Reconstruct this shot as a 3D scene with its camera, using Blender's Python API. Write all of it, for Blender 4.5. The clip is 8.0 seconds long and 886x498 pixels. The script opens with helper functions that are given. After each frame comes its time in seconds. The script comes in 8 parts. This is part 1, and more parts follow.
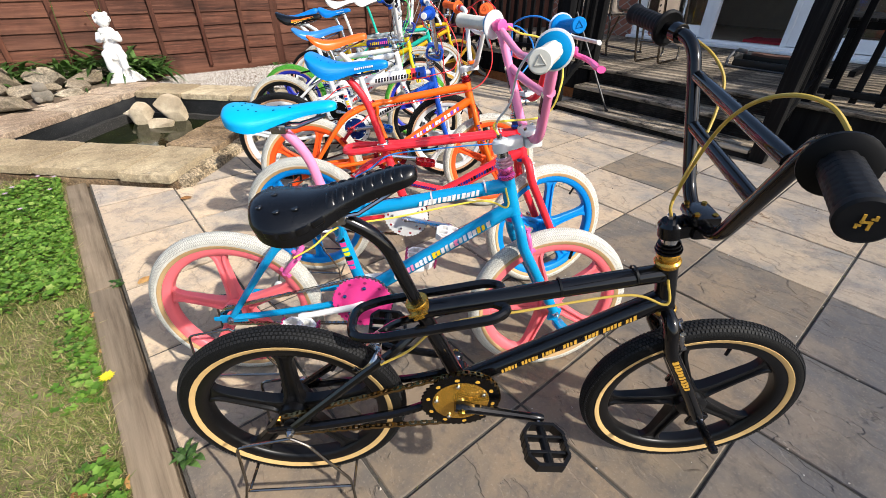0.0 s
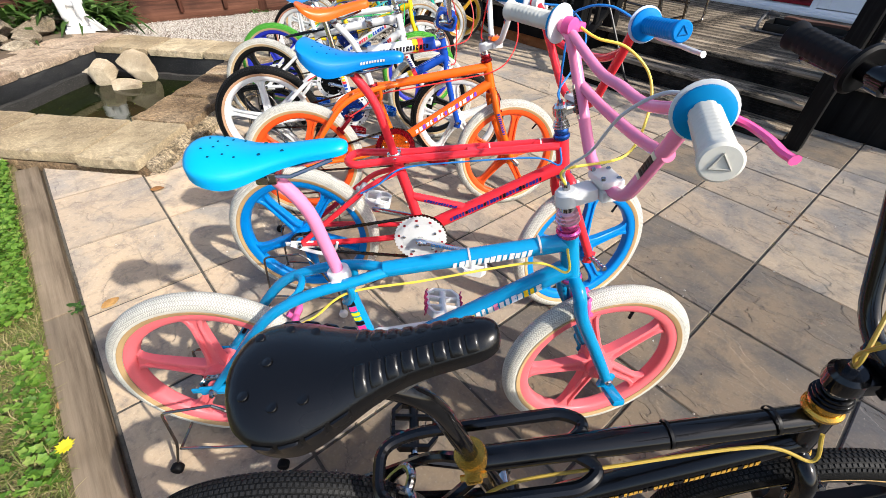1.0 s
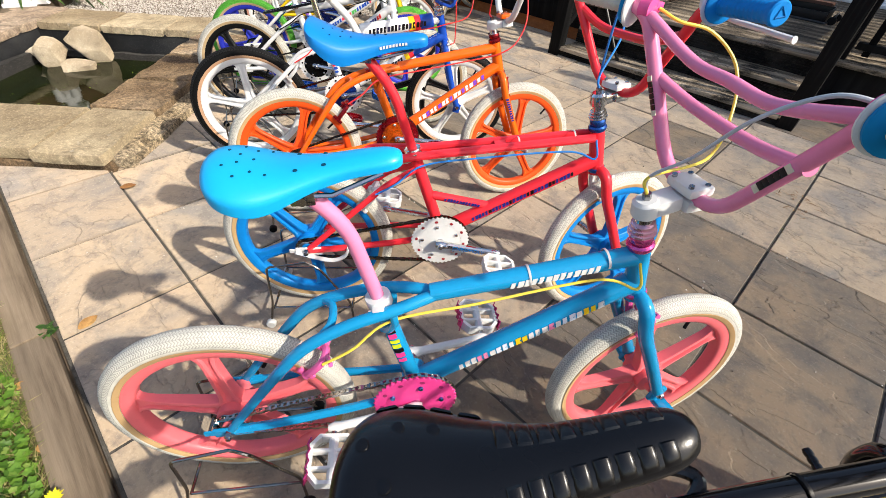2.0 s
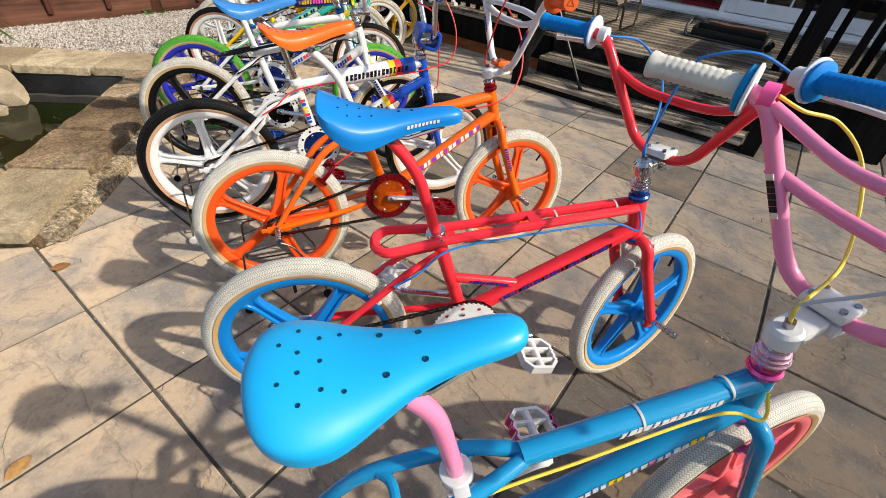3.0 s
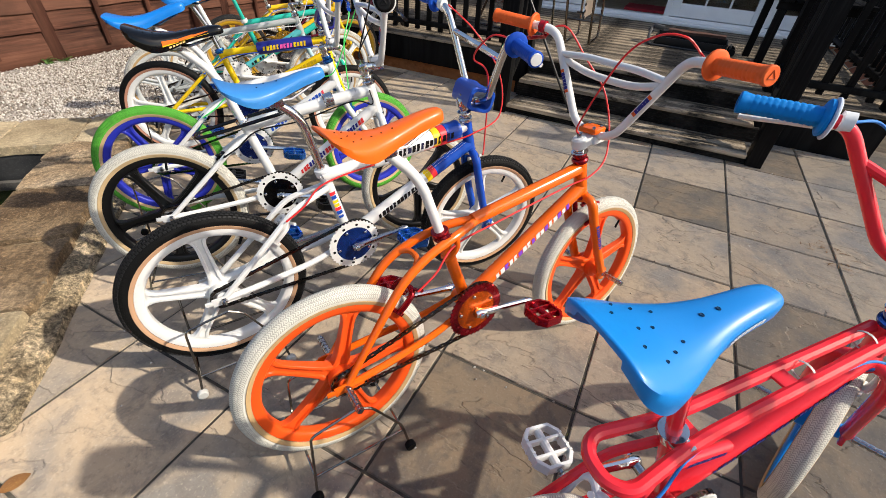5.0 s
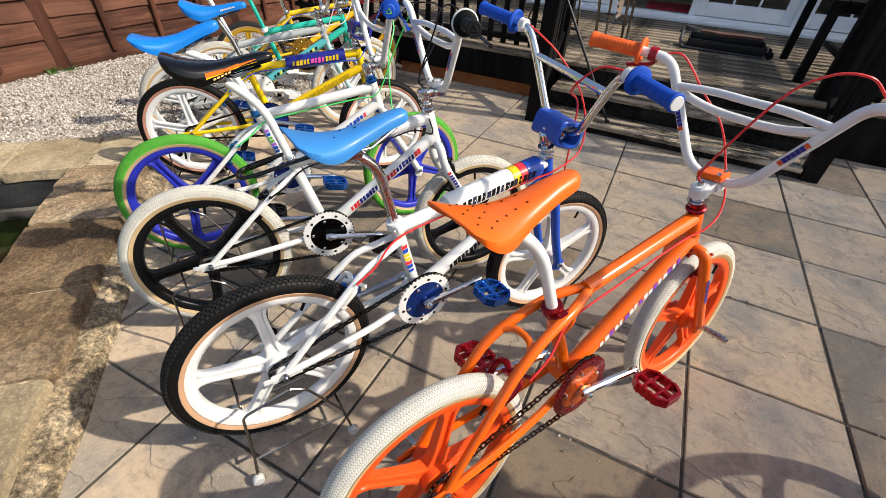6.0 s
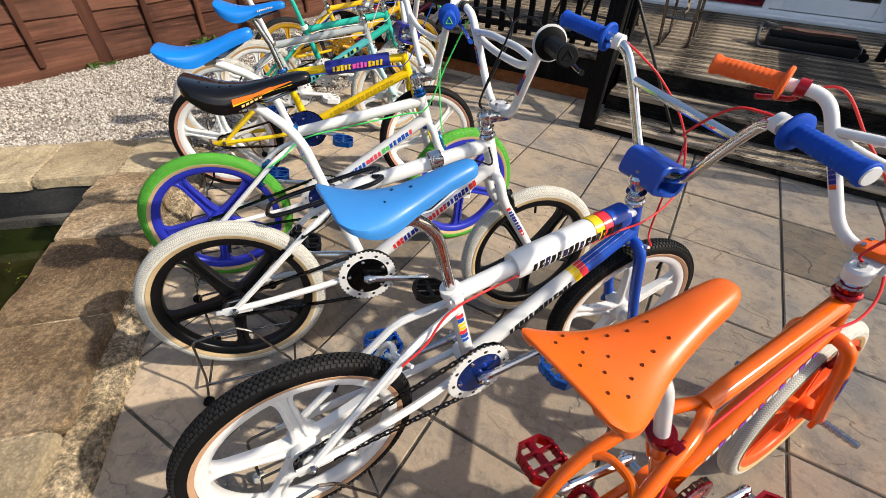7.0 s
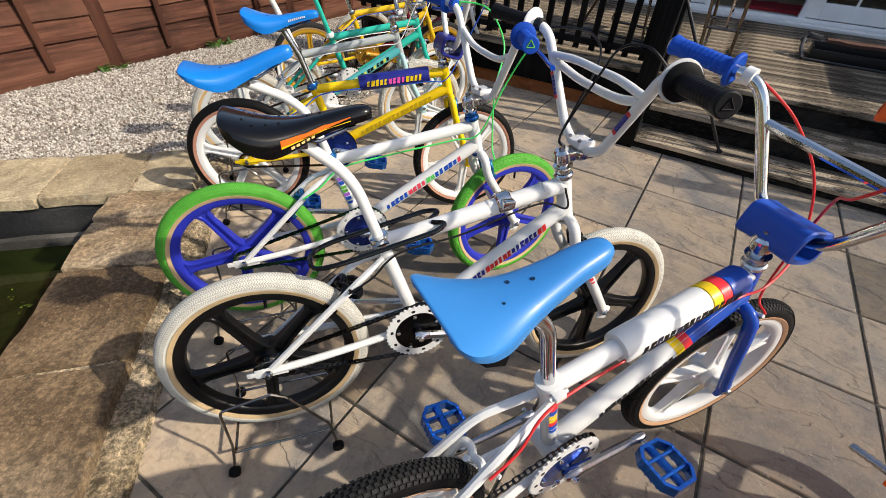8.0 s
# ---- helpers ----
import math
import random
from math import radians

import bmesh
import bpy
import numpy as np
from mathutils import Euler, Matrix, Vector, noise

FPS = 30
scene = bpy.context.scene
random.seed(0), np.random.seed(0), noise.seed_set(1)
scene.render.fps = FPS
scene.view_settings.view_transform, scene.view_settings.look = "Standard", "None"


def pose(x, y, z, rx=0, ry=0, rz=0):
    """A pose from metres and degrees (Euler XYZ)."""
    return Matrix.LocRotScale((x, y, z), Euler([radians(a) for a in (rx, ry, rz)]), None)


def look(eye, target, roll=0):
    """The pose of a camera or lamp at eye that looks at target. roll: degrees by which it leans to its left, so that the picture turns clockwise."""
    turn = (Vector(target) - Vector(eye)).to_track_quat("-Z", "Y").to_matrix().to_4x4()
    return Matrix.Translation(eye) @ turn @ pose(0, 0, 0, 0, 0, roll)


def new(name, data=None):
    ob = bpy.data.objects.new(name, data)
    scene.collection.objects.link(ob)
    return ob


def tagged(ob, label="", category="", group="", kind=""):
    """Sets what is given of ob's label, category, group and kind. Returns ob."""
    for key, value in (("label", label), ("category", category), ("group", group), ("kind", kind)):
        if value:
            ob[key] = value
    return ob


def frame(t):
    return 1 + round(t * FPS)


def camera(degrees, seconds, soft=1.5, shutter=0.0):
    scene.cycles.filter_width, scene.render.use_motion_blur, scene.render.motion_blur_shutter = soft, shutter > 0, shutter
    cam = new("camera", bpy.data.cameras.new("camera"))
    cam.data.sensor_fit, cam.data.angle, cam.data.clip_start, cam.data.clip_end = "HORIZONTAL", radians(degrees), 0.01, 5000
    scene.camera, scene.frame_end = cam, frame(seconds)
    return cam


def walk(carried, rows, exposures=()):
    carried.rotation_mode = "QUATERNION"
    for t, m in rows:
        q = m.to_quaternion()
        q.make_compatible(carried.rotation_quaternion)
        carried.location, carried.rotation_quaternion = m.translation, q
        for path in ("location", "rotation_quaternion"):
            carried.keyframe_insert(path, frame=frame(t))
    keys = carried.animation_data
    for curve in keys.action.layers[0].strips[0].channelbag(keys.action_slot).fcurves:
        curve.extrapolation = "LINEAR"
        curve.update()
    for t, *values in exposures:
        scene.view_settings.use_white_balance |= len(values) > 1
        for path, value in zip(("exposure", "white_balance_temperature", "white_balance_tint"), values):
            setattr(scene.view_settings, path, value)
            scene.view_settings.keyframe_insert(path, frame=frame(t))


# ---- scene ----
cam = camera(92.5, 8.0, soft=0.6)
PATH = [
    (0, (0.22, 0.212, 1.09), (0.083, 1.882, -0.001), 0.9),
    (0.5, (0.145, 0.388, 1.148), (0.043, 2.001, -0.03), 2.0),
    (1, (0.082, 0.551, 1.148), (0.015, 2.097, -0.119), 2.9),
    (1.2, (0.063, 0.591, 1.139), (0.015, 2.115, -0.155), 3.1),
    (2.3, (-0.129, 0.73, 1.123), (-0.007, 2.215, -0.21), 5.0),
    (2.5, (-0.168, 0.785, 1.126), (-0.001, 2.278, -0.195), 5.4),
    (3, (-0.247, 0.931, 1.141), (0.04, 2.455, -0.122), 5.8),
    (3.5, (-0.337, 1.03, 1.116), (0.081, 2.579, -0.078), 5.8),
    (4, (-0.505, 1.114, 1.065), (0.005, 2.654, -0.105), 5.4),
    (4.5, (-0.568, 1.303, 1.099), (-0.04, 2.82, -0.093), 4.6),
    (4.7, (-0.57, 1.369, 1.14), (-0.037, 2.873, -0.066), 4.2),
    (5.8, (-0.729, 1.735, 1.182), (-0.16, 3.195, -0.061), 3.7),
    (6, (-0.748, 1.774, 1.185), (-0.199, 3.245, -0.054), 3.5),
    (6.5, (-0.773, 1.899, 1.198), (-0.286, 3.388, -0.045), 3.2),
    (7, (-0.743, 2.048, 1.19), (-0.332, 3.527, -0.091), 2.8),
    (7.5, (-0.759, 2.137, 1.174), (-0.382, 3.614, -0.12), 2.7),
    (8, (-0.846, 2.289, 1.183), (-0.447, 3.772, -0.099), 3.5),
]
EXPOSURES = [(0.0, 0.64, 6400, 10), (1.0, 0.68, 6400, 10), (1.2, 0.66, 6450, 10), (2.5, 0.52, 6850, 10), (3.0, 0.35, 6850, 10), (3.5, 0.35, 6850, 10), (4.0, 0.38, 6850, 10), (4.5, 0.42, 6850, 10), (6.0, 0.53, 6850, 10), (7.0, 0.47, 6850, 10), (7.5, 0.35, 6850, 10), (8.0, 0.39, 6850, 10)]
walk(cam, [(t, look(eye, target, roll)) for t, eye, target, roll in PATH], EXPOSURES)


# ---- world, sun, exposure ----
SUN_DIR = Vector((0.666, -0.40, 0.63)).normalized()
world = bpy.data.worlds.new("world")
scene.world = world
world.use_nodes = True
wn = world.node_tree
sky = wn.nodes.new("ShaderNodeTexSky")
sky.sky_type, sky.sun_disc = "NISHITA", False
sky.sun_elevation = math.asin(SUN_DIR.z)
sky.sun_rotation = math.atan2(SUN_DIR.x, SUN_DIR.y)
sky.air_density, sky.dust_density, sky.ozone_density = 1.0, 2.0, 1.0
wn.links.new(sky.outputs[0], wn.nodes["Background"].inputs[0])
wn.nodes["Background"].inputs[1].default_value = 0.15
sun = new("sun", bpy.data.lights.new("sun", "SUN"))
sun.data.energy, sun.data.angle, sun.data.color = 3.7, radians(1.0), (1.0, 0.94, 0.84)
sun.matrix_world = look(SUN_DIR * 30, (0, 0, 0))


# ---- materials ----
def nodes_of(name):
    m = bpy.data.materials.new(name)
    m.use_nodes = True
    return m, m.node_tree, m.node_tree.nodes["Principled BSDF"]


def rgb(c):
    return (*c, 1.0)


def noise_tex(nt, scale, detail=4.0, rough=0.55, coord="Object", stretch=None, distort=0.0):
    tc = nt.nodes.new("ShaderNodeTexCoord")
    n = nt.nodes.new("ShaderNodeTexNoise")
    n.inputs["Scale"].default_value, n.inputs["Detail"].default_value = scale, detail
    n.inputs["Roughness"].default_value, n.inputs["Distortion"].default_value = rough, distort
    src = tc.outputs[coord]
    if stretch:
        mp = nt.nodes.new("ShaderNodeMapping")
        mp.inputs["Scale"].default_value = stretch
        nt.links.new(src, mp.inputs[0])
        src = mp.outputs[0]
    nt.links.new(src, n.inputs["Vector"])
    return n


def ramp(nt, src, stops):
    r = nt.nodes.new("ShaderNodeValToRGB")
    els = r.color_ramp.elements
    while len(els) < len(stops):
        els.new(0.5)
    for e, (p, c) in zip(els, stops):
        e.position, e.color = p, rgb(c) if len(c) == 3 else c
    nt.links.new(src, r.inputs[0])
    return r.outputs[0]


def mixc(nt, fac, a, b, kind="MIX"):
    m = nt.nodes.new("ShaderNodeMix")
    m.data_type, m.blend_type = "RGBA", kind
    for sock, v in ((m.inputs[0], fac), (m.inputs[6], a), (m.inputs[7], b)):
        if isinstance(v, (int, float)):
            sock.default_value = v
        elif isinstance(v, tuple):
            sock.default_value = rgb(v)
        else:
            nt.links.new(v, sock)
    return m.outputs[2]


def bump(nt, bsdf, src, strength, dist):
    b = nt.nodes.new("ShaderNodeBump")
    b.inputs["Strength"].default_value, b.inputs["Distance"].default_value = strength, dist
    nt.links.new(src, b.inputs["Height"])
    prev = bsdf.inputs["Normal"].links
    if prev:
        nt.links.new(prev[0].from_socket, b.inputs["Normal"])
    nt.links.new(b.outputs[0], bsdf.inputs["Normal"])


def shade(c, k):
    return tuple(min(1.0, v * k) for v in c)


def painted(name, c, rough=0.28, metallic=0.0, coat=0.0, grain=0.05, wear=0.12, spec=0.5):
    """Paint, plastic or metal: a colour with faint dirt at two scales and fine relief."""
    m, nt, b = nodes_of(name)
    big = noise_tex(nt, 7, 3)
    small = noise_tex(nt, 90, 3)
    col = mixc(nt, ramp(nt, big.outputs[0], [(0.35, (0, 0, 0)), (0.75, (1, 1, 1))]), c, shade(c, 1 - wear))
    col = mixc(nt, ramp(nt, small.outputs[0], [(0.55, (0, 0, 0)), (0.8, (0.6, 0.6, 0.6))]), col, shade(c, 1 - wear * 1.6))
    nt.links.new(col, b.inputs["Base Color"])
    b.inputs["Metallic"].default_value, b.inputs["Specular IOR Level"].default_value = metallic, spec
    b.inputs["Coat Weight"].default_value, b.inputs["Coat Roughness"].default_value = coat, 0.08
    rr = nt.nodes.new("ShaderNodeMapRange")
    rr.inputs[3].default_value, rr.inputs[4].default_value = max(0.03, rough - 0.07), rough + 0.1
    nt.links.new(big.outputs[0], rr.inputs[0])
    nt.links.new(rr.outputs[0], b.inputs["Roughness"])
    if grain:
        bump(nt, b, small.outputs[0], grain, 0.002)
    return m


def metal(name, c, rough=0.15):
    return painted(name, c, rough, 1.0, 0.0, 0.03, 0.18)


def tyre_mat(name, c, tread=1.0):
    """Rubber with a zigzag tread across the crown; u runs round the wheel, v across the tread."""
    m, nt, b = nodes_of(name)
    uv = nt.nodes.new("ShaderNodeTexCoord")
    sep = nt.nodes.new("ShaderNodeSeparateXYZ")
    nt.links.new(uv.outputs["UV"], sep.inputs[0])

    def mth(op, a, bb=None):
        n = nt.nodes.new("ShaderNodeMath")
        n.operation = op
        for i, v in enumerate((a, bb)):
            if v is None:
                continue
            if isinstance(v, (int, float)):
                n.inputs[i].default_value = v
            else:
                nt.links.new(v, n.inputs[i])
        return n.outputs[0]

    zig = mth("MULTIPLY", mth("PINGPONG", mth("MULTIPLY", sep.outputs[1], 27.0), 1.0), 1.7)
    wave = mth("PINGPONG", mth("ADD", mth("MULTIPLY", sep.outputs[0], 520.0), zig), 1.0)
    block = mth("MULTIPLY", mth("GREATER_THAN", wave, 0.38), mth("GREATER_THAN", mth("PINGPONG", mth("MULTIPLY", sep.outputs[1], 27.0), 1.0), 0.1))
    crown = mth("LESS_THAN", mth("ABSOLUTE", mth("SUBTRACT", sep.outputs[1], 0.5)), 0.28)
    tread_h = mth("MULTIPLY", block, crown)
    dirt = noise_tex(nt, 30, 5)
    groove_shade = mth("MULTIPLY", mth("SUBTRACT", 1.0, block), crown)
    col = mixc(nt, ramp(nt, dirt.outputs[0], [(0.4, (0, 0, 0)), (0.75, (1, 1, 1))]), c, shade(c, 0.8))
    # the tread is bump only, so shade between its blocks is mixed into the colour
    col = mixc(nt, mth("MULTIPLY", groove_shade, 0.7), col, shade(c, 0.42))
    nt.links.new(col, b.inputs["Base Color"])
    b.inputs["Roughness"].default_value, b.inputs["Specular IOR Level"].default_value = 0.6, 0.15
    bump(nt, b, tread_h, 1.0 * tread, 0.004)
    return m


def stone(name, tones, scale=6.0, rough=0.85, relief=0.4, aggregate=0.0, lichen=None, stretch=None):
    """Rough mineral surface: three tones, grain, per-object shift, optional pale lichen spots."""
    m, nt, b = nodes_of(name)
    big = noise_tex(nt, scale * 0.5, 5, 0.6, stretch=stretch)
    mid = noise_tex(nt, scale * 4, 6, 0.65, stretch=stretch)
    fine = noise_tex(nt, scale * 30, 3, 0.7)
    info = nt.nodes.new("ShaderNodeObjectInfo")
    shift = nt.nodes.new("ShaderNodeMath")
    shift.operation = "MULTIPLY_ADD"
    shift.inputs[1].default_value, shift.inputs[2].default_value = 0.34, -0.17
    nt.links.new(info.outputs["Random"], shift.inputs[0])
    addn = nt.nodes.new("ShaderNodeMath")
    nt.links.new(big.outputs[0], addn.inputs[0])
    nt.links.new(shift.outputs[0], addn.inputs[1])
    col = ramp(nt, addn.outputs[0], [(0.3, tones[0]), (0.5, tones[1]), (0.7, tones[2])])
    col = mixc(nt, ramp(nt, mid.outputs[0], [(0.4, (0, 0, 0)), (0.7, (0.75, 0.75, 0.75))]), col, shade(tones[0], 0.62))
    col = mixc(nt, ramp(nt, fine.outputs[0], [(0.55, (0, 0, 0)), (0.75, (0.5, 0.5, 0.5))]), col, shade(tones[2], 1.25))
    if lichen:
        v = nt.nodes.new("ShaderNodeTexVoronoi")
        v.inputs["Scale"].default_value = scale * 2.3
        v.inputs["Randomness"].default_value = 1.0
        tc = nt.nodes.new("ShaderNodeTexCoord")
        warp = nt.nodes.new("ShaderNodeVectorMath")
        warp.operation = "MULTIPLY_ADD"
        warp.inputs[1].default_value = (0.05, 0.05, 0.05)
        nt.links.new(noise_tex(nt, 40, 3).outputs[1], warp.inputs[0])
        nt.links.new(tc.outputs["Object"], warp.inputs[2])
        nt.links.new(warp.outputs[0], v.inputs["Vector"])
        spot = ramp(nt, v.outputs["Distance"], [(0.05, (1, 1, 1)), (0.13, (0, 0, 0))])
        few = ramp(nt, noise_tex(nt, 3.5, 2).outputs[0], [(0.5, (0, 0, 0)), (0.62, (0.8, 0.8, 0.8))])
        col = mixc(nt, mixc(nt, 1.0, spot, few, "MULTIPLY"), col, lichen)
    nt.links.new(col, b.inputs["Base Color"])
    b.inputs["Roughness"].default_value = rough
    b.inputs["Diffuse Roughness"].default_value = 0.8
    b.inputs["Specular IOR Level"].default_value = 0.3
    if aggregate:
        speck = noise_tex(nt, 60, 7, 0.8)
        grit = ramp(nt, speck.outputs[0], [(0.42, (0.25, 0.23, 0.2)), (0.485, (0.8, 0.8, 0.78)), (0.53, (1.15, 1.12, 1.08)), (0.6, (2.1, 2.0, 1.85))])
        moss = ramp(nt, noise_tex(nt, 9, 6, 0.7).outputs[0], [(0.5, (0, 0, 0)), (0.68, (aggregate, aggregate, aggregate))])
        col = mixc(nt, moss, col, shade(tones[0], 0.4))
        col = mixc(nt, aggregate, col, mixc(nt, 1.0, col, grit, "MULTIPLY"))
        nt.links.new(col, b.inputs["Base Color"])
        bump(nt, b, speck.outputs[0], 1.0, 0.012)
    bump(nt, b, mid.outputs[0], relief, 0.01)
    bump(nt, b, fine.outputs[0], relief * 0.6, 0.002)
    return m


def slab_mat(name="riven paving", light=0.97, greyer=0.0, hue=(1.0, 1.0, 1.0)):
    """Riven buff and grey concrete paving: cloudy tints, cleft ridges, damp grey patches."""
    m, nt, b = nodes_of(name)
    info = nt.nodes.new("ShaderNodeObjectInfo")
    off = nt.nodes.new("ShaderNodeVectorMath")
    off.operation = "MULTIPLY_ADD"
    tc = nt.nodes.new("ShaderNodeTexCoord")
    comb = nt.nodes.new("ShaderNodeCombineXYZ")
    for i in range(2):
        nt.links.new(info.outputs["Random"], comb.inputs[i])
    off.inputs[1].default_value = (37.0, 53.0, 0)
    nt.links.new(comb.outputs[0], off.inputs[0])
    nt.links.new(tc.outputs["Object"], off.inputs[2])

    def nz(scale, detail, rough, distort=0.0, stretch=(1, 1, 1)):
        mp = nt.nodes.new("ShaderNodeMapping")
        mp.inputs["Scale"].default_value = stretch
        nt.links.new(off.outputs[0], mp.inputs[0])
        n = nt.nodes.new("ShaderNodeTexNoise")
        n.inputs["Scale"].default_value, n.inputs["Detail"].default_value = scale, detail
        n.inputs["Roughness"].default_value, n.inputs["Distortion"].default_value = rough, distort
        nt.links.new(mp.outputs[0], n.inputs["Vector"])
        return n.outputs[0]

    cloud, patch, fine = nz(3.2, 6, 0.6, 0.4), nz(9.0, 8, 0.7, 0.5), nz(120, 3, 0.6)
    speck = nz(34, 5, 0.7)
    layer = nz(4.2, 7, 0.52, 0.3, (1.0, 0.5, 1))
    vein = nz(6.0, 6, 0.55, 0.5, (0.4, 1.0, 1))
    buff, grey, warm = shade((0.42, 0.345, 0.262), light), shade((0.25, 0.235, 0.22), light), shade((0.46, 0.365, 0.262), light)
    col = ramp(nt, cloud, [(0.34 + greyer, grey), (0.5 + greyer, buff), (0.68 + greyer, warm)])
    tint = ramp(nt, info.outputs["Random"], [(0.0, (0.78, 0.76, 0.75)), (0.35, (1.02, 0.98, 0.91)), (0.7, (0.9, 0.89, 0.89)), (1.0, (1.06, 1.0, 0.92))])
    col = mixc(nt, 1.0, mixc(nt, 1.0, col, tint, "MULTIPLY"), hue, "MULTIPLY")
    col = mixc(nt, ramp(nt, patch, [(0.5, (0, 0, 0)), (0.6, (0.5, 0.5, 0.5)), (0.75, (0.75, 0.75, 0.75))]), col, shade((0.19, 0.165, 0.145), light))
    col = mixc(nt, ramp(nt, speck, [(0.54, (0, 0, 0)), (0.68, (0.45, 0.45, 0.45))]), col, shade((0.16, 0.135, 0.11), light))
    col = mixc(nt, ramp(nt, fine, [(0.56, (0, 0, 0)), (0.8, (0.45, 0.45, 0.45))]), col, shade((0.62, 0.53, 0.42), light))
    edge_l = ramp(nt, layer, [(0.475, (0, 0, 0)), (0.497, (1, 1, 1)), (0.506, (0, 0, 0))])
    edge_v = ramp(nt, vein, [(0.478, (0, 0, 0)), (0.499, (1, 1, 1)), (0.508, (0, 0, 0))])
    part_v = ramp(nt, patch, [(0.44, (0, 0, 0)), (0.56, (1, 1, 1))])
    crack = mixc(nt, 1.0, edge_l, mixc(nt, 1.0, edge_v, part_v, "MULTIPLY"), "LIGHTEN")
    col = mixc(nt, mixc(nt, 0.17, (0, 0, 0), crack), col, (0.085, 0.07, 0.058))
    nt.links.new(col, b.inputs["Base Color"])
    b.inputs["Roughness"].default_value = 0.72
    b.inputs["Diffuse Roughness"].default_value = 1.0
    b.inputs["Specular IOR Level"].default_value = 0.3
    steps = ramp(nt, layer, [(0.36, (0, 0, 0)), (0.41, (0.22, 0.22, 0.22)), (0.492, (0.3, 0.3, 0.3)), (0.502, (0.6, 0.6, 0.6)), (0.58, (0.68, 0.68, 0.68)), (0.6, (0.85, 0.85, 0.85)), (0.75, (1, 1, 1))])
    bump(nt, b, steps, 1.0, 0.011)
    bump(nt, b, vein, 0.7, 0.008)
    bump(nt, b, speck, 0.5, 0.004)
    bump(nt, b, fine, 0.2, 0.001)
    return m


def wood_mat(name, tones, along, rough=0.7, lines=18.0, spec=0.2, dirt=0.0, vary=0.75):
    """Boards with grain stretched along one axis of the object ("x", "y" or "z"), worn pale streaks."""
    m, nt, b = nodes_of(name)
    st = {"x": (1.2, lines, lines), "y": (lines, 1.2, lines), "z": (lines, lines, 1.2)}[along]
    grain = noise_tex(nt, 2.2, 6, 0.65, stretch=st)
    streak = noise_tex(nt, 0.9, 4, 0.6, stretch=tuple(v * 0.35 for v in st))
    blot = noise_tex(nt, 3.0, 4)
    info = nt.nodes.new("ShaderNodeObjectInfo")
    col = ramp(nt, grain.outputs[0], [(0.3, tones[0]), (0.55, tones[1]), (0.75, tones[2])])
    col = mixc(nt, ramp(nt, streak.outputs[0], [(0.45, (0, 0, 0)), (0.7, (0.8, 0.8, 0.8))]), col, tones[2])
    col = mixc(nt, ramp(nt, blot.outputs[0], [(0.5, (0, 0, 0)), (0.75, (0.7, 0.7, 0.7))]), col, tones[0])
    col = mixc(nt, 1.0, col, ramp(nt, info.outputs["Random"], [(0, (vary, vary, vary)), (1, (1.15, 1.12, 1.08))]), "MULTIPLY")
    nt.links.new(col, b.inputs["Base Color"])
    b.inputs["Roughness"].default_value, b.inputs["Specular IOR Level"].default_value = rough, spec
    if dirt:
        mildew = noise_tex(nt, 8.0, 9, 0.8, stretch=tuple(0.35 if v < 2 else 1.0 for v in st))
        dark = ramp(nt, mildew.outputs[0], [(0.5, (0, 0, 0)), (0.6, (dirt, dirt, dirt))])
        nt.links.new(mixc(nt, dark, b.inputs["Base Color"].links[0].from_socket, tones[0]), b.inputs["Base Color"])
    bump(nt, b, grain.outputs[0], 0.5, 0.004)
    return m


def island_mat(name, stops, rough=0.8, translucent=0.0):
    """Colour picked for each joined piece by itself (stones, leaves, blades)."""
    m, nt, b = nodes_of(name)
    g = nt.nodes.new("ShaderNodeNewGeometry")
    n = noise_tex(nt, 60, 3)
    col = ramp(nt, g.outputs["Random Per Island"], stops)
    col = mixc(nt, ramp(nt, n.outputs[0], [(0.45, (0, 0, 0)), (0.8, (0.5, 0.5, 0.5))]), col, shade(stops[0][1], 0.7))
    nt.links.new(col, b.inputs["Base Color"])
    b.inputs["Roughness"].default_value = rough
    if translucent:
        t = nt.nodes.new("ShaderNodeBsdfTranslucent")
        nt.links.new(col, t.inputs[0])
        mx = nt.nodes.new("ShaderNodeMixShader")
        mx.inputs[0].default_value = translucent
        nt.links.new(b.outputs[0], mx.inputs[1])
        nt.links.new(t.outputs[0], mx.inputs[2])
        nt.links.new(mx.outputs[0], nt.nodes["Material Output"].inputs[0])
    return m


_paint = {}


def P(c, kind="gloss"):
    """A paint, plastic or metal by its colour and finish, made once."""
    key = (c, kind)
    if key not in _paint:
        name = "%s %.2f %.2f %.2f" % (kind, *c)
        _paint[key] = {
            "gloss": lambda: painted(name, c, 0.13, 0.0, 0.2, 0.015, 0.08, 0.3),
            "plastic": lambda: painted(name, c, 0.36, 0.0, 0.0, 0.05, 0.1, 0.3),
            "seat": lambda: painted(name, c, 0.34, 0.0, 0.1, 0.05, 0.06, 0.35),
            "vinyl": lambda: painted(name, c, 0.24, 0.0, 0.0, 0.12, 0.06, 0.4),
            "rubber": lambda: painted(name, c, 0.55, 0.0, 0.0, 0.1, 0.15, 0.12),
            "metal": lambda: metal(name, c, 0.09 if c == CHROME else 0.16),
            "anod": lambda: painted(name, c, 0.24, 0.75, 0.2, 0.02, 0.12),
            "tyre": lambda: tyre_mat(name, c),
        }[kind]()
    return _paint[key]


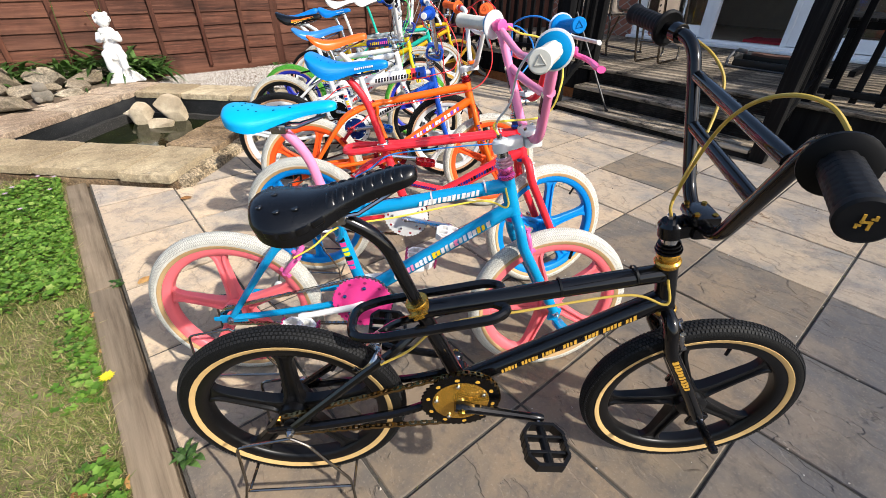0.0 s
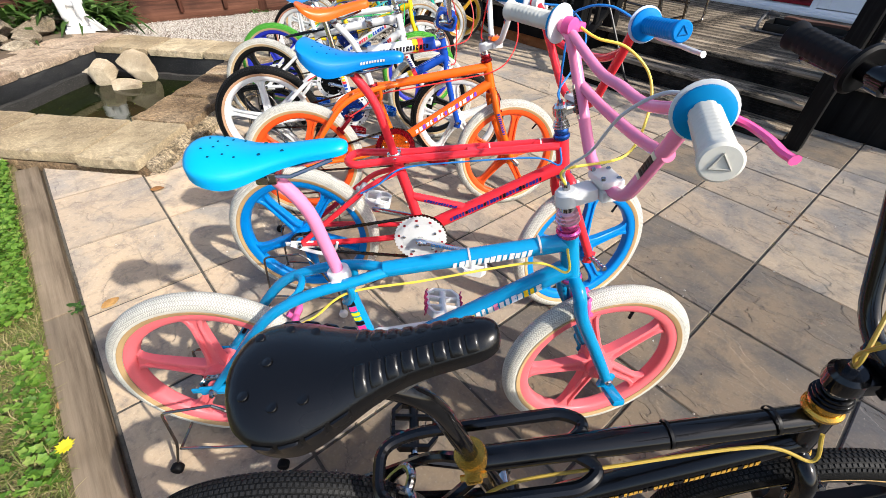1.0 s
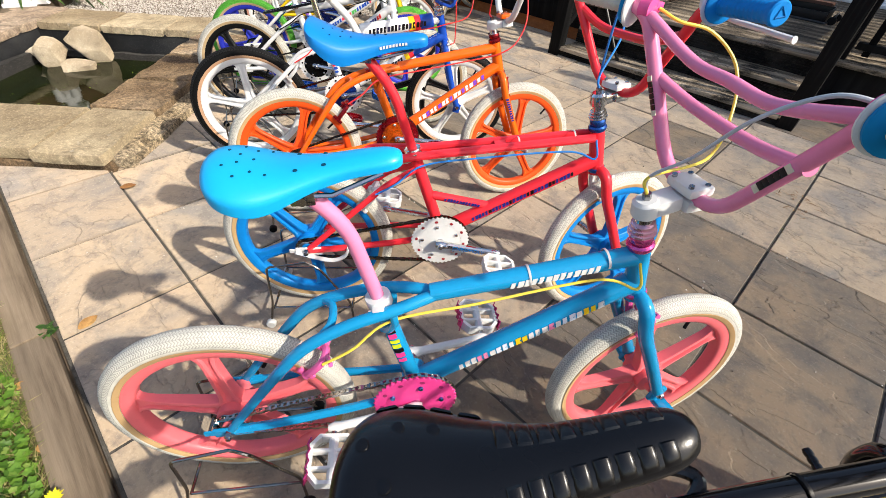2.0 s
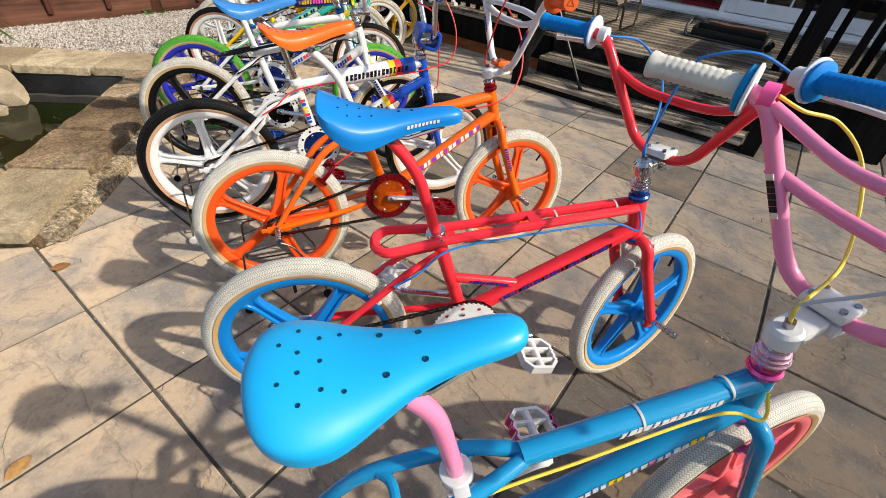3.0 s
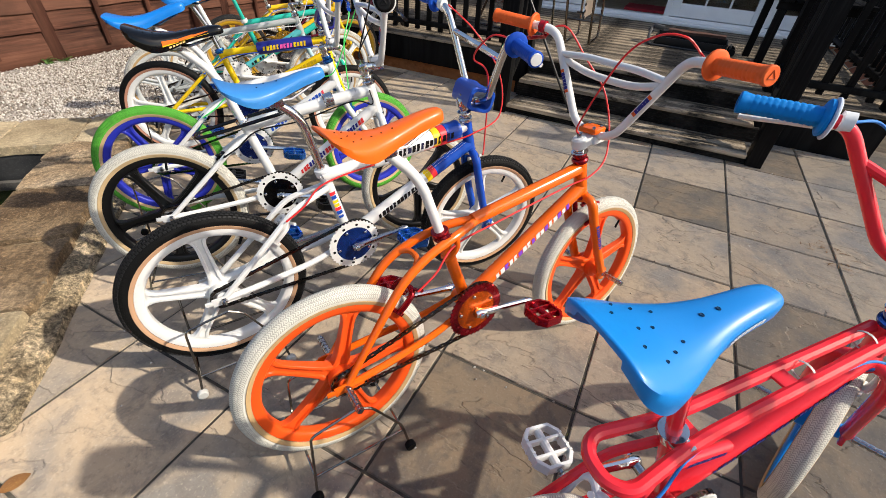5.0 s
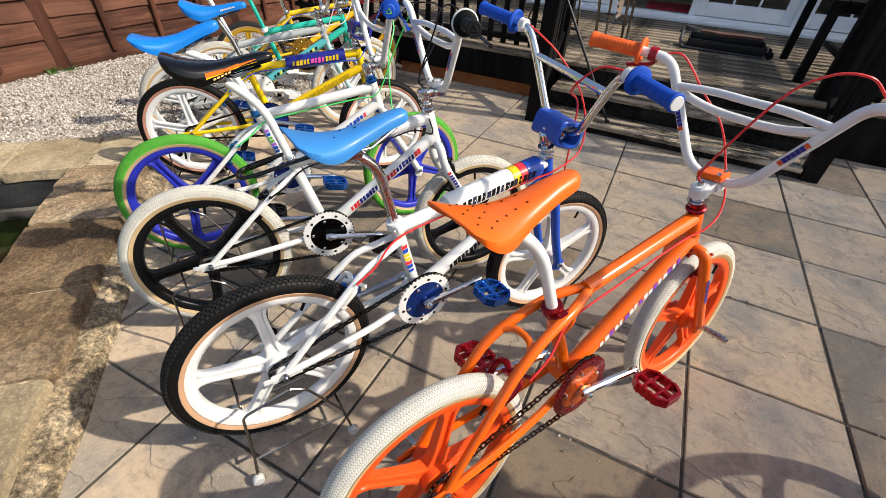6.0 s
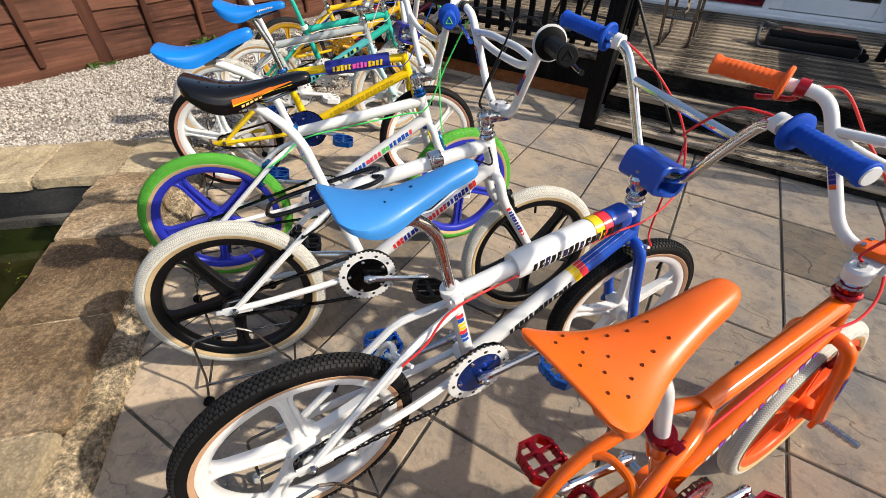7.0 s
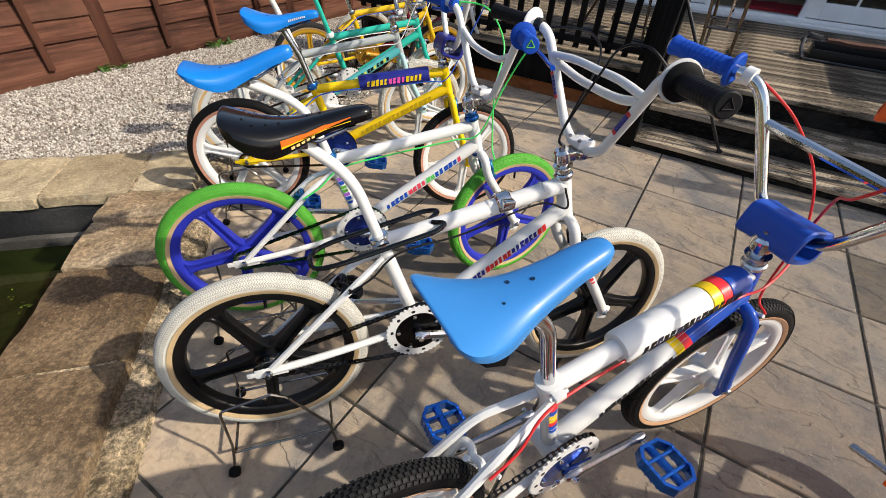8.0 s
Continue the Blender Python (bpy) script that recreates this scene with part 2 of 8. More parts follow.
BLACK, DARK = (0.003, 0.003, 0.0035), (0.009, 0.009, 0.010)
WHITE, CREAM = (0.7, 0.7, 0.685), (0.64, 0.62, 0.55)
CHROME, STEEL = (0.72, 0.72, 0.72), (0.42, 0.42, 0.43)
CYAN, SKYB = (0.0, 0.36, 0.72), (0.005, 0.26, 0.52)
BLUE, ROYAL, NAVY = (0.0, 0.2, 0.58), (0.01, 0.07, 0.42), (0.015, 0.02, 0.2)
RED, DKRED = (0.82, 0.03, 0.045), (0.3, 0.005, 0.012)
ORANGE = (0.8, 0.125, 0.008)
PINK, BPINK, MAGENTA = (0.82, 0.16, 0.18), (0.82, 0.24, 0.42), (0.74, 0.05, 0.26)
GOLD, YELLOW, YCABLE = (0.55, 0.3, 0.04), (0.82, 0.55, 0.01), (0.8, 0.62, 0.08)
GREEN, TEAL, SILVER = (0.1, 0.42, 0.05), (0.02, 0.42, 0.32), (0.35, 0.38, 0.38)
TAN = (0.5, 0.33, 0.16)


# ---- mesh helpers ----
def part(name, bm, material, parent, label="", sharp=35.0, m=None):
    if m is not None:
        bm.transform(m)
    bmesh.ops.recalc_face_normals(bm, faces=bm.faces)
    me = bpy.data.meshes.new(name)
    bm.to_mesh(me)
    bm.free()
    if sharp:
        me.shade_smooth()
        me.set_sharp_from_angle(angle=radians(sharp))
    if material:
        me.materials.append(material)
    ob = new(name, me)
    ob.parent = parent
    if label:
        tagged(ob, label)
    return ob


def ring(bm, pts):
    return [bm.verts.new(p) for p in pts]


def skin(bm, rows, closed=True, caps=True, loop=False):
    """Faces between rows of vertices; closed: each row is a ring; loop: the last row joins the first."""
    n = len(rows[0])
    for a, b in zip(rows, rows[1:] + (rows[:1] if loop else [])):
        for i in range(n if closed else n - 1):
            j = (i + 1) % n
            bm.faces.new((a[i], a[j], b[j], b[i]))
    if caps and closed and not loop:
        bm.faces.new(rows[0][::-1])
        bm.faces.new(rows[-1])


def tube(bm, pts, r, n=10, loop=False, squash=1.0):
    """A round tube along a line of points; r: one radius or one for each point."""
    pts = [Vector(p) for p in pts]
    rs = r if isinstance(r, (list, tuple)) else [r] * len(pts)
    rows, side = [], None
    for i, p in enumerate(pts):
        a = pts[i - 1] if (i or loop) else p
        b = pts[(i + 1) % len(pts)] if (i + 1 < len(pts) or loop) else p
        d = (b - a).normalized()
        if side is None:
            side = d.orthogonal().normalized() if abs(d.y) > 0.9 else Vector((0, 1, 0))
        side = (side - d * side.dot(d)).normalized()
        up = d.cross(side)
        rows.append(ring(bm, [p + rs[i] * (math.cos(t) * side + squash * math.sin(t) * up) for t in (2 * math.pi * k / n for k in range(n))]))
    skin(bm, rows, loop=loop)


def fillet(pts, rad=0.04, k=5):
    """A line of points with its inner corners rounded."""
    pts = [Vector(p) for p in pts]
    out = [pts[0]]
    for a, p, b in zip(pts, pts[1:], pts[2:]):
        u, v = a - p, b - p
        d = min(rad, u.length * 0.49, v.length * 0.49)
        s, e = p + u.normalized() * d, p + v.normalized() * d
        for i in range(k + 1):
            t = i / k
            out.append(s * (1 - t) ** 2 + p * 2 * t * (1 - t) + e * t * t)
    return out + [pts[-1]]


def spline(pts, k=6):
    """A smooth line through the points."""
    p = [Vector(q) for q in pts]
    p = [2 * p[0] - p[1]] + p + [2 * p[-1] - p[-2]]
    out = []
    for a, b, c, d in zip(p, p[1:], p[2:], p[3:]):
        for i in range(k):
            t = i / k
            out.append(0.5 * (2 * b + (c - a) * t + (2 * a - 5 * b + 4 * c - d) * t * t + (3 * b - a - 3 * c + d) * t ** 3))
    return out + [p[-2]]


def lathe(bm, prof, n=40, centre=(0, 0, 0), closed=False, uv=False):
    """Turns (radius, y) pairs about the y axis. closed: the profile is a loop."""
    c = Vector(centre)
    rows = []
    for k in range(n):
        t = 2 * math.pi * k / n
        rows.append(ring(bm, [c + Vector((r * math.cos(t), y, r * math.sin(t))) for r, y in prof]))
    lay = bm.loops.layers.uv.verify() if uv else None
    m = len(prof)
    for k in range(n):
        a, b = rows[k], rows[(k + 1) % n]
        for i in range(m if closed else m - 1):
            j = (i + 1) % m
            f = bm.faces.new((a[i], a[j], b[j], b[i]))
            if uv:
                for l, (u, v) in zip(f.loops, ((k, i), (k, i + 1), (k + 1, i + 1), (k + 1, i))):
                    l[lay].uv = (u / n, v / m)
    if not closed:
        for i in (0, m - 1):
            if prof[i][0] > 1e-4:
                bm.faces.new([r[i] for r in rows])


def box(bm, size, at=(0, 0, 0), rot=None, bevel=0.0):
    m = Matrix.Translation(at) @ (rot.to_4x4() if rot else Matrix()) @ Matrix.Diagonal((*size, 1))
    made = bmesh.ops.create_cube(bm, size=1, matrix=m)
    if bevel:
        edges = list({e for v in made["verts"] for e in v.link_edges})
        bmesh.ops.bevel(bm, geom=edges, offset=bevel, segments=2, affect="EDGES", profile=0.6)


def rotm(x=0, y=0, z=0):
    return Euler((radians(x), radians(y), radians(z))).to_matrix()


def soup(name, verts, faces, material, parent=None, smooth=False):
    me = bpy.data.meshes.new(name)
    me.from_pydata([tuple(v) for v in verts], [], [tuple(f) for f in faces])
    me.materials.append(material)
    if smooth:
        me.shade_smooth()
    ob = new(name, me)
    ob.parent = parent
    return ob


def holder(name, m, label, category, group=""):
    e = new(name)
    e.empty_display_size = 0.1
    e.matrix_world = m
    return tagged(e, label, category, group)


# ---- setting: ground, patio bed, pond, fence, deck, house ----
Q = math.sqrt(0.5)
PITCH = 0.458


def node(u, v):
    """A joint crossing of the paving, which lies at 45 degrees to the row."""
    return (-0.9 + PITCH * (u - v) * Q, 1.7 + PITCH * (u + v) * Q)


def st(s, t, z=0.0):
    """A place from its depth towards the house and its place along the steps."""
    return Vector(((s + t) * Q, (s - t) * Q, z))


ST = Matrix.Rotation(radians(-45), 4, "Z")  # x along the steps, y towards the house


def structure(name, bm, material, label, sharp=30, m=None):
    ob = part(name, bm, material, None, sharp=sharp, m=m)
    return tagged(ob, label, kind="structure")


def clip(poly, a, b, c):
    """The part of a polygon where a*x + b*y >= c."""
    out = []
    for p, q in zip(poly, poly[1:] + poly[:1]):
        fp, fq = a * p[0] + b * p[1] - c, a * q[0] + b * q[1] - c
        if fp >= 0:
            out.append(p)
        if fp * fq < 0:
            t = fp / (fp - fq)
            out.append((p[0] + (q[0] - p[0]) * t, p[1] + (q[1] - p[1]) * t))
    return out


def prism(bm, poly, z0, z1, inset=0.0):
    """An upright prism with a slightly bevelled upper rim."""
    c = Vector((sum(p[0] for p in poly) / len(poly), sum(p[1] for p in poly) / len(poly)))
    lo = ring(bm, [(*p, z0) for p in poly])
    mid = ring(bm, [(*p, z1 - inset) for p in poly])
    rows = [lo, mid]
    if inset:
        rows.append(ring(bm, [(*(Vector(p) + (c - Vector(p)).normalized() * inset), z1) for p in poly]))
    skin(bm, rows)


M_SOIL = stone("soil", ((0.07, 0.05, 0.035), (0.11, 0.08, 0.055), (0.15, 0.12, 0.08)), 3.0, 0.95, 0.6)
M_TURF = stone("dry turf", ((0.11, 0.08, 0.05), (0.17, 0.14, 0.07), (0.28, 0.22, 0.13)), 4.0, 0.95, 0.5)
M_JOINT = stone("mortar joint", ((0.035, 0.032, 0.028), (0.06, 0.053, 0.045), (0.1, 0.09, 0.075)), 12.0, 0.95, 0.5)
M_SLAB = slab_mat()
# darker copies of the paving: dim light at the near right put into colour
M_SLAB_DIM = slab_mat("dimmed brown riven paving", 0.57, 0.04, (1.0, 0.95, 0.88))
M_SLAB_DIM_GREY = slab_mat("dimmed grey riven paving", 0.5, 0.1, (0.95, 0.96, 1.02))
M_COPE = stone("buff coping stone", ((0.125, 0.08, 0.043), (0.3, 0.21, 0.123), (0.45, 0.355, 0.245)), 5.0, 0.9, 1.1, aggregate=0.5, lichen=(0.42, 0.38, 0.3))
M_COPE_LIGHT = stone("pale buff coping stone", ((0.27, 0.205, 0.125), (0.43, 0.345, 0.22), (0.54, 0.45, 0.305)), 4.0, 0.9, 0.6, aggregate=0.2, lichen=(0.45, 0.41, 0.33))
M_COPE_PINK = stone("pinkish coping stone", ((0.26, 0.185, 0.13), (0.38, 0.29, 0.21), (0.46, 0.37, 0.28)), 4.0, 0.85, 0.5, aggregate=0.4)
M_MORTAR = stone("pale mortar", ((0.22, 0.165, 0.1), (0.42, 0.335, 0.22), (0.54, 0.45, 0.33)), 8.0, 0.95, 1.2, aggregate=0.8)
M_ROCK = stone("cream rockery stone", ((0.34, 0.27, 0.18), (0.52, 0.44, 0.32), (0.64, 0.57, 0.45)), 4.0, 0.85, 0.6)
M_ROCK_BED = stone("weathered sandstone", ((0.17, 0.135, 0.09), (0.31, 0.255, 0.185), (0.45, 0.39, 0.3)), 6.0, 0.9, 1.0, aggregate=0.4)
M_LINER = stone("slate grey pond liner", ((0.006, 0.0065, 0.007), (0.02, 0.021, 0.023), (0.085, 0.085, 0.083)), 4.0, 0.55, 0.4, stretch=(1, 1, 2.5))
M_LEDGE = stone("tide-marked concrete", ((0.02, 0.019, 0.018), (0.05, 0.047, 0.042), (0.15, 0.14, 0.125)), 5.0, 0.9, 0.5)
M_GRAVEL_BED = stone("gravel bed", ((0.22, 0.19, 0.16), (0.4, 0.36, 0.31), (0.55, 0.51, 0.46)), 22.0, 0.95, 0.9)
M_SLEEPER = wood_mat("weathered sleeper", ((0.10, 0.075, 0.05), (0.2, 0.155, 0.108), (0.27, 0.215, 0.155)), "x", 0.85, 22)
M_FENCE = wood_mat("red-brown fence board", ((0.022, 0.009, 0.006), (0.085, 0.032, 0.019), (0.18, 0.08, 0.05)), "x", 0.75, 20)
M_BATTEN = wood_mat("dark fence batten", ((0.03, 0.011, 0.007), (0.075, 0.026, 0.016), (0.13, 0.055, 0.033)), "z", 0.75, 16)
M_DECK = wood_mat("weathered dark deck board", ((0.010, 0.009, 0.007), (0.2, 0.162, 0.12), (0.68, 0.57, 0.43)), "x", 0.8, 30, dirt=0.92, vary=0.45)
M_BLACKWOOD = wood_mat("black painted timber", ((0.003, 0.003, 0.0035), (0.006, 0.006, 0.0065), (0.016, 0.016, 0.016)), "z", 0.55, 20, 0.06)
M_RISER = wood_mat("worn black riser board", ((0.004, 0.004, 0.004), (0.012, 0.011, 0.01), (0.05, 0.045, 0.04)), "x", 0.7, 24, 0.1)


def brick_mat():
    m, nt, b = nodes_of("brick wall")
    tc = nt.nodes.new("ShaderNodeTexCoord")
    mp = nt.nodes.new("ShaderNodeMapping")
    mp.inputs["Rotation"].default_value = (radians(90), 0, radians(45))
    br = nt.nodes.new("ShaderNodeTexBrick")
    for k, v in (("Scale", 1.0), ("Brick Width", 0.225), ("Row Height", 0.075), ("Mortar Size", 0.006)):
        br.inputs[k].default_value = v
    br.inputs["Color1"].default_value, br.inputs["Color2"].default_value = (0.22, 0.075, 0.045, 1), (0.34, 0.14, 0.085, 1)
    br.inputs["Mortar"].default_value = (0.35, 0.31, 0.26, 1)
    nt.links.new(tc.outputs["Object"], mp.inputs[0])
    nt.links.new(mp.outputs[0], br.inputs[0])
    n = noise_tex(nt, 20, 5)
    nt.links.new(mixc(nt, ramp(nt, n.outputs[0], [(0.4, (0, 0, 0)), (0.8, (0.6, 0.6, 0.6))]), br.outputs[0], (0.12, 0.06, 0.045)), b.inputs["Base Color"])
    b.inputs["Roughness"].default_value = 0.9
    bump(nt, b, br.outputs["Fac"], -0.4, 0.01)
    return m


M_BRICKS = brick_mat()
M_UPVC = painted("white door plastic", (0.86, 0.86, 0.85), 0.3, 0.0, 0.0, 0.02, 0.06)
M_TERRA = wood_mat("orange-brown timber", ((0.2, 0.07, 0.025), (0.34, 0.12, 0.04), (0.44, 0.18, 0.07)), "x", 0.75, 12)


def water_mat():
    m, nt, b = nodes_of("green pond water")
    n = noise_tex(nt, 2.0, 5, 0.6)
    n2 = noise_tex(nt, 30, 4, 0.7)
    col = ramp(nt, n.outputs[0], [(0.35, (0.006, 0.008, 0.002)), (0.6, (0.014, 0.02, 0.004)), (0.8, (0.03, 0.04, 0.008))])
    weedy = mixc(nt, 1.0, ramp(nt, n2.outputs[0], [(0.6, (0, 0, 0)), (0.64, (1, 1, 1))]), ramp(nt, noise_tex(nt, 3.3, 4, 0.6).outputs[0], [(0.52, (0, 0, 0)), (0.62, (1, 1, 1))]), "MULTIPLY")
    col = mixc(nt, weedy, col, (0.24, 0.32, 0.04))
    nt.links.new(col, b.inputs["Base Color"])
    b.inputs["Roughness"].default_value = 0.05
    b.inputs["Specular IOR Level"].default_value = 0.3
    bump(nt, b, noise_tex(nt, 14, 2).outputs[0], 0.06, 0.01)
    return m


def glass_mat():
    m, nt, b = nodes_of("door glass")
    b.inputs["Base Color"].default_value = (0.9, 0.95, 0.95, 1)
    b.inputs["Transmission Weight"].default_value = 1.0
    b.inputs["Roughness"].default_value = 0.02
    b.inputs["IOR"].default_value = 1.45
    return m


M_WATER, M_GLASS = water_mat(), glass_mat()
PX0, PX1, PY0, PY1 = -3.15, -1.86, 2.78, 4.19   # pond opening
GRAVEL_V = 5.4                                   # joint line at which paving ends

# one ground sheet out to the horizon, open at the pond
bm = bmesh.new()
xs, ys = [-400, PX0 - 0.02, PX1 + 0.02, 400], [-400, PY0 - 0.02, PY1 + 0.02, 400]
grid = [[bm.verts.new((x, y, -0.03)) for y in ys] for x in xs]
for i in range(3):
    for j in range(3):
        if (i, j) != (1, 1):
            bm.faces.new((grid[i][j], grid[i + 1][j], grid[i + 1][j + 1], grid[i][j + 1]))
structure("ground", bm, M_SOIL, "bare brown earth under the garden")

# mortar bed under the paving
bm = bmesh.new()
poly = [node(-0.83, -9), node(8.2, -9), node(8.2, GRAVEL_V), node(-0.83, GRAVEL_V)]
for half in (clip(poly, 1, 0, -1.62), clip(clip(poly, -1, 0, 1.62), 0, -1, -2.5)):
    if len(half) > 2:
        prism(bm, half, -0.028, -0.006)
patio = structure("pavement", bm, M_JOINT, "patio of riven buff and grey square slabs laid diagonally")

# lawn bed and gravel bed
bm = bmesh.new()
prism(bm, [(-2.3, 2.42), (0.6, -0.5), (-2, -4), (-8, -4), (-8, 2.42)], -0.029, -0.004)
lawn = structure("lawn", bm, M_TURF, "patchy dry lawn with bare soil")
bm = bmesh.new()
a, b2 = node(-1.2, GRAVEL_V), node(9, GRAVEL_V)
prism(bm, [(-1.83, 4.3), a if a[0] > -1.83 else (-1.6, 4.45), b2, (3.0, 11.6), (-0.5, 9.0), (-6, 3.3), (-3.4, 3.3), (-3.4, 4.3)], -0.029, -0.002)
gravel_bed = structure("gravel", bm, M_GRAVEL_BED, "pale gravel bed between pond and fence")

# sleeper edging along the lawn
bm = bmesh.new()
for k in range(3):
    L = 1.28
    box(bm, (L - 0.006, 0.097, 0.06), (k * L + L / 2, 0, -0.022), bevel=0.006)
edge = structure("lawn_edging", bm, M_SLEEPER, "weathered timber sleeper edging")
edge.matrix_world = Matrix.Translation((-2.12 - 0.047 * Q, 2.365 - 0.047 * Q, 0)) @ rotm(0, 0, -45).to_4x4()

# pond: liner walls, water
bm = bmesh.new()
for x0, y0, x1, y1 in ((PX0, PY0, PX1, PY0), (PX1, PY0, PX1, PY1), (PX1, PY1, PX0, PY1), (PX0, PY1, PX0, PY0)):
    n, k = 26, 8
    d = Vector((x1 - x0, y1 - y0, 0))
    nrm = Vector((-d.y, d.x, 0)).normalized()
    rows = []
    for i in range(n + 1):
        t = i / n
        col = []
        for j in range(k + 1):
            fold = 0.018 * noise.noise((t * d.length * 5 + x0, y0, j * 0.35)) + (0.014 if (i % 9) < 2 else 0)
            col.append(bm.verts.new(Vector((x0, y0, 0.048 - 0.5 * j / k)) + d * t + nrm * max(0.0, fold) * (0.3 + j / k)))
        rows.append(col)
    for p, q in zip(rows, rows[1:]):
        for i in range(k):
            bm.faces.new((p[i], p[i + 1], q[i + 1], q[i]))
structure("pond_liner", bm, M_LINER, "wrinkled dark pond liner")
bm = bmesh.new()
WATER = -0.14
prism(bm, [(PX0 - 0.01, PY0 - 0.01), (PX1 + 0.01, PY0 - 0.01), (PX1 + 0.01, PY1 + 0.01), (PX0 - 0.01, PY1 + 0.01)], WATER - 0.2, WATER)
structure("water", bm, M_WATER, "still murky green pond water", sharp=0)

# pond surround: base course carrying the coping
bm = bmesh.new()
for x0, y0, x1, y1 in ((-3.5, 2.4, -1.57, PY0 - 0.03), (PX1 + 0.03, PY0 - 0.03, -1.57, PY1 + 0.03), (-3.5, PY1 + 0.03, -1.57, 4.54), (-3.5, PY0 - 0.03, PX0 - 0.03, PY1 + 0.03)):
    box(bm, (x1 - x0, y1 - y0, 0.1), ((x0 + x1) / 2, (y0 + y1) / 2, 0.03))
pond_wall = structure("pond_wall", bm, M_MORTAR, "low rough stone surround of the pond")

# house wall with door opening, deck, steps
WALL_S, DECK_Z = 6.95, 0.323
bm = bmesh.new()
for t0, t1, z0, z1 in ((-7.5, -3.62, 0, 2.8), (0.64, 2.5, 0, 2.8), (-3.62, 0.64, 2.46, 2.8), (-3.62, 0.64, 0, DECK_Z + 0.02)):
    box(bm, (t1 - t0, 0.25, z1 - z0), ((t0 + t1) / 2, WALL_S + 0.125, (z0 + z1) / 2))
wall_house = structure("wall_north", bm, M_BRICKS, "red brick house wall behind the deck", m=ST)
bm = bmesh.new()
for size, at in (((4.8, 0.1, 2.6), (-1.5, WALL_S + 2.5, 1.6)), ((0.1, 2.3, 2.6), (-3.85, WALL_S + 1.35, 1.6)), ((0.1, 2.3, 2.6), (0.8, WALL_S + 1.35, 1.6)), ((4.8, 2.3, 0.1), (-1.5, WALL_S + 1.35, 2.75)), ((4.8, 2.3, 0.1), (-1.5, WALL_S + 1.4, DECK_Z - 0.05))):
    box(bm, size, at)
structure("wall_room", bm, painted("beige room plaster", (0.2, 0.15, 0.11), 0.8), "plain beige room seen through the open doors", m=ST)
bm = bmesh.new()
for k in range(12):
    box(bm, (4.3, 0.19, 0.03), (-1.5, WALL_S + 0.24 + 0.193 * k, DECK_Z + 0.045), bevel=0.002)
structure("floor_room", bm, wood_mat("pale laminate", ((0.3, 0.22, 0.15), (0.42, 0.32, 0.22), (0.5, 0.39, 0.28)), "x", 0.4, 14, 0.4), "pale laminate floor inside the doors", m=ST)
bm = bmesh.new()
box(bm, (4.24, 0.16, 0.03), (-1.49, WALL_S - 0.04, DECK_Z + 0.028), bevel=0.006)
box(bm, (4.24, 0.12, 0.035), (-1.49, WALL_S + 0.08, DECK_Z + 0.06), bevel=0.006)
structure("trim_sill", bm, M_UPVC, "white door sill", m=ST)

# deck: black fascia, reeded risers and skirting
bm = bmesh.new()
DECK_S, STEP_S = 4.3, (3.82, 4.06)
box(bm, (2.6, 0.03, 0.2), (-3.82, DECK_S + 0.02, DECK_Z - 0.12), bevel=0.003)
fascia = structure("deck_fascia", bm, M_BLACKWOOD, "black painted risers and fascia of the deck", m=ST)
for s0, z0, z1 in ((DECK_S, 0.2, DECK_Z - 0.014), (STEP_S[1], 0.07, 0.172), (STEP_S[0], 0.0, 0.042)):
    bm = bmesh.new()
    box(bm, (1.72, 0.024, z1 - z0), (-1.635, s0 + 0.024, (z0 + z1) / 2))
    n = max(2, round((z1 - z0) / 0.0165))
    for k in range(n):
        box(bm, (1.72, 0.008, (z1 - z0) / n * 0.6), (-1.635, s0 + 0.009, z0 + (z1 - z0) * (k + 0.5) / n), bevel=0.002)
    part("riser", bm, M_RISER, fascia, m=ST)
bm = bmesh.new()
a, b2, c = st(DECK_S + 0.06, -0.8), st(DECK_S + 0.06, -0.06), st(WALL_S, 0.0)
for p, q in ((a, b2), (b2, c)):
    d = q - p
    box(bm, (d.length, 0.03, 0.31), (p + q) / 2 + Vector((0, 0, 0.155)), rotm(0, 0, math.degrees(math.atan2(d.y, d.x))), bevel=0.003)
structure("deck_skirting", bm, M_BLACKWOOD, "black painted skirting boards of the deck")
bm = bmesh.new()
box(bm, (2.6, 0.04, 0.2), (-3.85, DECK_S + 0.06, 0.1))
structure("deck_panel", bm, M_TERRA, "orange-brown timber panel under the deck", m=ST)


# ---- bicycles ----
R = 0.248
BB_AT = Vector((0.37, 0, 0.308))
HEAD_TOP_AT, HEAD_LOW_AT = Vector((0.777, 0, 0.632)), Vector((0.805, 0, 0.528))
UP = (HEAD_TOP_AT - HEAD_LOW_AT).normalized()
FHUB_AT = Vector((0.925, 0, R))
SEAT_TOP_AT = Vector((0.288, 0, 0.55))


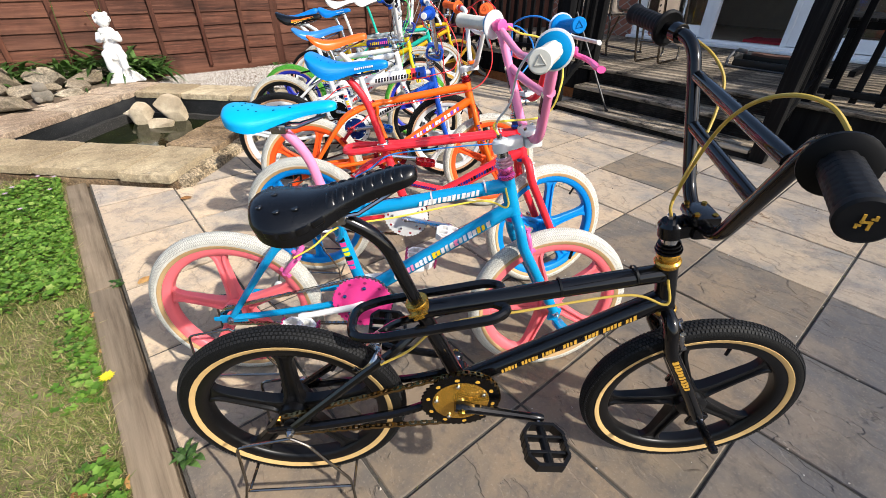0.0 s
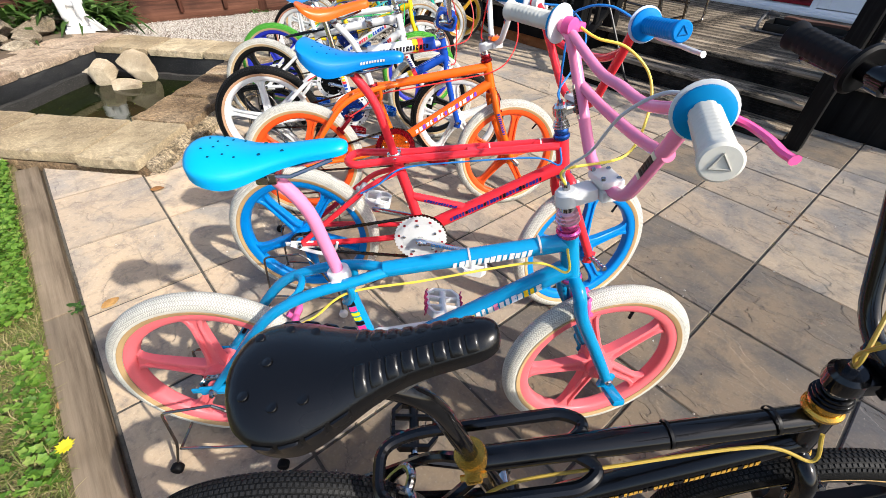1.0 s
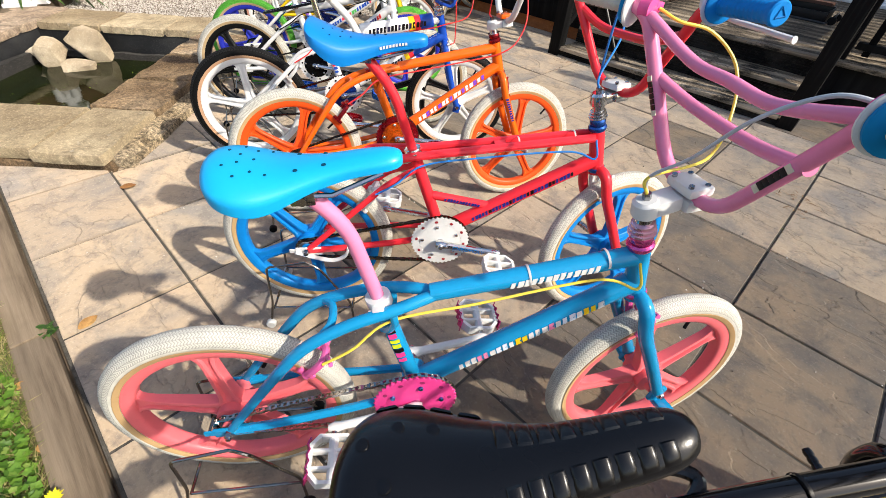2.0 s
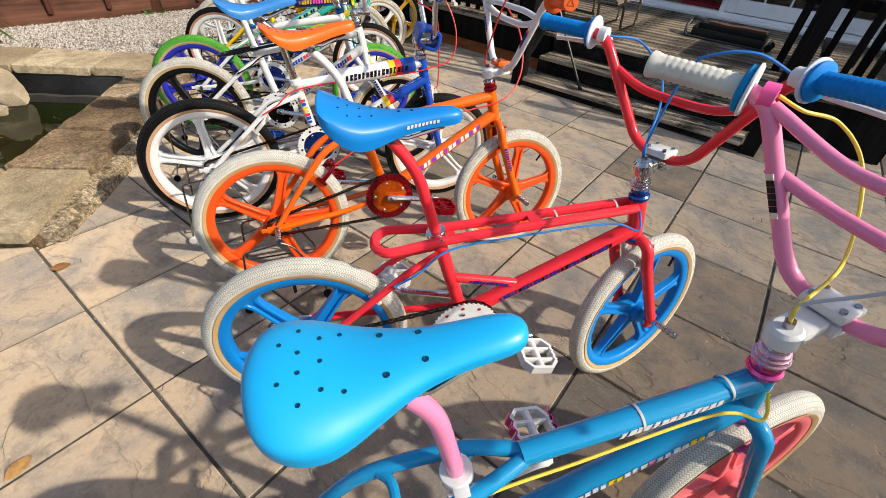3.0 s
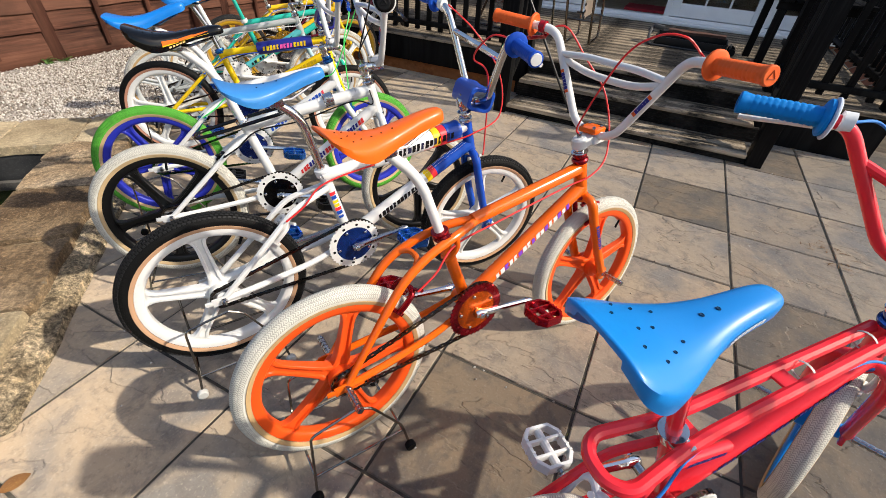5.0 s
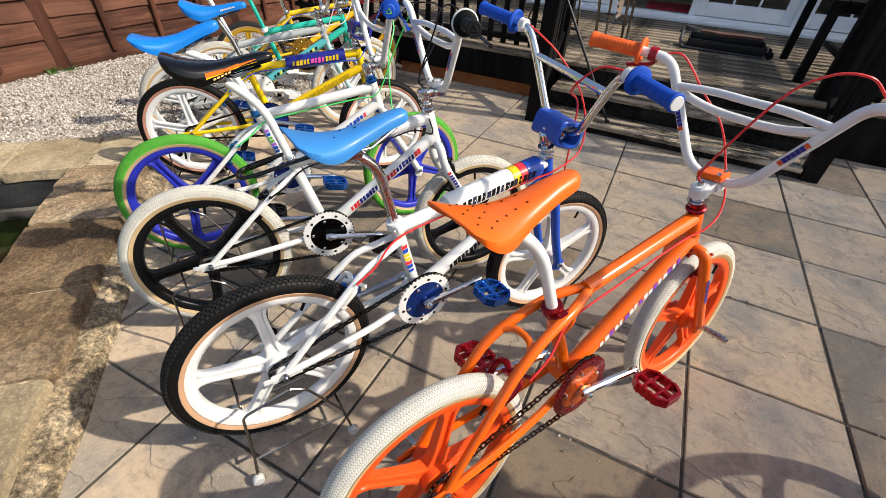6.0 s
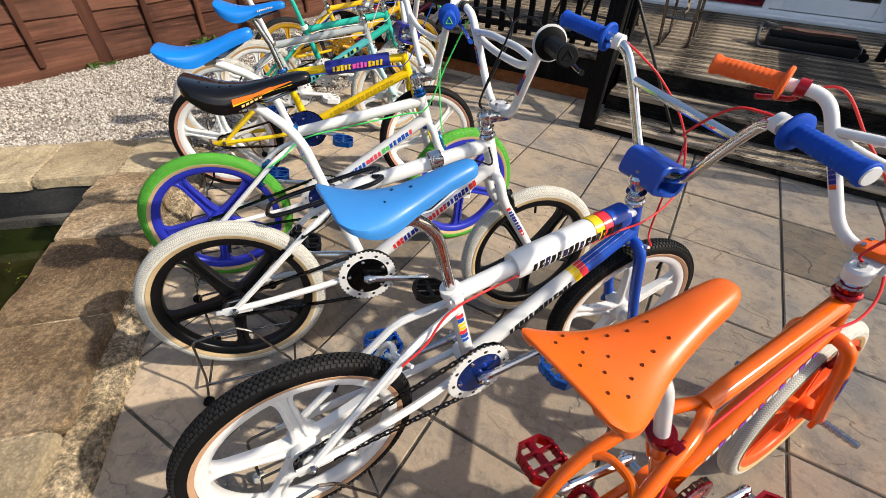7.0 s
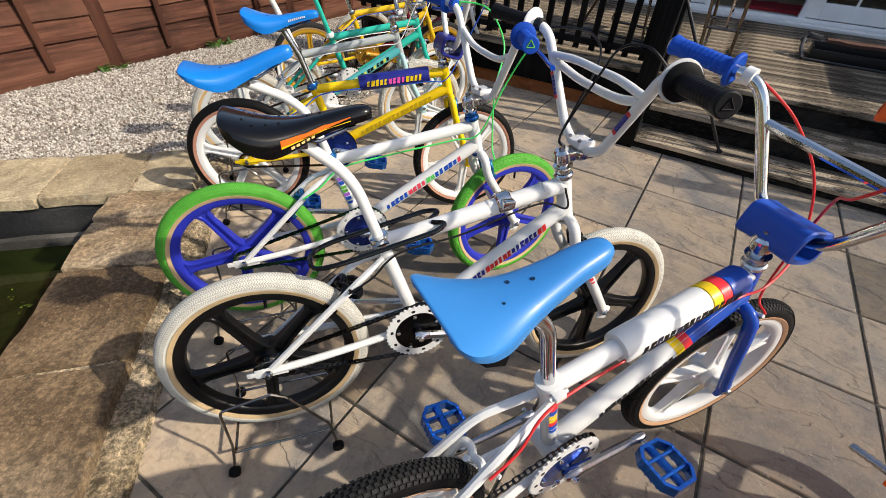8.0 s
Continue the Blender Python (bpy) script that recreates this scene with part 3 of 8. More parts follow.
def mag_wheel(name, at, parent, mag, tyre, wall, rear, m=None, turn=18.0, knobs=False):
    """Five-spoke moulded wheel with its tyre; the axle lies along y."""
    bm = bmesh.new()
    lathe(bm, [(0.1835, -0.009), (0.185, -0.0135), (0.189, -0.0165), (0.2, -0.0185), (0.2075, -0.0185), (0.209, -0.013), (0.203, 0),
               (0.209, 0.013), (0.2075, 0.0185), (0.2, 0.0185), (0.189, 0.0165), (0.185, 0.0135), (0.1835, 0.009)], 70, closed=True)
    mm = (m or Matrix()) @ Matrix.Translation(at)
    wheel = part(name, bm, P(mag, "plastic"), parent, m=mm)
    bm = bmesh.new()
    lathe(bm, [(0.010, -0.05), (0.017, -0.05), (0.020, -0.036), (0.033, -0.031), (0.034, -0.02), (0.03, 0), (0.034, 0.02), (0.033, 0.031), (0.020, 0.036), (0.017, 0.05), (0.010, 0.05)], 24)
    part("hub", bm, P(mag, "plastic"), wheel, m=mm)
    for k in range(5):
        ang = radians(turn + 72 * k)
        rows = []
        bm = bmesh.new()
        for r, w, d in ((0.018, 0.056, 0.029), (0.034, 0.047, 0.028), (0.048, 0.037, 0.0265), (0.075, 0.0325, 0.025), (0.115, 0.030, 0.0225), (0.15, 0.0295, 0.0205), (0.165, 0.034, 0.0195), (0.175, 0.043, 0.0185), (0.181, 0.058, 0.0175), (0.186, 0.088, 0.016)):
            h, g = w / 2, 0.0065 if 0.04 < r < 0.17 else 0.002
            half = [(-h, 0.0), (-h * 0.98, d * 0.44), (-h * 0.86, d * 0.5), (-h * 0.5, d * 0.5), (-h * 0.38, d * 0.5 - g), (h * 0.38, d * 0.5 - g), (h * 0.5, d * 0.5), (h * 0.86, d * 0.5), (h * 0.98, d * 0.44)]
            sec = half + [(-x, -y) for x, y in half]
            rows.append(ring(bm, [(r * math.cos(ang) - x * math.sin(ang), y, r * math.sin(ang) + x * math.cos(ang)) for x, y in sec]))
        skin(bm, rows)
        part("spoke", bm, P(mag, "plastic"), wheel, m=mm)
    bm = bmesh.new()
    sec = []
    for i in range(18):
        t = -math.pi + 2 * math.pi * (i + 0.5) / 18
        rr = 0.0225 * (1.0 if abs(t) > 0.9 else 1.02)
        sec.append((0.2258 + rr * math.cos(t), 0.0222 * math.sin(t)))
    lathe(bm, sec, 84, closed=True, uv=True)
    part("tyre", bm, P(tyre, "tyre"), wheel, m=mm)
    if knobs:
        fine = knobs == "fine"
        # knobs: three staggered rows of blocks across the crown
        bm = bmesh.new()
        for row, (a, n) in enumerate(zip((-0.8, -0.48, -0.16, 0.16, 0.48, 0.8), (180 if fine else 128,) * 6)):
            for k in range(n):
                t = 2 * math.pi * (k + 0.5 * (row % 2)) / n
                q = rotm(0, -math.degrees(t), 0) @ rotm(0, 0, math.degrees(a))
                p = rotm(0, -math.degrees(t), 0) @ Vector((0.2258 + 0.0229 * math.cos(a), 0.0229 * math.sin(a), 0))
                box(bm, (0.0020, 0.0050, 0.0052) if fine else (0.0042, 0.0056, 0.0072), p, q)
        tagged(part("tread", bm, P((0.018, 0.018, 0.0185), "rubber"), wheel, m=mm), "", kind="stuff")
    for s in (-1, 1):
        bm = bmesh.new()
        lathe(bm, [(0.2085, s * 0.0185), (0.2125, s * 0.0205), (0.2185, s * 0.0224), (0.2195, s * 0.0228), (0.2185, s * 0.0233), (0.2120, s * 0.0214), (0.2080, s * 0.0195)], 60, closed=True)
        part("sidewall", bm, P(wall, "rubber"), wheel, m=mm)
    bm = bmesh.new()
    tube(bm, [(0, -0.078, 0), (0, 0.078, 0)], 0.005, 8)
    for s in (-1, 1):
        lathe(bm, [(0.010, s * 0.062), (0.010, s * 0.070), (0.007, s * 0.074)], 6)
    if rear:
        pts = []
        for k in range(32):
            pts.append((0.031 if k % 2 else 0.027, 2 * math.pi * k / 32))
        a = ring(bm, [(r * math.cos(t), -0.044, r * math.sin(t)) for r, t in pts])
        b = ring(bm, [(r * math.cos(t), -0.047, r * math.sin(t)) for r, t in pts])
        skin(bm, [a, b])
    part("axle", bm, P(STEEL, "metal"), wheel, m=mm)
    bm = bmesh.new()
    a2 = radians(turn + 36)
    tube(bm, [(0.184 * math.cos(a2), 0.0, 0.184 * math.sin(a2)), (0.156 * math.cos(a2), -0.004, 0.156 * math.sin(a2))], 0.004, 6)
    part("valve", bm, P(BLACK, "rubber"), wheel, m=mm)
    return wheel


def chain_links(bm, ring_c, ring_r, cog_c, cog_r, y):
    """Separate links round the chainring and the rear cog."""
    c1, c2 = Vector((ring_c.x, 0, ring_c.z)), Vector((cog_c.x, 0, cog_c.z))
    d = (c1 - c2)
    base, al = math.atan2(d.z, d.x), math.acos((ring_r - cog_r) / d.length)
    path = []
    for k in range(25):
        t = base + al - 2 * al * k / 24
        path.append(c1 + ring_r * Vector((math.cos(t), 0, math.sin(t))))
    for k in range(13):
        t = base - al - (2 * math.pi - 2 * al) * k / 12
        path.append(c2 + cog_r * Vector((math.cos(t), 0, math.sin(t))))
    path.append(path[0])
    left, n = 0.0, 0
    for a, b in zip(path, path[1:]):
        seg = b - a
        ln = seg.length
        if ln < 1e-6:
            continue
        ang = math.atan2(seg.z, seg.x)
        while left < ln:
            p = a + seg * (left / ln)
            w = 0.0085 if n % 2 else 0.0058
            for s in (-1, 1):
                box(bm, (0.0134, 0.0014, 0.0068), (p.x, y + s * w / 2, p.z), rotm(0, -math.degrees(ang), 0))
            box(bm, (0.0058, w, 0.0058), (p.x + 0.0063 * math.cos(ang), y, p.z + 0.0063 * math.sin(ang)), rotm(0, -math.degrees(ang), 0))
            left += 0.0127
            n += 1
        left -= ln


HOLES = {
    "many": [(0.12, k) for k in (-0.3, 0.3)] + [(0.18, k) for k in (-0.55, -0.15, 0.15, 0.55)] + [(0.25, k) for k in (-0.4, 0, 0.4)] + [(0.32, k) for k in (-0.5, 0.5)] + [(0.46, k) for k in (-0.5, 0.5)] + [(0.6, k) for k in (-0.5, 0.5)],
    "some": [(0.14, k) for k in (-0.35, 0.35)] + [(0.2, k) for k in (-0.6, 0, 0.6)] + [(0.28, k) for k in (-0.5, 0, 0.5)] + [(0.36, k) for k in (-0.4, 0.4)] + [(0.55, 0.0), (0.64, 0.0)],
    "few": [(0.33, -0.3), (0.42, 0.3), (0.53, 0.0)],
    "tiny": [(0.1, k) for k in (-0.5, 0.0, 0.5)] + [(0.17, k) for k in (-0.66, -0.22, 0.22, 0.66)] + [(0.25, k) for k in (-0.5, 0, 0.5)] + [(0.34, k) for k in (-0.45, 0.45)] + [(0.43, k) for k in (-0.4, 0.4)] + [(0.53, k) for k in (-0.4, 0.4)],
    "none": [],
}


def saddle(parent, c, at, pitch, length=0.275, style="some", marks=None, flash=None, width=1.0, deep=1.0, wing=False, round_tail=False):
    """Moulded saddle with a swept-up tail, tail to nose along x; at: the middle of its top."""
    bm = bmesh.new()
    prof = [(0.0, 0.040, 0.017, 0.016), (0.012, 0.054, 0.018, 0.024), (0.05, 0.064, 0.015, 0.036), (0.12, 0.069, 0.009, 0.046), (0.20, 0.069, 0.003, 0.053), (0.29, 0.064, -0.002, 0.055), (0.38, 0.055, -0.004, 0.050),
            (0.47, 0.045, -0.004, 0.042), (0.56, 0.036, -0.001, 0.036), (0.66, 0.029, 0.003, 0.032), (0.76, 0.025, 0.008, 0.030), (0.86, 0.0225, 0.012, 0.029), (0.94, 0.0195, 0.013, 0.026), (0.985, 0.014, 0.010, 0.02), (1.0, 0.007, 0.004, 0.012)]
    if wing:
        prof = [(0.0, 0.048, 0.021, 0.008), (0.012, 0.061, 0.022, 0.012), (0.05, 0.0695, 0.018, 0.019), (0.11, 0.069, 0.011, 0.027), (0.19, 0.064, 0.004, 0.035), (0.28, 0.056, -0.001, 0.040), (0.37, 0.047, -0.003, 0.039),
                (0.46, 0.039, -0.003, 0.035), (0.56, 0.033, 0.0, 0.032), (0.66, 0.0285, 0.004, 0.030), (0.76, 0.025, 0.009, 0.029), (0.86, 0.0225, 0.012, 0.028), (0.94, 0.0195, 0.013, 0.026), (0.985, 0.014, 0.010, 0.02), (1.0, 0.007, 0.004, 0.012)]
    if round_tail:
        prof = [(0.0, 0.010, 0.000, 0.020), (0.006, 0.024, 0.004, 0.028), (0.02, 0.039, 0.008, 0.037), (0.05, 0.054, 0.011, 0.046), (0.1, 0.065, 0.011, 0.053), (0.17, 0.070, 0.008, 0.057), (0.25, 0.068, 0.004, 0.058), (0.33, 0.060, 0.001, 0.054),
                (0.42, 0.049, 0.0, 0.046), (0.52, 0.038, 0.001, 0.038), (0.62, 0.030, 0.003, 0.033), (0.74, 0.0255, 0.007, 0.030), (0.86, 0.0235, 0.010, 0.029), (0.94, 0.0205, 0.010, 0.026), (0.985, 0.014, 0.007, 0.02), (1.0, 0.006, 0.002, 0.012)]
    crown = (0.3, 0.2) if round_tail else (0.16, 0.26)
    prof = [(a, w * width, z, d * deep) for a, w, z, d in prof]
    fine_rows = []
    for p0, p1, p2, p3 in zip(prof[:1] + prof, prof, prof[1:], prof[2:] + prof[-1:]):
        for t in (0.0, 0.33, 0.67):
            fine_rows.append(tuple(0.5 * (2 * b2 + (c2 - a2) * t + (2 * a2 - 5 * b2 + 4 * c2 - d2) * t * t + (3 * b2 - a2 - 3 * c2 + d2) * t ** 3) for a2, b2, c2, d2 in zip(p0, p1, p2, p3)))
    prof = [p for k, p in enumerate(fine_rows) if k == 0 or p[0] > fine_rows[k - 1][0] + 1e-4] + prof[-1:]
    low = -0.022 if wing else -0.035

    def at_s(s):
        for (s0, w0, z0, d0), (s1, w1, z1, d1) in zip(prof, prof[1:]):
            if s <= s1:
                t = (s - s0) / (s1 - s0)
                return w0 + (w1 - w0) * t, z0 + (z1 - z0) * t, d0 + (d1 - d0) * t

    def top(s, k):
        w, z, d = at_s(s)
        return ((s - 0.5) * length, w * k, z - d * (crown[0] * k * k + crown[1] * abs(k) ** 6))

    def flank(s, f):
        w, z, d = at_s(s)
        return ((s - 0.5) * length, -w * (1.0 - 0.03 * f) - 0.0012, z - d * (0.42 + 0.5 * f))

    rows = []
    for s, w, z, d in prof:
        x = (s - 0.5) * length
        sec = [(w * k, z - d * (crown[0] * k * k + crown[1] * abs(k) ** 6)) for k in (-1, -0.94, -0.82, -0.6, -0.3, 0, 0.3, 0.6, 0.82, 0.94, 1)]
        sec += [(w * 1.0, z - d * 0.7), (w * 0.97, z - d), (w * 0.90, z - d * 0.99), (w * 0.84, z - d * 0.5), (0, z - d * 0.35), (-w * 0.84, z - d * 0.5), (-w * 0.90, z - d * 0.99), (-w * 0.97, z - d), (-w * 1.0, z - d * 0.7)]
        rows.append(ring(bm, [(x, y, zz) for y, zz in sec]))
    skin(bm, rows)
    m = Matrix.Translation(at) @ rotm(0, pitch, 0).to_4x4()
    seat = part("seat", bm, P(c, "vinyl" if style == "ribbed" else "gloss" if max(c) < 0.05 else "seat"), parent, sharp=50, m=m)
    if style != "ribbed":
        # vents are not cut: small discs carry their inner shade as darkened seat colour
        for s, k in HOLES[style]:
            bm = bmesh.new()
            x, y, z = top(s, k)
            rr = 0.0018 if s < 0.42 or style == "tiny" else 0.0026
            lathe(bm, [(rr * 1.25, 0.0), (rr, 0.0009), (rr * 0.9, 0.0007), (0.0, 0.0003)], 10)
            bm.transform(Matrix.Translation((x, y, z + 0.0001)) @ rotm(90 - k * 9, 0, 0).to_4x4())
            part("vent_hole", bm, P(shade(c, 0.14), "rubber"), seat, m=m)
    else:
        spans = [(0.47 + 0.058 * n2, 0.047, 0.3, 0.0, 0.93, 0.0) for n2 in range(8)] + [(0.12 + 0.085 * n2, 0.07, 1.0, 0.12, 1.0, 0.62) for n2 in range(4)]
        for s0, ln, k0, f0, k1, f1 in spans:
            for sg in (-1, 1):
                bm = bmesh.new()
                rows = []
                for ds, hi in ((0.0, 0.0), (0.004, 0.0016), (0.012, 0.0026), (ln - 0.012, 0.0026), (ln - 0.004, 0.0016), (ln, 0.0)):
                    line = []
                    for q in (0.0, 0.12, 0.35, 0.65, 0.88, 1.0):
                        rise = hi * (0.0 if q in (0.0, 1.0) else 1.0) - 0.0004
                        if f1 > 0:
                            x, y, z = flank(s0 + ds, f0 + (f1 - f0) * q)
                            line.append((x, sg * -y + sg * rise, z + 0.3 * rise))
                        else:
                            x, y, z = top(s0 + ds, sg * (k0 + (k1 - k0) * q))
                            line.append((x, y, z + rise))
                    rows.append(ring(bm, line))
                for a, b2 in zip(rows, rows[1:]):
                    for n2 in range(5):
                        bm.faces.new((a[n2], a[n2 + 1], b2[n2 + 1], b2[n2]))
                part("rib", bm, P(c, "vinyl"), seat, m=m)
        for s, k in ((0.1, -0.5), (0.1, 0.5), (0.2, -0.62), (0.2, 0.62), (0.3, -0.6), (0.3, 0.6), (0.16, 0.0)):
            bm = bmesh.new()
            x, y, z = top(s, k)
            lathe(bm, [(0.0055, 0.0), (0.005, 0.0012), (0.0, 0.0018)], 10)
            part("stud", bm, P(c, "vinyl" if style == "ribbed" else "gloss" if max(c) < 0.05 else "seat"), seat, m=m @ Matrix.Translation((x, y, z)) @ rotm(90, 0, 0).to_4x4())
    if marks:
        for k in range(9):
            bm = bmesh.new()
            s0 = 0.6 + 0.026 * k
            rows = [ring(bm, [Vector(flank(a, f)) + Vector((0, off, 0)) for a, f in ((s0, 0.5), (s0 + 0.017, 0.5), (s0 + 0.017, 0.12), (s0, 0.12))]) for off in (0.0, -0.0008)]
            skin(bm, rows)
            part("decal", bm, P(marks, "plastic"), seat, sharp=20, m=m)
    if flash:
        for col, f0, f1 in ((flash, 0.02, 0.5), (YELLOW, 0.5, 0.62)):
            bm = bmesh.new()
            hi = [(0.36, f0), (0.5, f0 + 0.05), (0.53, f0 + 0.12), (0.66, f0 + 0.0), (0.68, f0 + 0.1), (0.84, f0 + 0.02)]
            rows = []
            for (a, f) in hi:
                g2 = f1 if a < 0.8 else f0 + 0.1
                rows.append(ring(bm, [flank(a, f), flank(a, g2), Vector(flank(a, g2)) - Vector((0, 0.001, 0)), Vector(flank(a, f)) - Vector((0, 0.001, 0))]))
            skin(bm, rows)
            part("decal", bm, P(col, "plastic"), seat, sharp=20, m=m)
        for k in range(5):
            bm = bmesh.new()
            s0 = 0.42 + 0.035 * k
            rows = [ring(bm, [Vector(flank(a, f)) + Vector((0, off, 0)) for a, f in ((s0, 0.95), (s0 + 0.024, 0.95), (s0 + 0.024, 0.74), (s0, 0.74))]) for off in (0.0, -0.0008)]
            skin(bm, rows)
            part("decal", bm, P((0.75, 0.5, 0.2), "plastic"), seat, sharp=20, m=m)
    for s in (-1, 1):
        bm = bmesh.new()
        tube(bm, [(-0.08, s * 0.035, low), (-0.04, s * 0.022, -0.04), (0.03, s * 0.02, -0.044), (0.1, s * 0.006, -0.022)], 0.0035, 6)
        part("seat_rail", bm, P(STEEL, "metal"), seat, m=m)
    bm = bmesh.new()
    box(bm, (0.035, 0.05, 0.022), (-0.01, 0, -0.046), bevel=0.004)
    tube(bm, [(-0.01, -0.031, -0.046), (-0.01, 0.031, -0.046)], 0.007, 8)
    part("rail_clamp", bm, P(STEEL, "metal"), seat, m=m)
    return seat


def pedal(parent, c, at, cage=None, tilt=0.0):
    """Platform pedal: an open eight-sided rim with cross bars round a barrel."""
    sy = -1 if at[1] < 0 else 1
    yc = sy * 0.058
    m = Matrix.Translation(at) @ rotm(0, tilt, 0).to_4x4() @ Matrix.Scale(0.9, 4)
    bm = bmesh.new()
    fin = "plastic" if cage or c in (WHITE, BLACK) else "anod"
    outline = [(0.046, -0.028), (0.046, 0.028), (0.028, 0.048), (-0.028, 0.048), (-0.046, 0.028), (-0.046, -0.028), (-0.028, -0.048), (0.028, -0.048)]
    rows = []
    for x, y in outline:
        d = Vector((x, y, 0)).normalized()
        p = Vector((x, yc + y, 0))
        rows.append(ring(bm, [p + d * 0.004 + Vector((0, 0, 0.0125)), p + d * 0.004 - Vector((0, 0, 0.0125)), p - d * 0.0045 - Vector((0, 0, 0.0125)), p - d * 0.0045 + Vector((0, 0, 0.0125))]))
    skin(bm, rows, loop=True, caps=False)
    for y in (-0.018, 0.018):
        box(bm, (0.088, 0.007, 0.02), (0, yc + y, 0), bevel=0.002)
    for x in (-0.046, 0.046):
        for k in range(4):
            box(bm, (0.009, 0.005, 0.03), (x, yc - 0.0225 + 0.015 * k, 0), bevel=0.0015)
    tube(bm, [(0, yc - 0.048, 0), (0, yc + 0.048, 0)], 0.0105, 10)
    body = part("pedal", bm, P(c, fin), parent, m=m)
    bm = bmesh.new()
    tube(bm, [(0, -0.006 * sy, 0), (0, sy * 0.012, 0)], 0.007, 8)
    part("spindle", bm, P(STEEL, "metal"), body, m=m)
    if cage:
        for x in (-0.052, 0.052):
            bm = bmesh.new()
            pts = [(x + 0.003 * (k % 2 * 2 - 1), yc - 0.042 + 0.012 * k) for k in range(8)]
            rows = [ring(bm, [(px, py, -0.014), (px + 0.003, py, -0.014), (px + 0.003, py, 0.014 + 0.003 * (k % 2)), (px, py, 0.014 + 0.003 * (k % 2))]) for k, (px, py) in enumerate(pts)]
            skin(bm, rows)
            part("cage", bm, P(cage, "anod"), body, m=m)
    return body


def blocks(parent, name, a, b, r, cols, height=0.012, side=-1, slant=0.3, count=7, fill=0.76, m=None, y0=0.0):
    """A row of lettering-sized plain bars along a tube, on one side of it."""
    a, b = Vector(a), Vector(b)
    d = (b - a)
    u = d.normalized()
    up = Vector((-u.z, 0, u.x))
    fine = round(count * 1.45)
    w = d.length / fine
    for k in range(fine):
        bm = bmesh.new()
        h = height * (0.85 + 0.3 * ((k * 7) % 5) / 5)
        rows = []
        for off in (0.0, 0.0009):
            row = []
            for sx, sz in ((0, -1), (1, -1), (1, 0), (1, 1), (0, 1), (0, 0)):
                ang = sz * min(1.0, h / 2 / r)
                p = a + u * (w * (k + 0.14 + fill * (0.8 + 0.4 * ((k * 3) % 4) / 4) * sx) + sz * h * slant * 0.5) + up * (r + off) * math.sin(ang)
                row.append(p + Vector((0, y0 + side * (r + off) * math.cos(ang), 0)))
            rows.append(ring(bm, row))
        skin(bm, rows)
        part(name, bm, P(cols[int(k / 1.45) % len(cols)], "plastic"), parent, sharp=20, m=m)


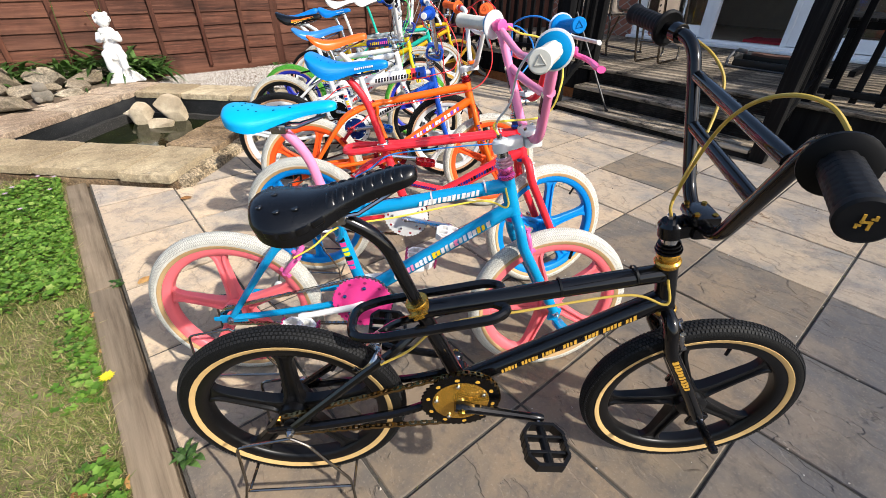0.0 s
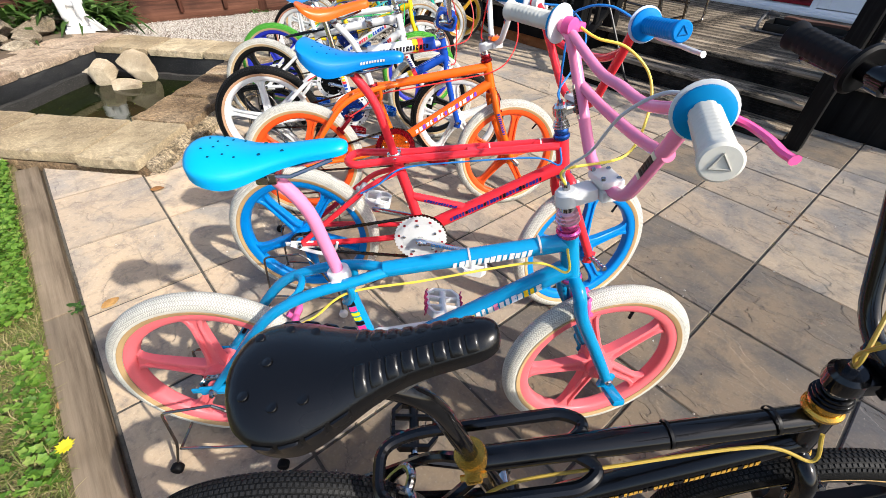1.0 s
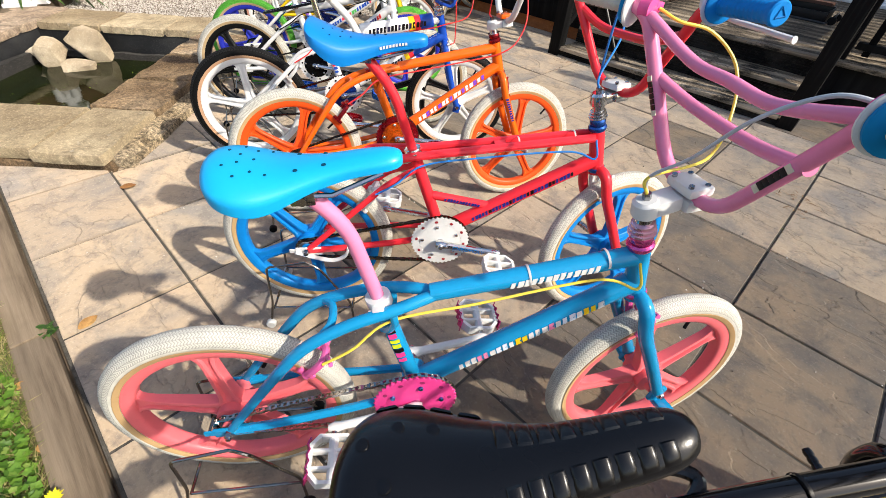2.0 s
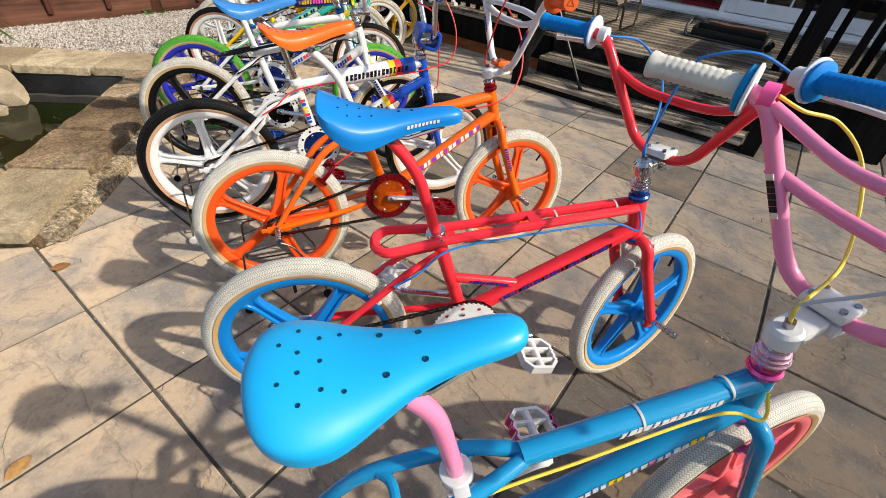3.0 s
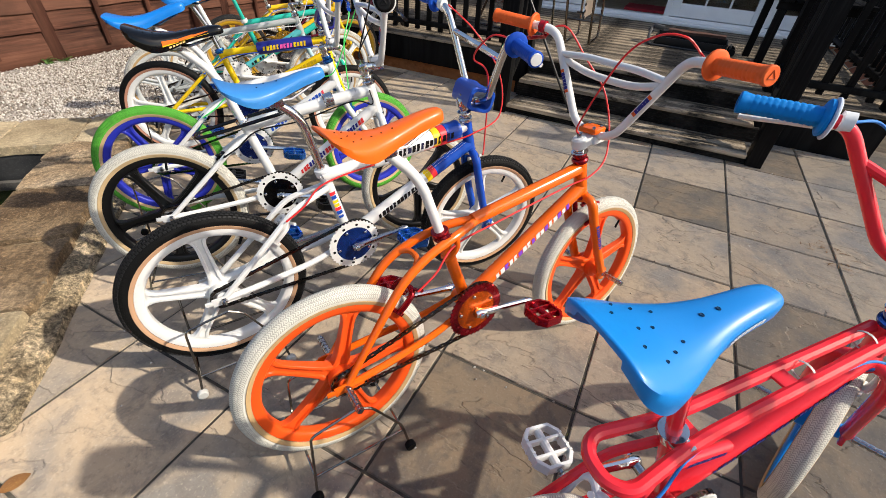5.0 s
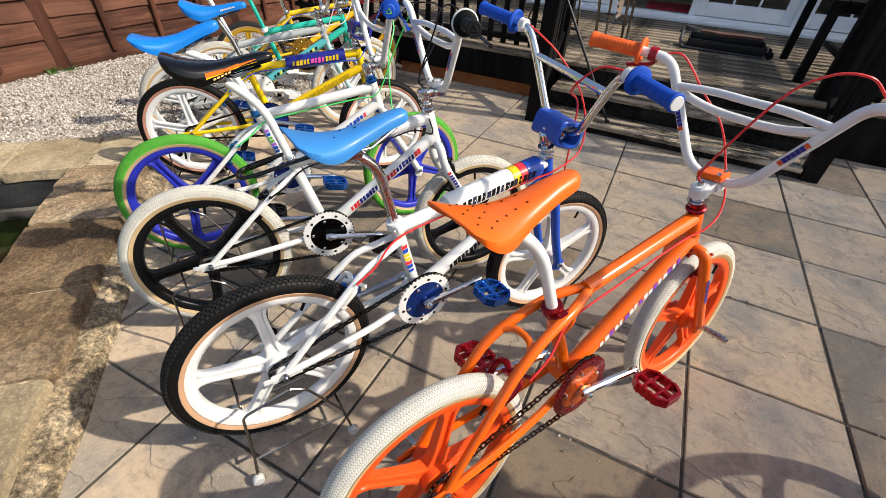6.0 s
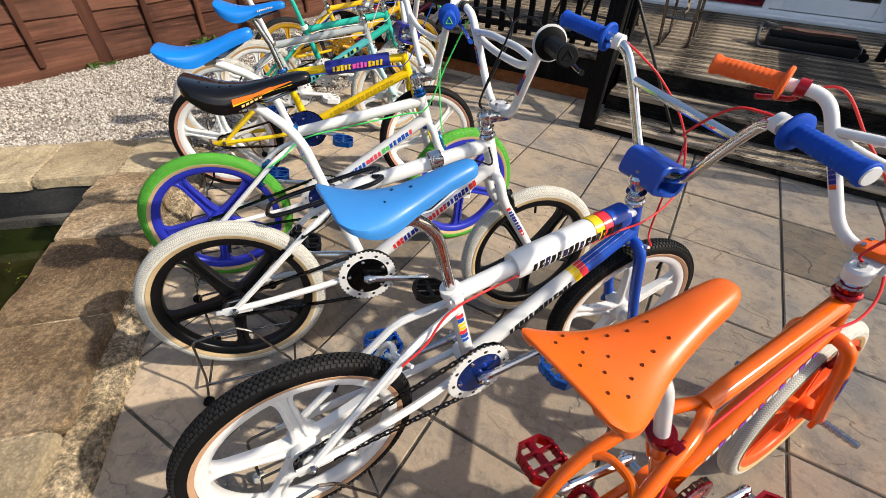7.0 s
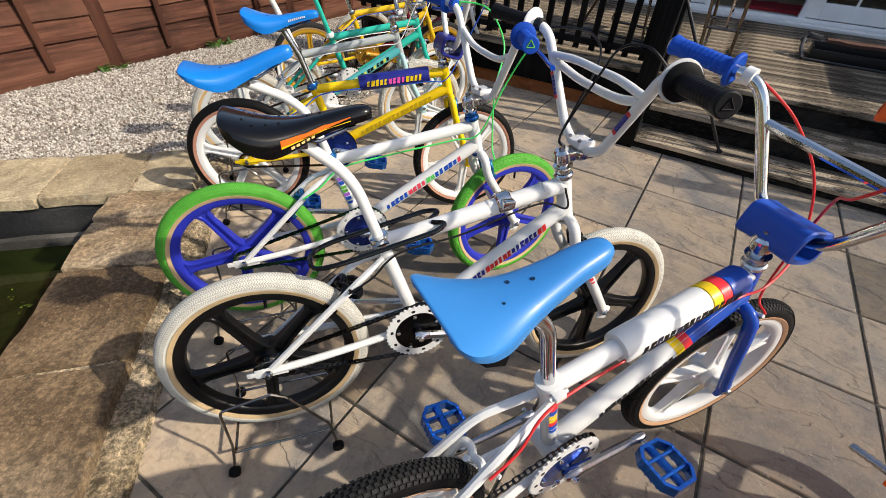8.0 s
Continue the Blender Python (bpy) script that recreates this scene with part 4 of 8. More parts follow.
def bmx(spec):
    """One bicycle from its colours, place and fittings."""
    g = spec.get
    lift = g("lift", 0.025)
    BB = BB_AT + Vector((g("db", 0.0), 0, g("dbz", 0.0)))
    SEAT_TOP = SEAT_TOP_AT + Vector((g("dc", g("db", 0.0)), 0, 0))
    dh = Vector((g("dhx", 0.0), 0, g("dhz", 0.0)))
    HEAD_TOP, HEAD_LOW = HEAD_TOP_AT + dh, HEAD_LOW_AT + dh
    FHUB = FHUB_AT + Vector((g("df", 0.0), 0, 0))
    head = g("heading", 0.0)
    tip = math.degrees(math.atan2(lift, 0.925))
    base = Matrix.Translation((*spec["rear"], lift)) @ rotm(0, 0, head).to_4x4() @ rotm(g("lean", 0.0), 0, 0).to_4x4()
    place = base @ Matrix.Translation((0, 0, R)) @ rotm(0, tip, 0).to_4x4() @ Matrix.Translation((0, 0, -R))
    bike = holder("bmx_bicycle", place, spec["label"], "bicycle", "bicycles in the row")
    S = Matrix.Translation(HEAD_TOP) @ Matrix.Rotation(radians(g("steer", 0.0)), 4, UP) @ Matrix.Translation(-HEAD_TOP)
    fc, kc = spec["frame"], g("fork", spec["frame"])
    fin = "gloss"
    # wheels
    mag_wheel("rear_wheel", (0, 0, R), bike, spec["mag"], spec["tyre"], g("wall", TAN), True, turn=g("rturn", 18), knobs=g("knobs", False))
    mag_wheel("front_wheel", FHUB, bike, spec["mag"], spec["tyre"], g("wall", TAN), False, S, turn=g("fturn", 50), knobs=g("knobs", False))
    # frame
    style = g("style", "single")
    bm = bmesh.new()
    tube(bm, [BB + Vector((0, -0.036, 0)), BB + Vector((0, 0.036, 0))], 0.026, 14)
    seat_low = BB + Vector((0, 0, 0.01))
    tube(bm, [seat_low, SEAT_TOP], 0.0165, 12)
    frame_ob = part("frame", bm, P(fc, fin), bike)
    bm = bmesh.new()
    tube(bm, [HEAD_LOW, HEAD_TOP], 0.0195, 14)
    part("head_tube", bm, P(g("front", fc), fin), frame_ob)
    low_end = HEAD_LOW + UP * 0.022
    bm = bmesh.new()
    tube(bm, [BB, low_end], 0.021, 12)
    part("down_tube", bm, P(g("down", fc), fin), frame_ob)
    if g("front"):
        for f0, f1, c0 in ((0.70, 1.0, spec["front"]), (0.62, 0.66, YELLOW), (0.66, 0.70, RED)):
            bm = bmesh.new()
            tube(bm, [BB.lerp(low_end, f0), BB.lerp(low_end, f1)], 0.0214, 14)
            part("paint_band", bm, P(c0, fin), frame_ob)
    bm = bmesh.new()
    if style == "twin":
        y = 0.024
        loop = [HEAD_TOP - UP * 0.018 + Vector((-0.012, -y * 0.7, 0)), SEAT_TOP + Vector((0.02, -y, 0.002)), (0.19, -y * 1.9, 0.535), (0.165, -y * 0.9, 0.532), (0.165, y * 0.9, 0.532), (0.19, y * 1.9, 0.535), SEAT_TOP + Vector((0.02, y, 0.002)), HEAD_TOP - UP * 0.018 + Vector((-0.012, y * 0.7, 0))]
        tube(bm, fillet(loop, 0.05), 0.0115, 10)
        box(bm, (0.03, 0.05, 0.008), SEAT_TOP + Vector((0.03, 0, -0.006)), bevel=0.002)
        box(bm, (0.03, 0.04, 0.006), (0.53, 0, 0.588), rotm(0, -9, 0), bevel=0.002)
    elif style == "split":
        fork_at = Vector((0.40, 0, 0.563))
        tube(bm, [HEAD_TOP - UP * 0.02, fork_at], [0.019, 0.017], 12)
        for s in (-1, 1):
            tube(bm, fillet([fork_at + Vector((0.02, 0, 0)), (0.34, s * 0.03, 0.555), (0.25, s * 0.04, 0.532), (0.172, s * 0.051, 0.49), (0.12, s * 0.053, 0.42)], 0.05, 7), 0.0112, 12)
        tube(bm, spline([(0.205, -0.046, 0.51), (0.225, -0.02, 0.518), (0.225, 0.02, 0.518), (0.205, 0.046, 0.51)]), 0.0075, 10)
        for s in (-1, 1):
            tube(bm, spline([(0.33, s * 0.031, 0.553), (0.335, s * 0.028, 0.52), (0.325, s * 0.018, 0.49), (0.315, s * 0.004, 0.475)]), 0.0078, 10)
    else:
        tube(bm, [HEAD_TOP - UP * 0.02, SEAT_TOP - Vector((0, 0, 0.012))], g("top_r", 0.018), 14)
    part("top_tube", bm, P(fc, fin), frame_ob)
    if g("brace"):
        bm = bmesh.new()
        tube(bm, [BB.lerp(SEAT_TOP, 0.5), BB.lerp(low_end, 0.36)], 0.0125, 12)
        part("brace_tube", bm, P(fc, fin), frame_ob)
        blocks(frame_ob, "decal", BB.lerp(SEAT_TOP, 0.5).lerp(BB.lerp(low_end, 0.36), 0.25), BB.lerp(SEAT_TOP, 0.5).lerp(BB.lerp(low_end, 0.36), 0.8), 0.0127, (NAVY,), 0.009, count=8, fill=0.8)
    if g("loop"):
        # platform loop round the seat tube, its front ends turned in to the top tube
        rr, x1, yw, x0, zz = spec["loop"]
        bm = bmesh.new()
        slope = (HEAD_TOP.z - SEAT_TOP.z) / (HEAD_TOP.x - SEAT_TOP.x)
        lift_z = lambda x: SEAT_TOP.z + zz + (x - SEAT_TOP.x) * slope
        half_l = [(x1 - 0.03, 0.008), (x1, yw * 0.6), (x1 - 0.03, yw), (x0 + 0.05, yw), (x0, yw * 0.7)]
        line = [(x, y, lift_z(x)) for x, y in half_l]
        line += [(x, -y, z) for x, y, z in line[::-1]]
        tube(bm, fillet(line, 0.03), rr, 10)
        part("platform_loop", bm, P(g("loop_c", fc), fin), frame_ob)
    if g("band"):
        bm = bmesh.new()
        p0, p1 = SEAT_TOP.lerp(HEAD_TOP, spec["band"]), SEAT_TOP.lerp(HEAD_TOP, spec["band"] + 0.08)
        dz = Vector((0, 0, -0.012))
        tube(bm, [p0 + dz, p0.lerp(p1, 0.1) + dz, p0.lerp(p1, 0.9) + dz, p1 + dz], [0.022, 0.026, 0.026, 0.022], 16)
        box(bm, (0.03, 0.02, 0.02), (p0 + p1) / 2 + Vector((0, -0.03, -0.002)), bevel=0.003)
        part("cable_clamp", bm, P(CHROME, "metal"), frame_ob)
    if g("hook"):
        bm = bmesh.new()
        tube(bm, spline([(-0.03, -0.066, R), (0.03, -0.068, R - 0.018), (0.075, -0.068, R - 0.026), (0.11, -0.066, R - 0.01), (0.122, -0.064, R + 0.02)]), 0.008, 8, squash=0.6)
        part("chain_tensioner", bm, P(spec["hook"], "gloss"), frame_ob)
    for s in (-1, 1):
        bm = bmesh.new()
        tube(bm, fillet([BB + Vector((-0.01, s * 0.03, 0)), (0.26, s * 0.042, 0.276), (0.09, s * 0.056, 0.258), (0.005, s * 0.056, R)], 0.05), 0.0095, 8)
        part("chain_stay", bm, P(g("stay", fc), fin), frame_ob)
        bm = bmesh.new()
        if style == "split":
            tube(bm, [(0.128, s * 0.053, 0.432), (0.06, s * 0.055, 0.335), (0.0, s * 0.057, R)], [0.0105, 0.0095, 0.009], 12)
        else:
            tube(bm, fillet([SEAT_TOP + Vector((0.005, s * 0.014, -0.045)), (0.235, s * 0.038, 0.47), (0.0, s * 0.057, R)], 0.03), 0.0088, 8)
        part("seat_stay", bm, P(g("stay", fc), fin), frame_ob)
        bm = bmesh.new()
        box(bm, (0.075, 0.006, 0.026), (0.006, s * 0.059, R), rotm(0, -4, 0), bevel=0.0025)
        box(bm, (0.03, 0.005, 0.014), (-0.035, s * 0.059, R - 0.002), bevel=0.002)
        part("dropout", bm, P(g("drop", fc), fin), frame_ob)
    # fork
    bm = bmesh.new()
    crown = HEAD_LOW - UP * 0.012
    leg = [crown + Vector((0.0, 0.046, 0.004)), crown + Vector((0.012, 0.053, -0.06)), crown.lerp(FHUB, 0.66) + Vector((-0.006, 0.055, 0.0)), FHUB + Vector((0, 0.057, 0))]
    line = leg[::-1] + [Vector((p.x, -p.y, p.z)) for p in leg]
    tube(bm, fillet(line, 0.038, 6), 0.0145, 12)
    for s in (-1, 1):
        box(bm, (0.034, 0.012, 0.044), FHUB + Vector((0.0, s * 0.058, -0.006)), rotm(0, 12, 0), bevel=0.005)
    tube(bm, [crown - UP * 0.008, crown + UP * 0.012], 0.021, 14)
    fork_ob = part("fork", bm, P(kc, fin), bike, m=S)
    if g("fork_marks"):
        f0, f1 = (Vector((p.x, 0, p.z)) for p in (leg[2], leg[1]))
        blocks(fork_ob, "decal", f0.lerp(f1, 0.12), f0.lerp(f1, 0.85), 0.0145 + 0.0002, spec["fork_marks"], 0.012, count=7, slant=0.1, m=S, y0=-0.054)
    # headset
    for nm, p, h, r in (("headset_cup", HEAD_TOP, 0.014, 0.0235), ("headset_cup", HEAD_LOW - UP * 0.013, 0.013, 0.0235), ("headset_nut", HEAD_TOP + UP * 0.015, 0.018, 0.02)):
        bm = bmesh.new()
        tube(bm, [p, p + UP * h * 0.35, p + UP * h * 0.7, p + UP * h], [r * 0.9, r, r, r * 0.85], 18)
        part(nm, bm, P(g("headset", CHROME), "metal" if g("headset", CHROME) in (CHROME, STEEL) else "anod"), bike)
    # stem
    sp = HEAD_TOP + UP * (0.034 + g("stem_up", 0.0))
    if g("stem_up"):
        for k in range(3):
            bm = bmesh.new()
            h = g("stem_up") / 3
            q = HEAD_TOP + UP * (0.033 + h * k)
            r = 0.0235 - 0.002 * k
            tube(bm, [q, q + UP * h * 0.2, q + UP * h * 0.7, q + UP * h * 0.95], [r * 0.85, r, r, r * 0.85], 18)
            part("spacer", bm, P(g("spacer", CHROME), "metal" if g("spacer", CHROME) == CHROME else "anod"), bike, m=S)
    grip_fwd = Vector((math.cos(radians(6)), 0, math.sin(radians(6))))
    clamp = sp + UP * 0.042 + grip_fwd * (0.05 + g("reach", 0.0))
    bm = bmesh.new()
    tube(bm, [sp - UP * 0.01, sp + UP * 0.03], 0.0145, 14)
    part("quill", bm, P(CHROME, "metal"), bike, m=S)
    bm = bmesh.new()
    lathe(bm, [(0.0, -0.0), (0.021, 0.0), (0.022, 0.006), (0.021, 0.024), (0.016, 0.03), (0, 0.03)], 18)
    bm.transform(Matrix.Translation(sp + UP * 0.014) @ UP.to_track_quat("Y", "Z").to_matrix().to_4x4())
    box(bm, (0.058, 0.04, 0.026), sp + UP * 0.03 + grip_fwd * 0.024, rotm(0, -14, 0), bevel=0.006)
    box(bm, (0.042, 0.056, 0.022), clamp - UP * 0.012, rotm(0, -6, 0), bevel=0.005)
    stem = part("stem", bm, P(g("stem", CHROME), "metal" if g("stem", CHROME) == CHROME else "gloss"), bike, m=S)
    bm = bmesh.new()
    box(bm, (0.044, 0.058, 0.016), clamp + UP * 0.013, rotm(0, -6, 0), bevel=0.005)
    part("stem_cap", bm, P(g("cap", g("stem", CHROME)), "gloss"), stem, m=S)
    for sx in (-1, 1):
        for sy in (-1, 1):
            bm = bmesh.new()
            q = clamp + UP * 0.020 + Vector((sx * 0.015, sy * 0.02, 0))
            tube(bm, [q, q + UP * 0.005], 0.0045, 6)
            part("bolt", bm, P(g("bolt", STEEL), "metal"), stem, m=S)
    bm = bmesh.new()
    q = sp + UP * 0.044
    tube(bm, [q, q + UP * 0.012], 0.007, 6)
    part("bolt", bm, P(STEEL, "metal"), stem, m=S)
    # handlebar
    B = S @ Matrix.Translation(clamp) @ (rotm(0, 0, g("bar_turn", 0.0)) @ rotm(g("bar_roll", 0.0), 0, 0) @ rotm(0, g("bar_tilt", -3.0), 0)).to_4x4()
    rise, half, legs = g("rise", 0.225), g("half", 0.35), g("legs", 0.16)
    sweep = g("sweep", 0.07)
    side = [(0, 0.06, 0), (-0.002, legs, rise * 0.72), (-0.004, legs + 0.035, rise - 0.005), (-sweep, half, rise + 0.01)]
    line = [(x, -y, z) for x, y, z in side[::-1]] + side
    bm = bmesh.new()
    tube(bm, fillet(line, 0.05, 6), 0.0113, 12)
    bar = part("handlebar", bm, P(spec["bar"], "metal" if spec["bar"] == CHROME else "gloss"), bike, m=B)
    bm = bmesh.new()
    kind = g("cross", "dip")
    cz, cy = rise * 0.70, legs - 0.006
    hi_z, lo_z = (rise * f for f in g("cross_z", (0.752, 0.70)))
    hi_y = legs - 0.004 + 0.035 * max(0.0, hi_z / rise - 0.72) / 0.28
    if kind == "dip":
        tube(bm, spline([(0, -cy, cz), (0.004, -cy * 0.55, cz - 0.028), (0.006, 0, cz - 0.034), (0.004, cy * 0.55, cz - 0.028), (0, cy, cz)]), 0.0095, 10)
    elif kind == "double":
        tube(bm, spline([(0, -cy, lo_z), (0.012, -cy * 0.5, lo_z - 0.02), (0.014, 0, lo_z - 0.024), (0.012, cy * 0.5, lo_z - 0.02), (0, cy, lo_z)]), 0.0095, 12)
        tube(bm, spline([(-0.003, -hi_y, hi_z), (0.004, -cy * 0.5, cz + 0.018), (0.004, 0, cz + 0.018), (0.004, cy * 0.5, cz + 0.018), (-0.003, hi_y, hi_z)]), 0.0088, 12)
    elif kind == "pair":
        for dz in (-0.055, 0.02):
            tube(bm, [(0, -cy + (0.028 if dz < 0 else 0.0), cz + dz), (0, cy - (0.028 if dz < 0 else 0.0), cz + dz)], 0.0105, 12)
    else:
        tube(bm, [(0, -cy, cz), (0, cy, cz)], 0.0095, 10)
    part("crossbar", bm, P(spec["bar"], "metal" if spec["bar"] == CHROME else "gloss"), bar, m=B)
    if g("bar_label"):
        tone, ink = spec["bar_label"]
        for s in (-1, 1):
            lo, hi = Vector((0, s * 0.06, 0)), Vector((-0.002, s * legs, rise * 0.72))
            axis = (hi - lo).normalized()
            for k in range(7):
                bm = bmesh.new()
                box(bm, (0.0012, 0.011, 0.0085 if ink else 0.006), (0, 0, 0), bevel=0.0003)
                q = lo.lerp(hi, 0.52) + axis * 0.0092 * k
                bm.transform(Matrix.Translation(q + Vector((-0.0112, 0, 0))) @ rotm(-s * math.degrees(math.atan2(legs - 0.06, rise * 0.72)), 0, 0).to_4x4())
                part("decal", bm, P(tone if k % 6 else ink or tone, "plastic"), bar, m=B)
    d = Vector((-sweep + 0.004, half - legs - 0.035, 0.015)).normalized()
    gl = g("grip_len", 0.128)
    for s in (-1, 1):
        dd = Vector((d.x, s * d.y, d.z))
        end = Vector((-sweep, s * half, rise + 0.01)) + dd * 0.004
        turn = dd.to_track_quat("Y", "Z").to_matrix().to_4x4()
        G = B @ Matrix.Translation(end - dd * gl) @ turn
        bm = bmesh.new()
        rows, n_a, k = [], 32, 0
        steps = int((gl - 0.02) / 0.0024)
        for k in range(steps + 1):
            band = k % 4 != 3
            rows.append(ring(bm, [((0.0168 if band and i % 4 < 3 else 0.0156) * math.cos(2 * math.pi * i / n_a), 0.004 + k * 0.0024, (0.0168 if band and i % 4 < 3 else 0.0156) * math.sin(2 * math.pi * i / n_a)) for i in range(n_a)]))
        rows.insert(0, ring(bm, [(0.016 * math.cos(2 * math.pi * i / n_a), 0.0, 0.016 * math.sin(2 * math.pi * i / n_a)) for i in range(n_a)]))
        for r, y in ((0.0172, gl - 0.012), (0.0188, gl - 0.008), (0.0188, gl - 0.002), (0.0165, gl)):
            rows.append(ring(bm, [(r * math.cos(2 * math.pi * i / n_a), y, r * math.sin(2 * math.pi * i / n_a)) for i in range(n_a)]))
        skin(bm, rows)
        grip = part("grip", bm, P(spec["grip"], "rubber"), bar, m=G)
        bm = bmesh.new()
        lathe(bm, [(0.012, -0.001), (0.027, -0.006), (0.0305, -0.003), (0.0305, 0.0015), (0.027, 0.004), (0.016, 0.006)], 28)
        part("flange", bm, P(g("flange", spec["grip"]), "rubber"), bar, m=G)
        if g("donut"):
            bm = bmesh.new()
            lathe(bm, [(0.012, -0.010), (0.032, -0.011), (0.0345, -0.009), (0.0345, -0.0065), (0.030, -0.005), (0.012, -0.006)], 28)
            part("grip_ring", bm, P(spec["donut"], "rubber"), bar, m=G)
        bm = bmesh.new()
        for a in range(0 if g("gripbars") else 3):
            t0, t1 = radians(90 + 120 * a), radians(210 + 120 * a)
            tube(bm, [(0.010 * math.cos(t0), gl + 0.0004, 0.010 * math.sin(t0)), (0.010 * math.cos(t1), gl + 0.0004, 0.010 * math.sin(t1))], 0.0012, 5)
        if g("gripbars"):
            for x, z, w, h in ((0.004, 0.004, 0.003, 0.012), (-0.004, -0.004, 0.003, 0.012), (0.0, 0.0, 0.012, 0.003), (0.0075, -0.0065, 0.003, 0.006), (-0.0075, 0.0065, 0.003, 0.006), (0.0055, -0.005, 0.005, 0.0025), (-0.0055, 0.005, 0.005, 0.0025)):
                box(bm, (w * 0.6, 0.0016, h * 0.6), (x * 0.6, gl + 0.0004, z * 0.6))
        part("grip_mark", bm, P(g("gripend", shade(spec["grip"], 0.6)), "rubber"), bar, m=G)
        if g("plug"):
            bm = bmesh.new()
            lathe(bm, [(0.0, gl + 0.0002), (0.0145, gl + 0.0002), (0.0135, gl + 0.0026), (0.0, gl + 0.003)], 20)
            part("bar_plug", bm, P(spec["plug"], "plastic"), bar, m=G)
        if (s == -1 and g("lever_r", True)) or s == 1:
            lc, reach_l, long_l = g("lever", CHROME), g("lever_out", 1.0), g("lever_len", 1.0)
            bm = bmesh.new()
            lathe(bm, [(0.0125, -0.04), (0.0165, -0.039), (0.0165, -0.022), (0.0125, -0.021)], 14)
            box(bm, (0.032, 0.02, 0.014), (s * 0.022, -0.03, -0.006), bevel=0.004)
            tube(bm, spline([(s * (0.032 + dx * reach_l), -0.032 + dy * long_l, dz) for dx, dy, dz in ((0, 0, -0.012), (0.014, 0.022, -0.018), (0.024, 0.072, -0.022), (0.03, 0.117, -0.026), (0.036, 0.144, -0.028))]), [0.006] + [0.0068] * 23 + [0.0085], 8, squash=0.7)
            part("brake_lever", bm, P(lc, "gloss" if lc not in (CHROME, STEEL) else "metal"), bar, m=G @ rotm(0, s * g("lever_dip", 18), 0).to_4x4())
    # seat and post
    sx, sz = g("seat_x", 0.205), g("seat_z", 0.815)
    saddle(bike, spec["seat"], Vector((sx, 0, sz)), g("seat_pitch", -4.0), style=g("seat_style", "some"), length=g("seat_len", 0.27), marks=g("seat_marks"), flash=g("seat_flash"), width=g("seat_w", 1.0), deep=g("seat_d", 1.0), wing=g("wing", False), round_tail=g("round_tail", False))
    up = (SEAT_TOP - BB).normalized()
    bm = bmesh.new()
    if g("post_kind", "layback") == "layback":
        knee = SEAT_TOP + up * 0.17
        tube(bm, fillet([SEAT_TOP - up * 0.02, knee, (sx - 0.01, 0, sz - 0.046)], 0.075, 8), 0.0125, 12)
    else:
        tube(bm, [SEAT_TOP - up * 0.02, SEAT_TOP + up * 0.12, (sx - 0.005, 0, sz - 0.046)], 0.0115, 12)
    part("seat_post", bm, P(spec["post"], "metal" if spec["post"] in (CHROME, STEEL) else "gloss"), bike)
    bm = bmesh.new()
    lathe(bm, [(0.0165, -0.011), (0.022, -0.011), (0.023, -0.008), (0.023, 0.008), (0.022, 0.011), (0.0135, 0.012)], 20)
    box(bm, (0.02, 0.014, 0.022), (-0.026, 0, 0.0), bevel=0.003)
    tube(bm, [(-0.027, 0, -0.018), (-0.027, 0, 0.018)], 0.0045, 6)
    bm.transform(Matrix.Translation(SEAT_TOP + up * 0.002) @ up.to_track_quat("Y", "Z").to_matrix().to_4x4())
    part("seat_clamp", bm, P(g("clamp", CHROME), "metal" if g("clamp", CHROME) == CHROME else "gloss" if g("clamp") == WHITE else "anod"), bike)
    # drive
    ca = radians(g("crank", -6.0))
    arm = Vector((math.cos(ca), 0, math.sin(ca)))
    cy = -0.052
    rc = 0.083
    bm = bmesh.new()
    n = 84
    outer = [(rc + (0.0028 if k % 2 else -0.002), 2 * math.pi * k / n) for k in range(n)]
    inner = [(rc - 0.022, 2 * math.pi * k / n) for k in range(n)]
    rows = [ring(bm, [(BB.x + r * math.cos(t), cy + y, BB.z + r * math.sin(t)) for r, t in pr]) for pr, y in ((outer, -0.0018), (inner, -0.0025), (inner, 0.0025), (outer, 0.0018))]
    skin(bm, rows, loop=True, caps=False)
    cring = part("chainring", bm, P(spec["ring"], "anod" if spec["ring"] not in (WHITE, CREAM, MAGENTA) else "plastic"), bike)
    bm = bmesh.new()
    r2 = rc - 0.0225
    lathe(bm, [(0.0, -0.004), (r2 * 0.4, -0.0045), (r2, -0.002), (r2, 0.002), (0.0, 0.003)], 40, centre=(BB.x, cy, BB.z))
    part("chainring_disc", bm, P(g("disc", spec["ring"]), "anod" if g("disc", spec["ring"]) not in (WHITE, CREAM, MAGENTA) else "plastic"), cring)
    for k in range(5):
        bm = bmesh.new()
        t = ca + radians(72 * k + 36)
        lathe(bm, [(0.0052, 0.0), (0.0052, -0.004), (0.003, -0.0055), (0, -0.0055)], 8, centre=(BB.x + (rc - 0.03) * math.cos(t), cy - 0.003, BB.z + (rc - 0.03) * math.sin(t)))
        part("chainring_bolt", bm, P(g("ringbolt", CHROME), "metal"), cring)
    for k in range(10):
        bm = bmesh.new()
        t = ca + radians(36 * k)
        for sgn in (-1, 1):
            w = [(rc - 0.013 + 0.0042 * math.cos(a), t + 0.075 * math.sin(a)) for a in (2 * math.pi * i / 10 for i in range(10))]
        rows = [ring(bm, [(BB.x + r * math.cos(q), cy + y, BB.z + r * math.sin(q)) for r, q in w]) for y in (-0.0029, -0.0022)]
        skin(bm, rows)
        part("chainring_slot", bm, P(g("slot", DARK), "plastic"), cring)
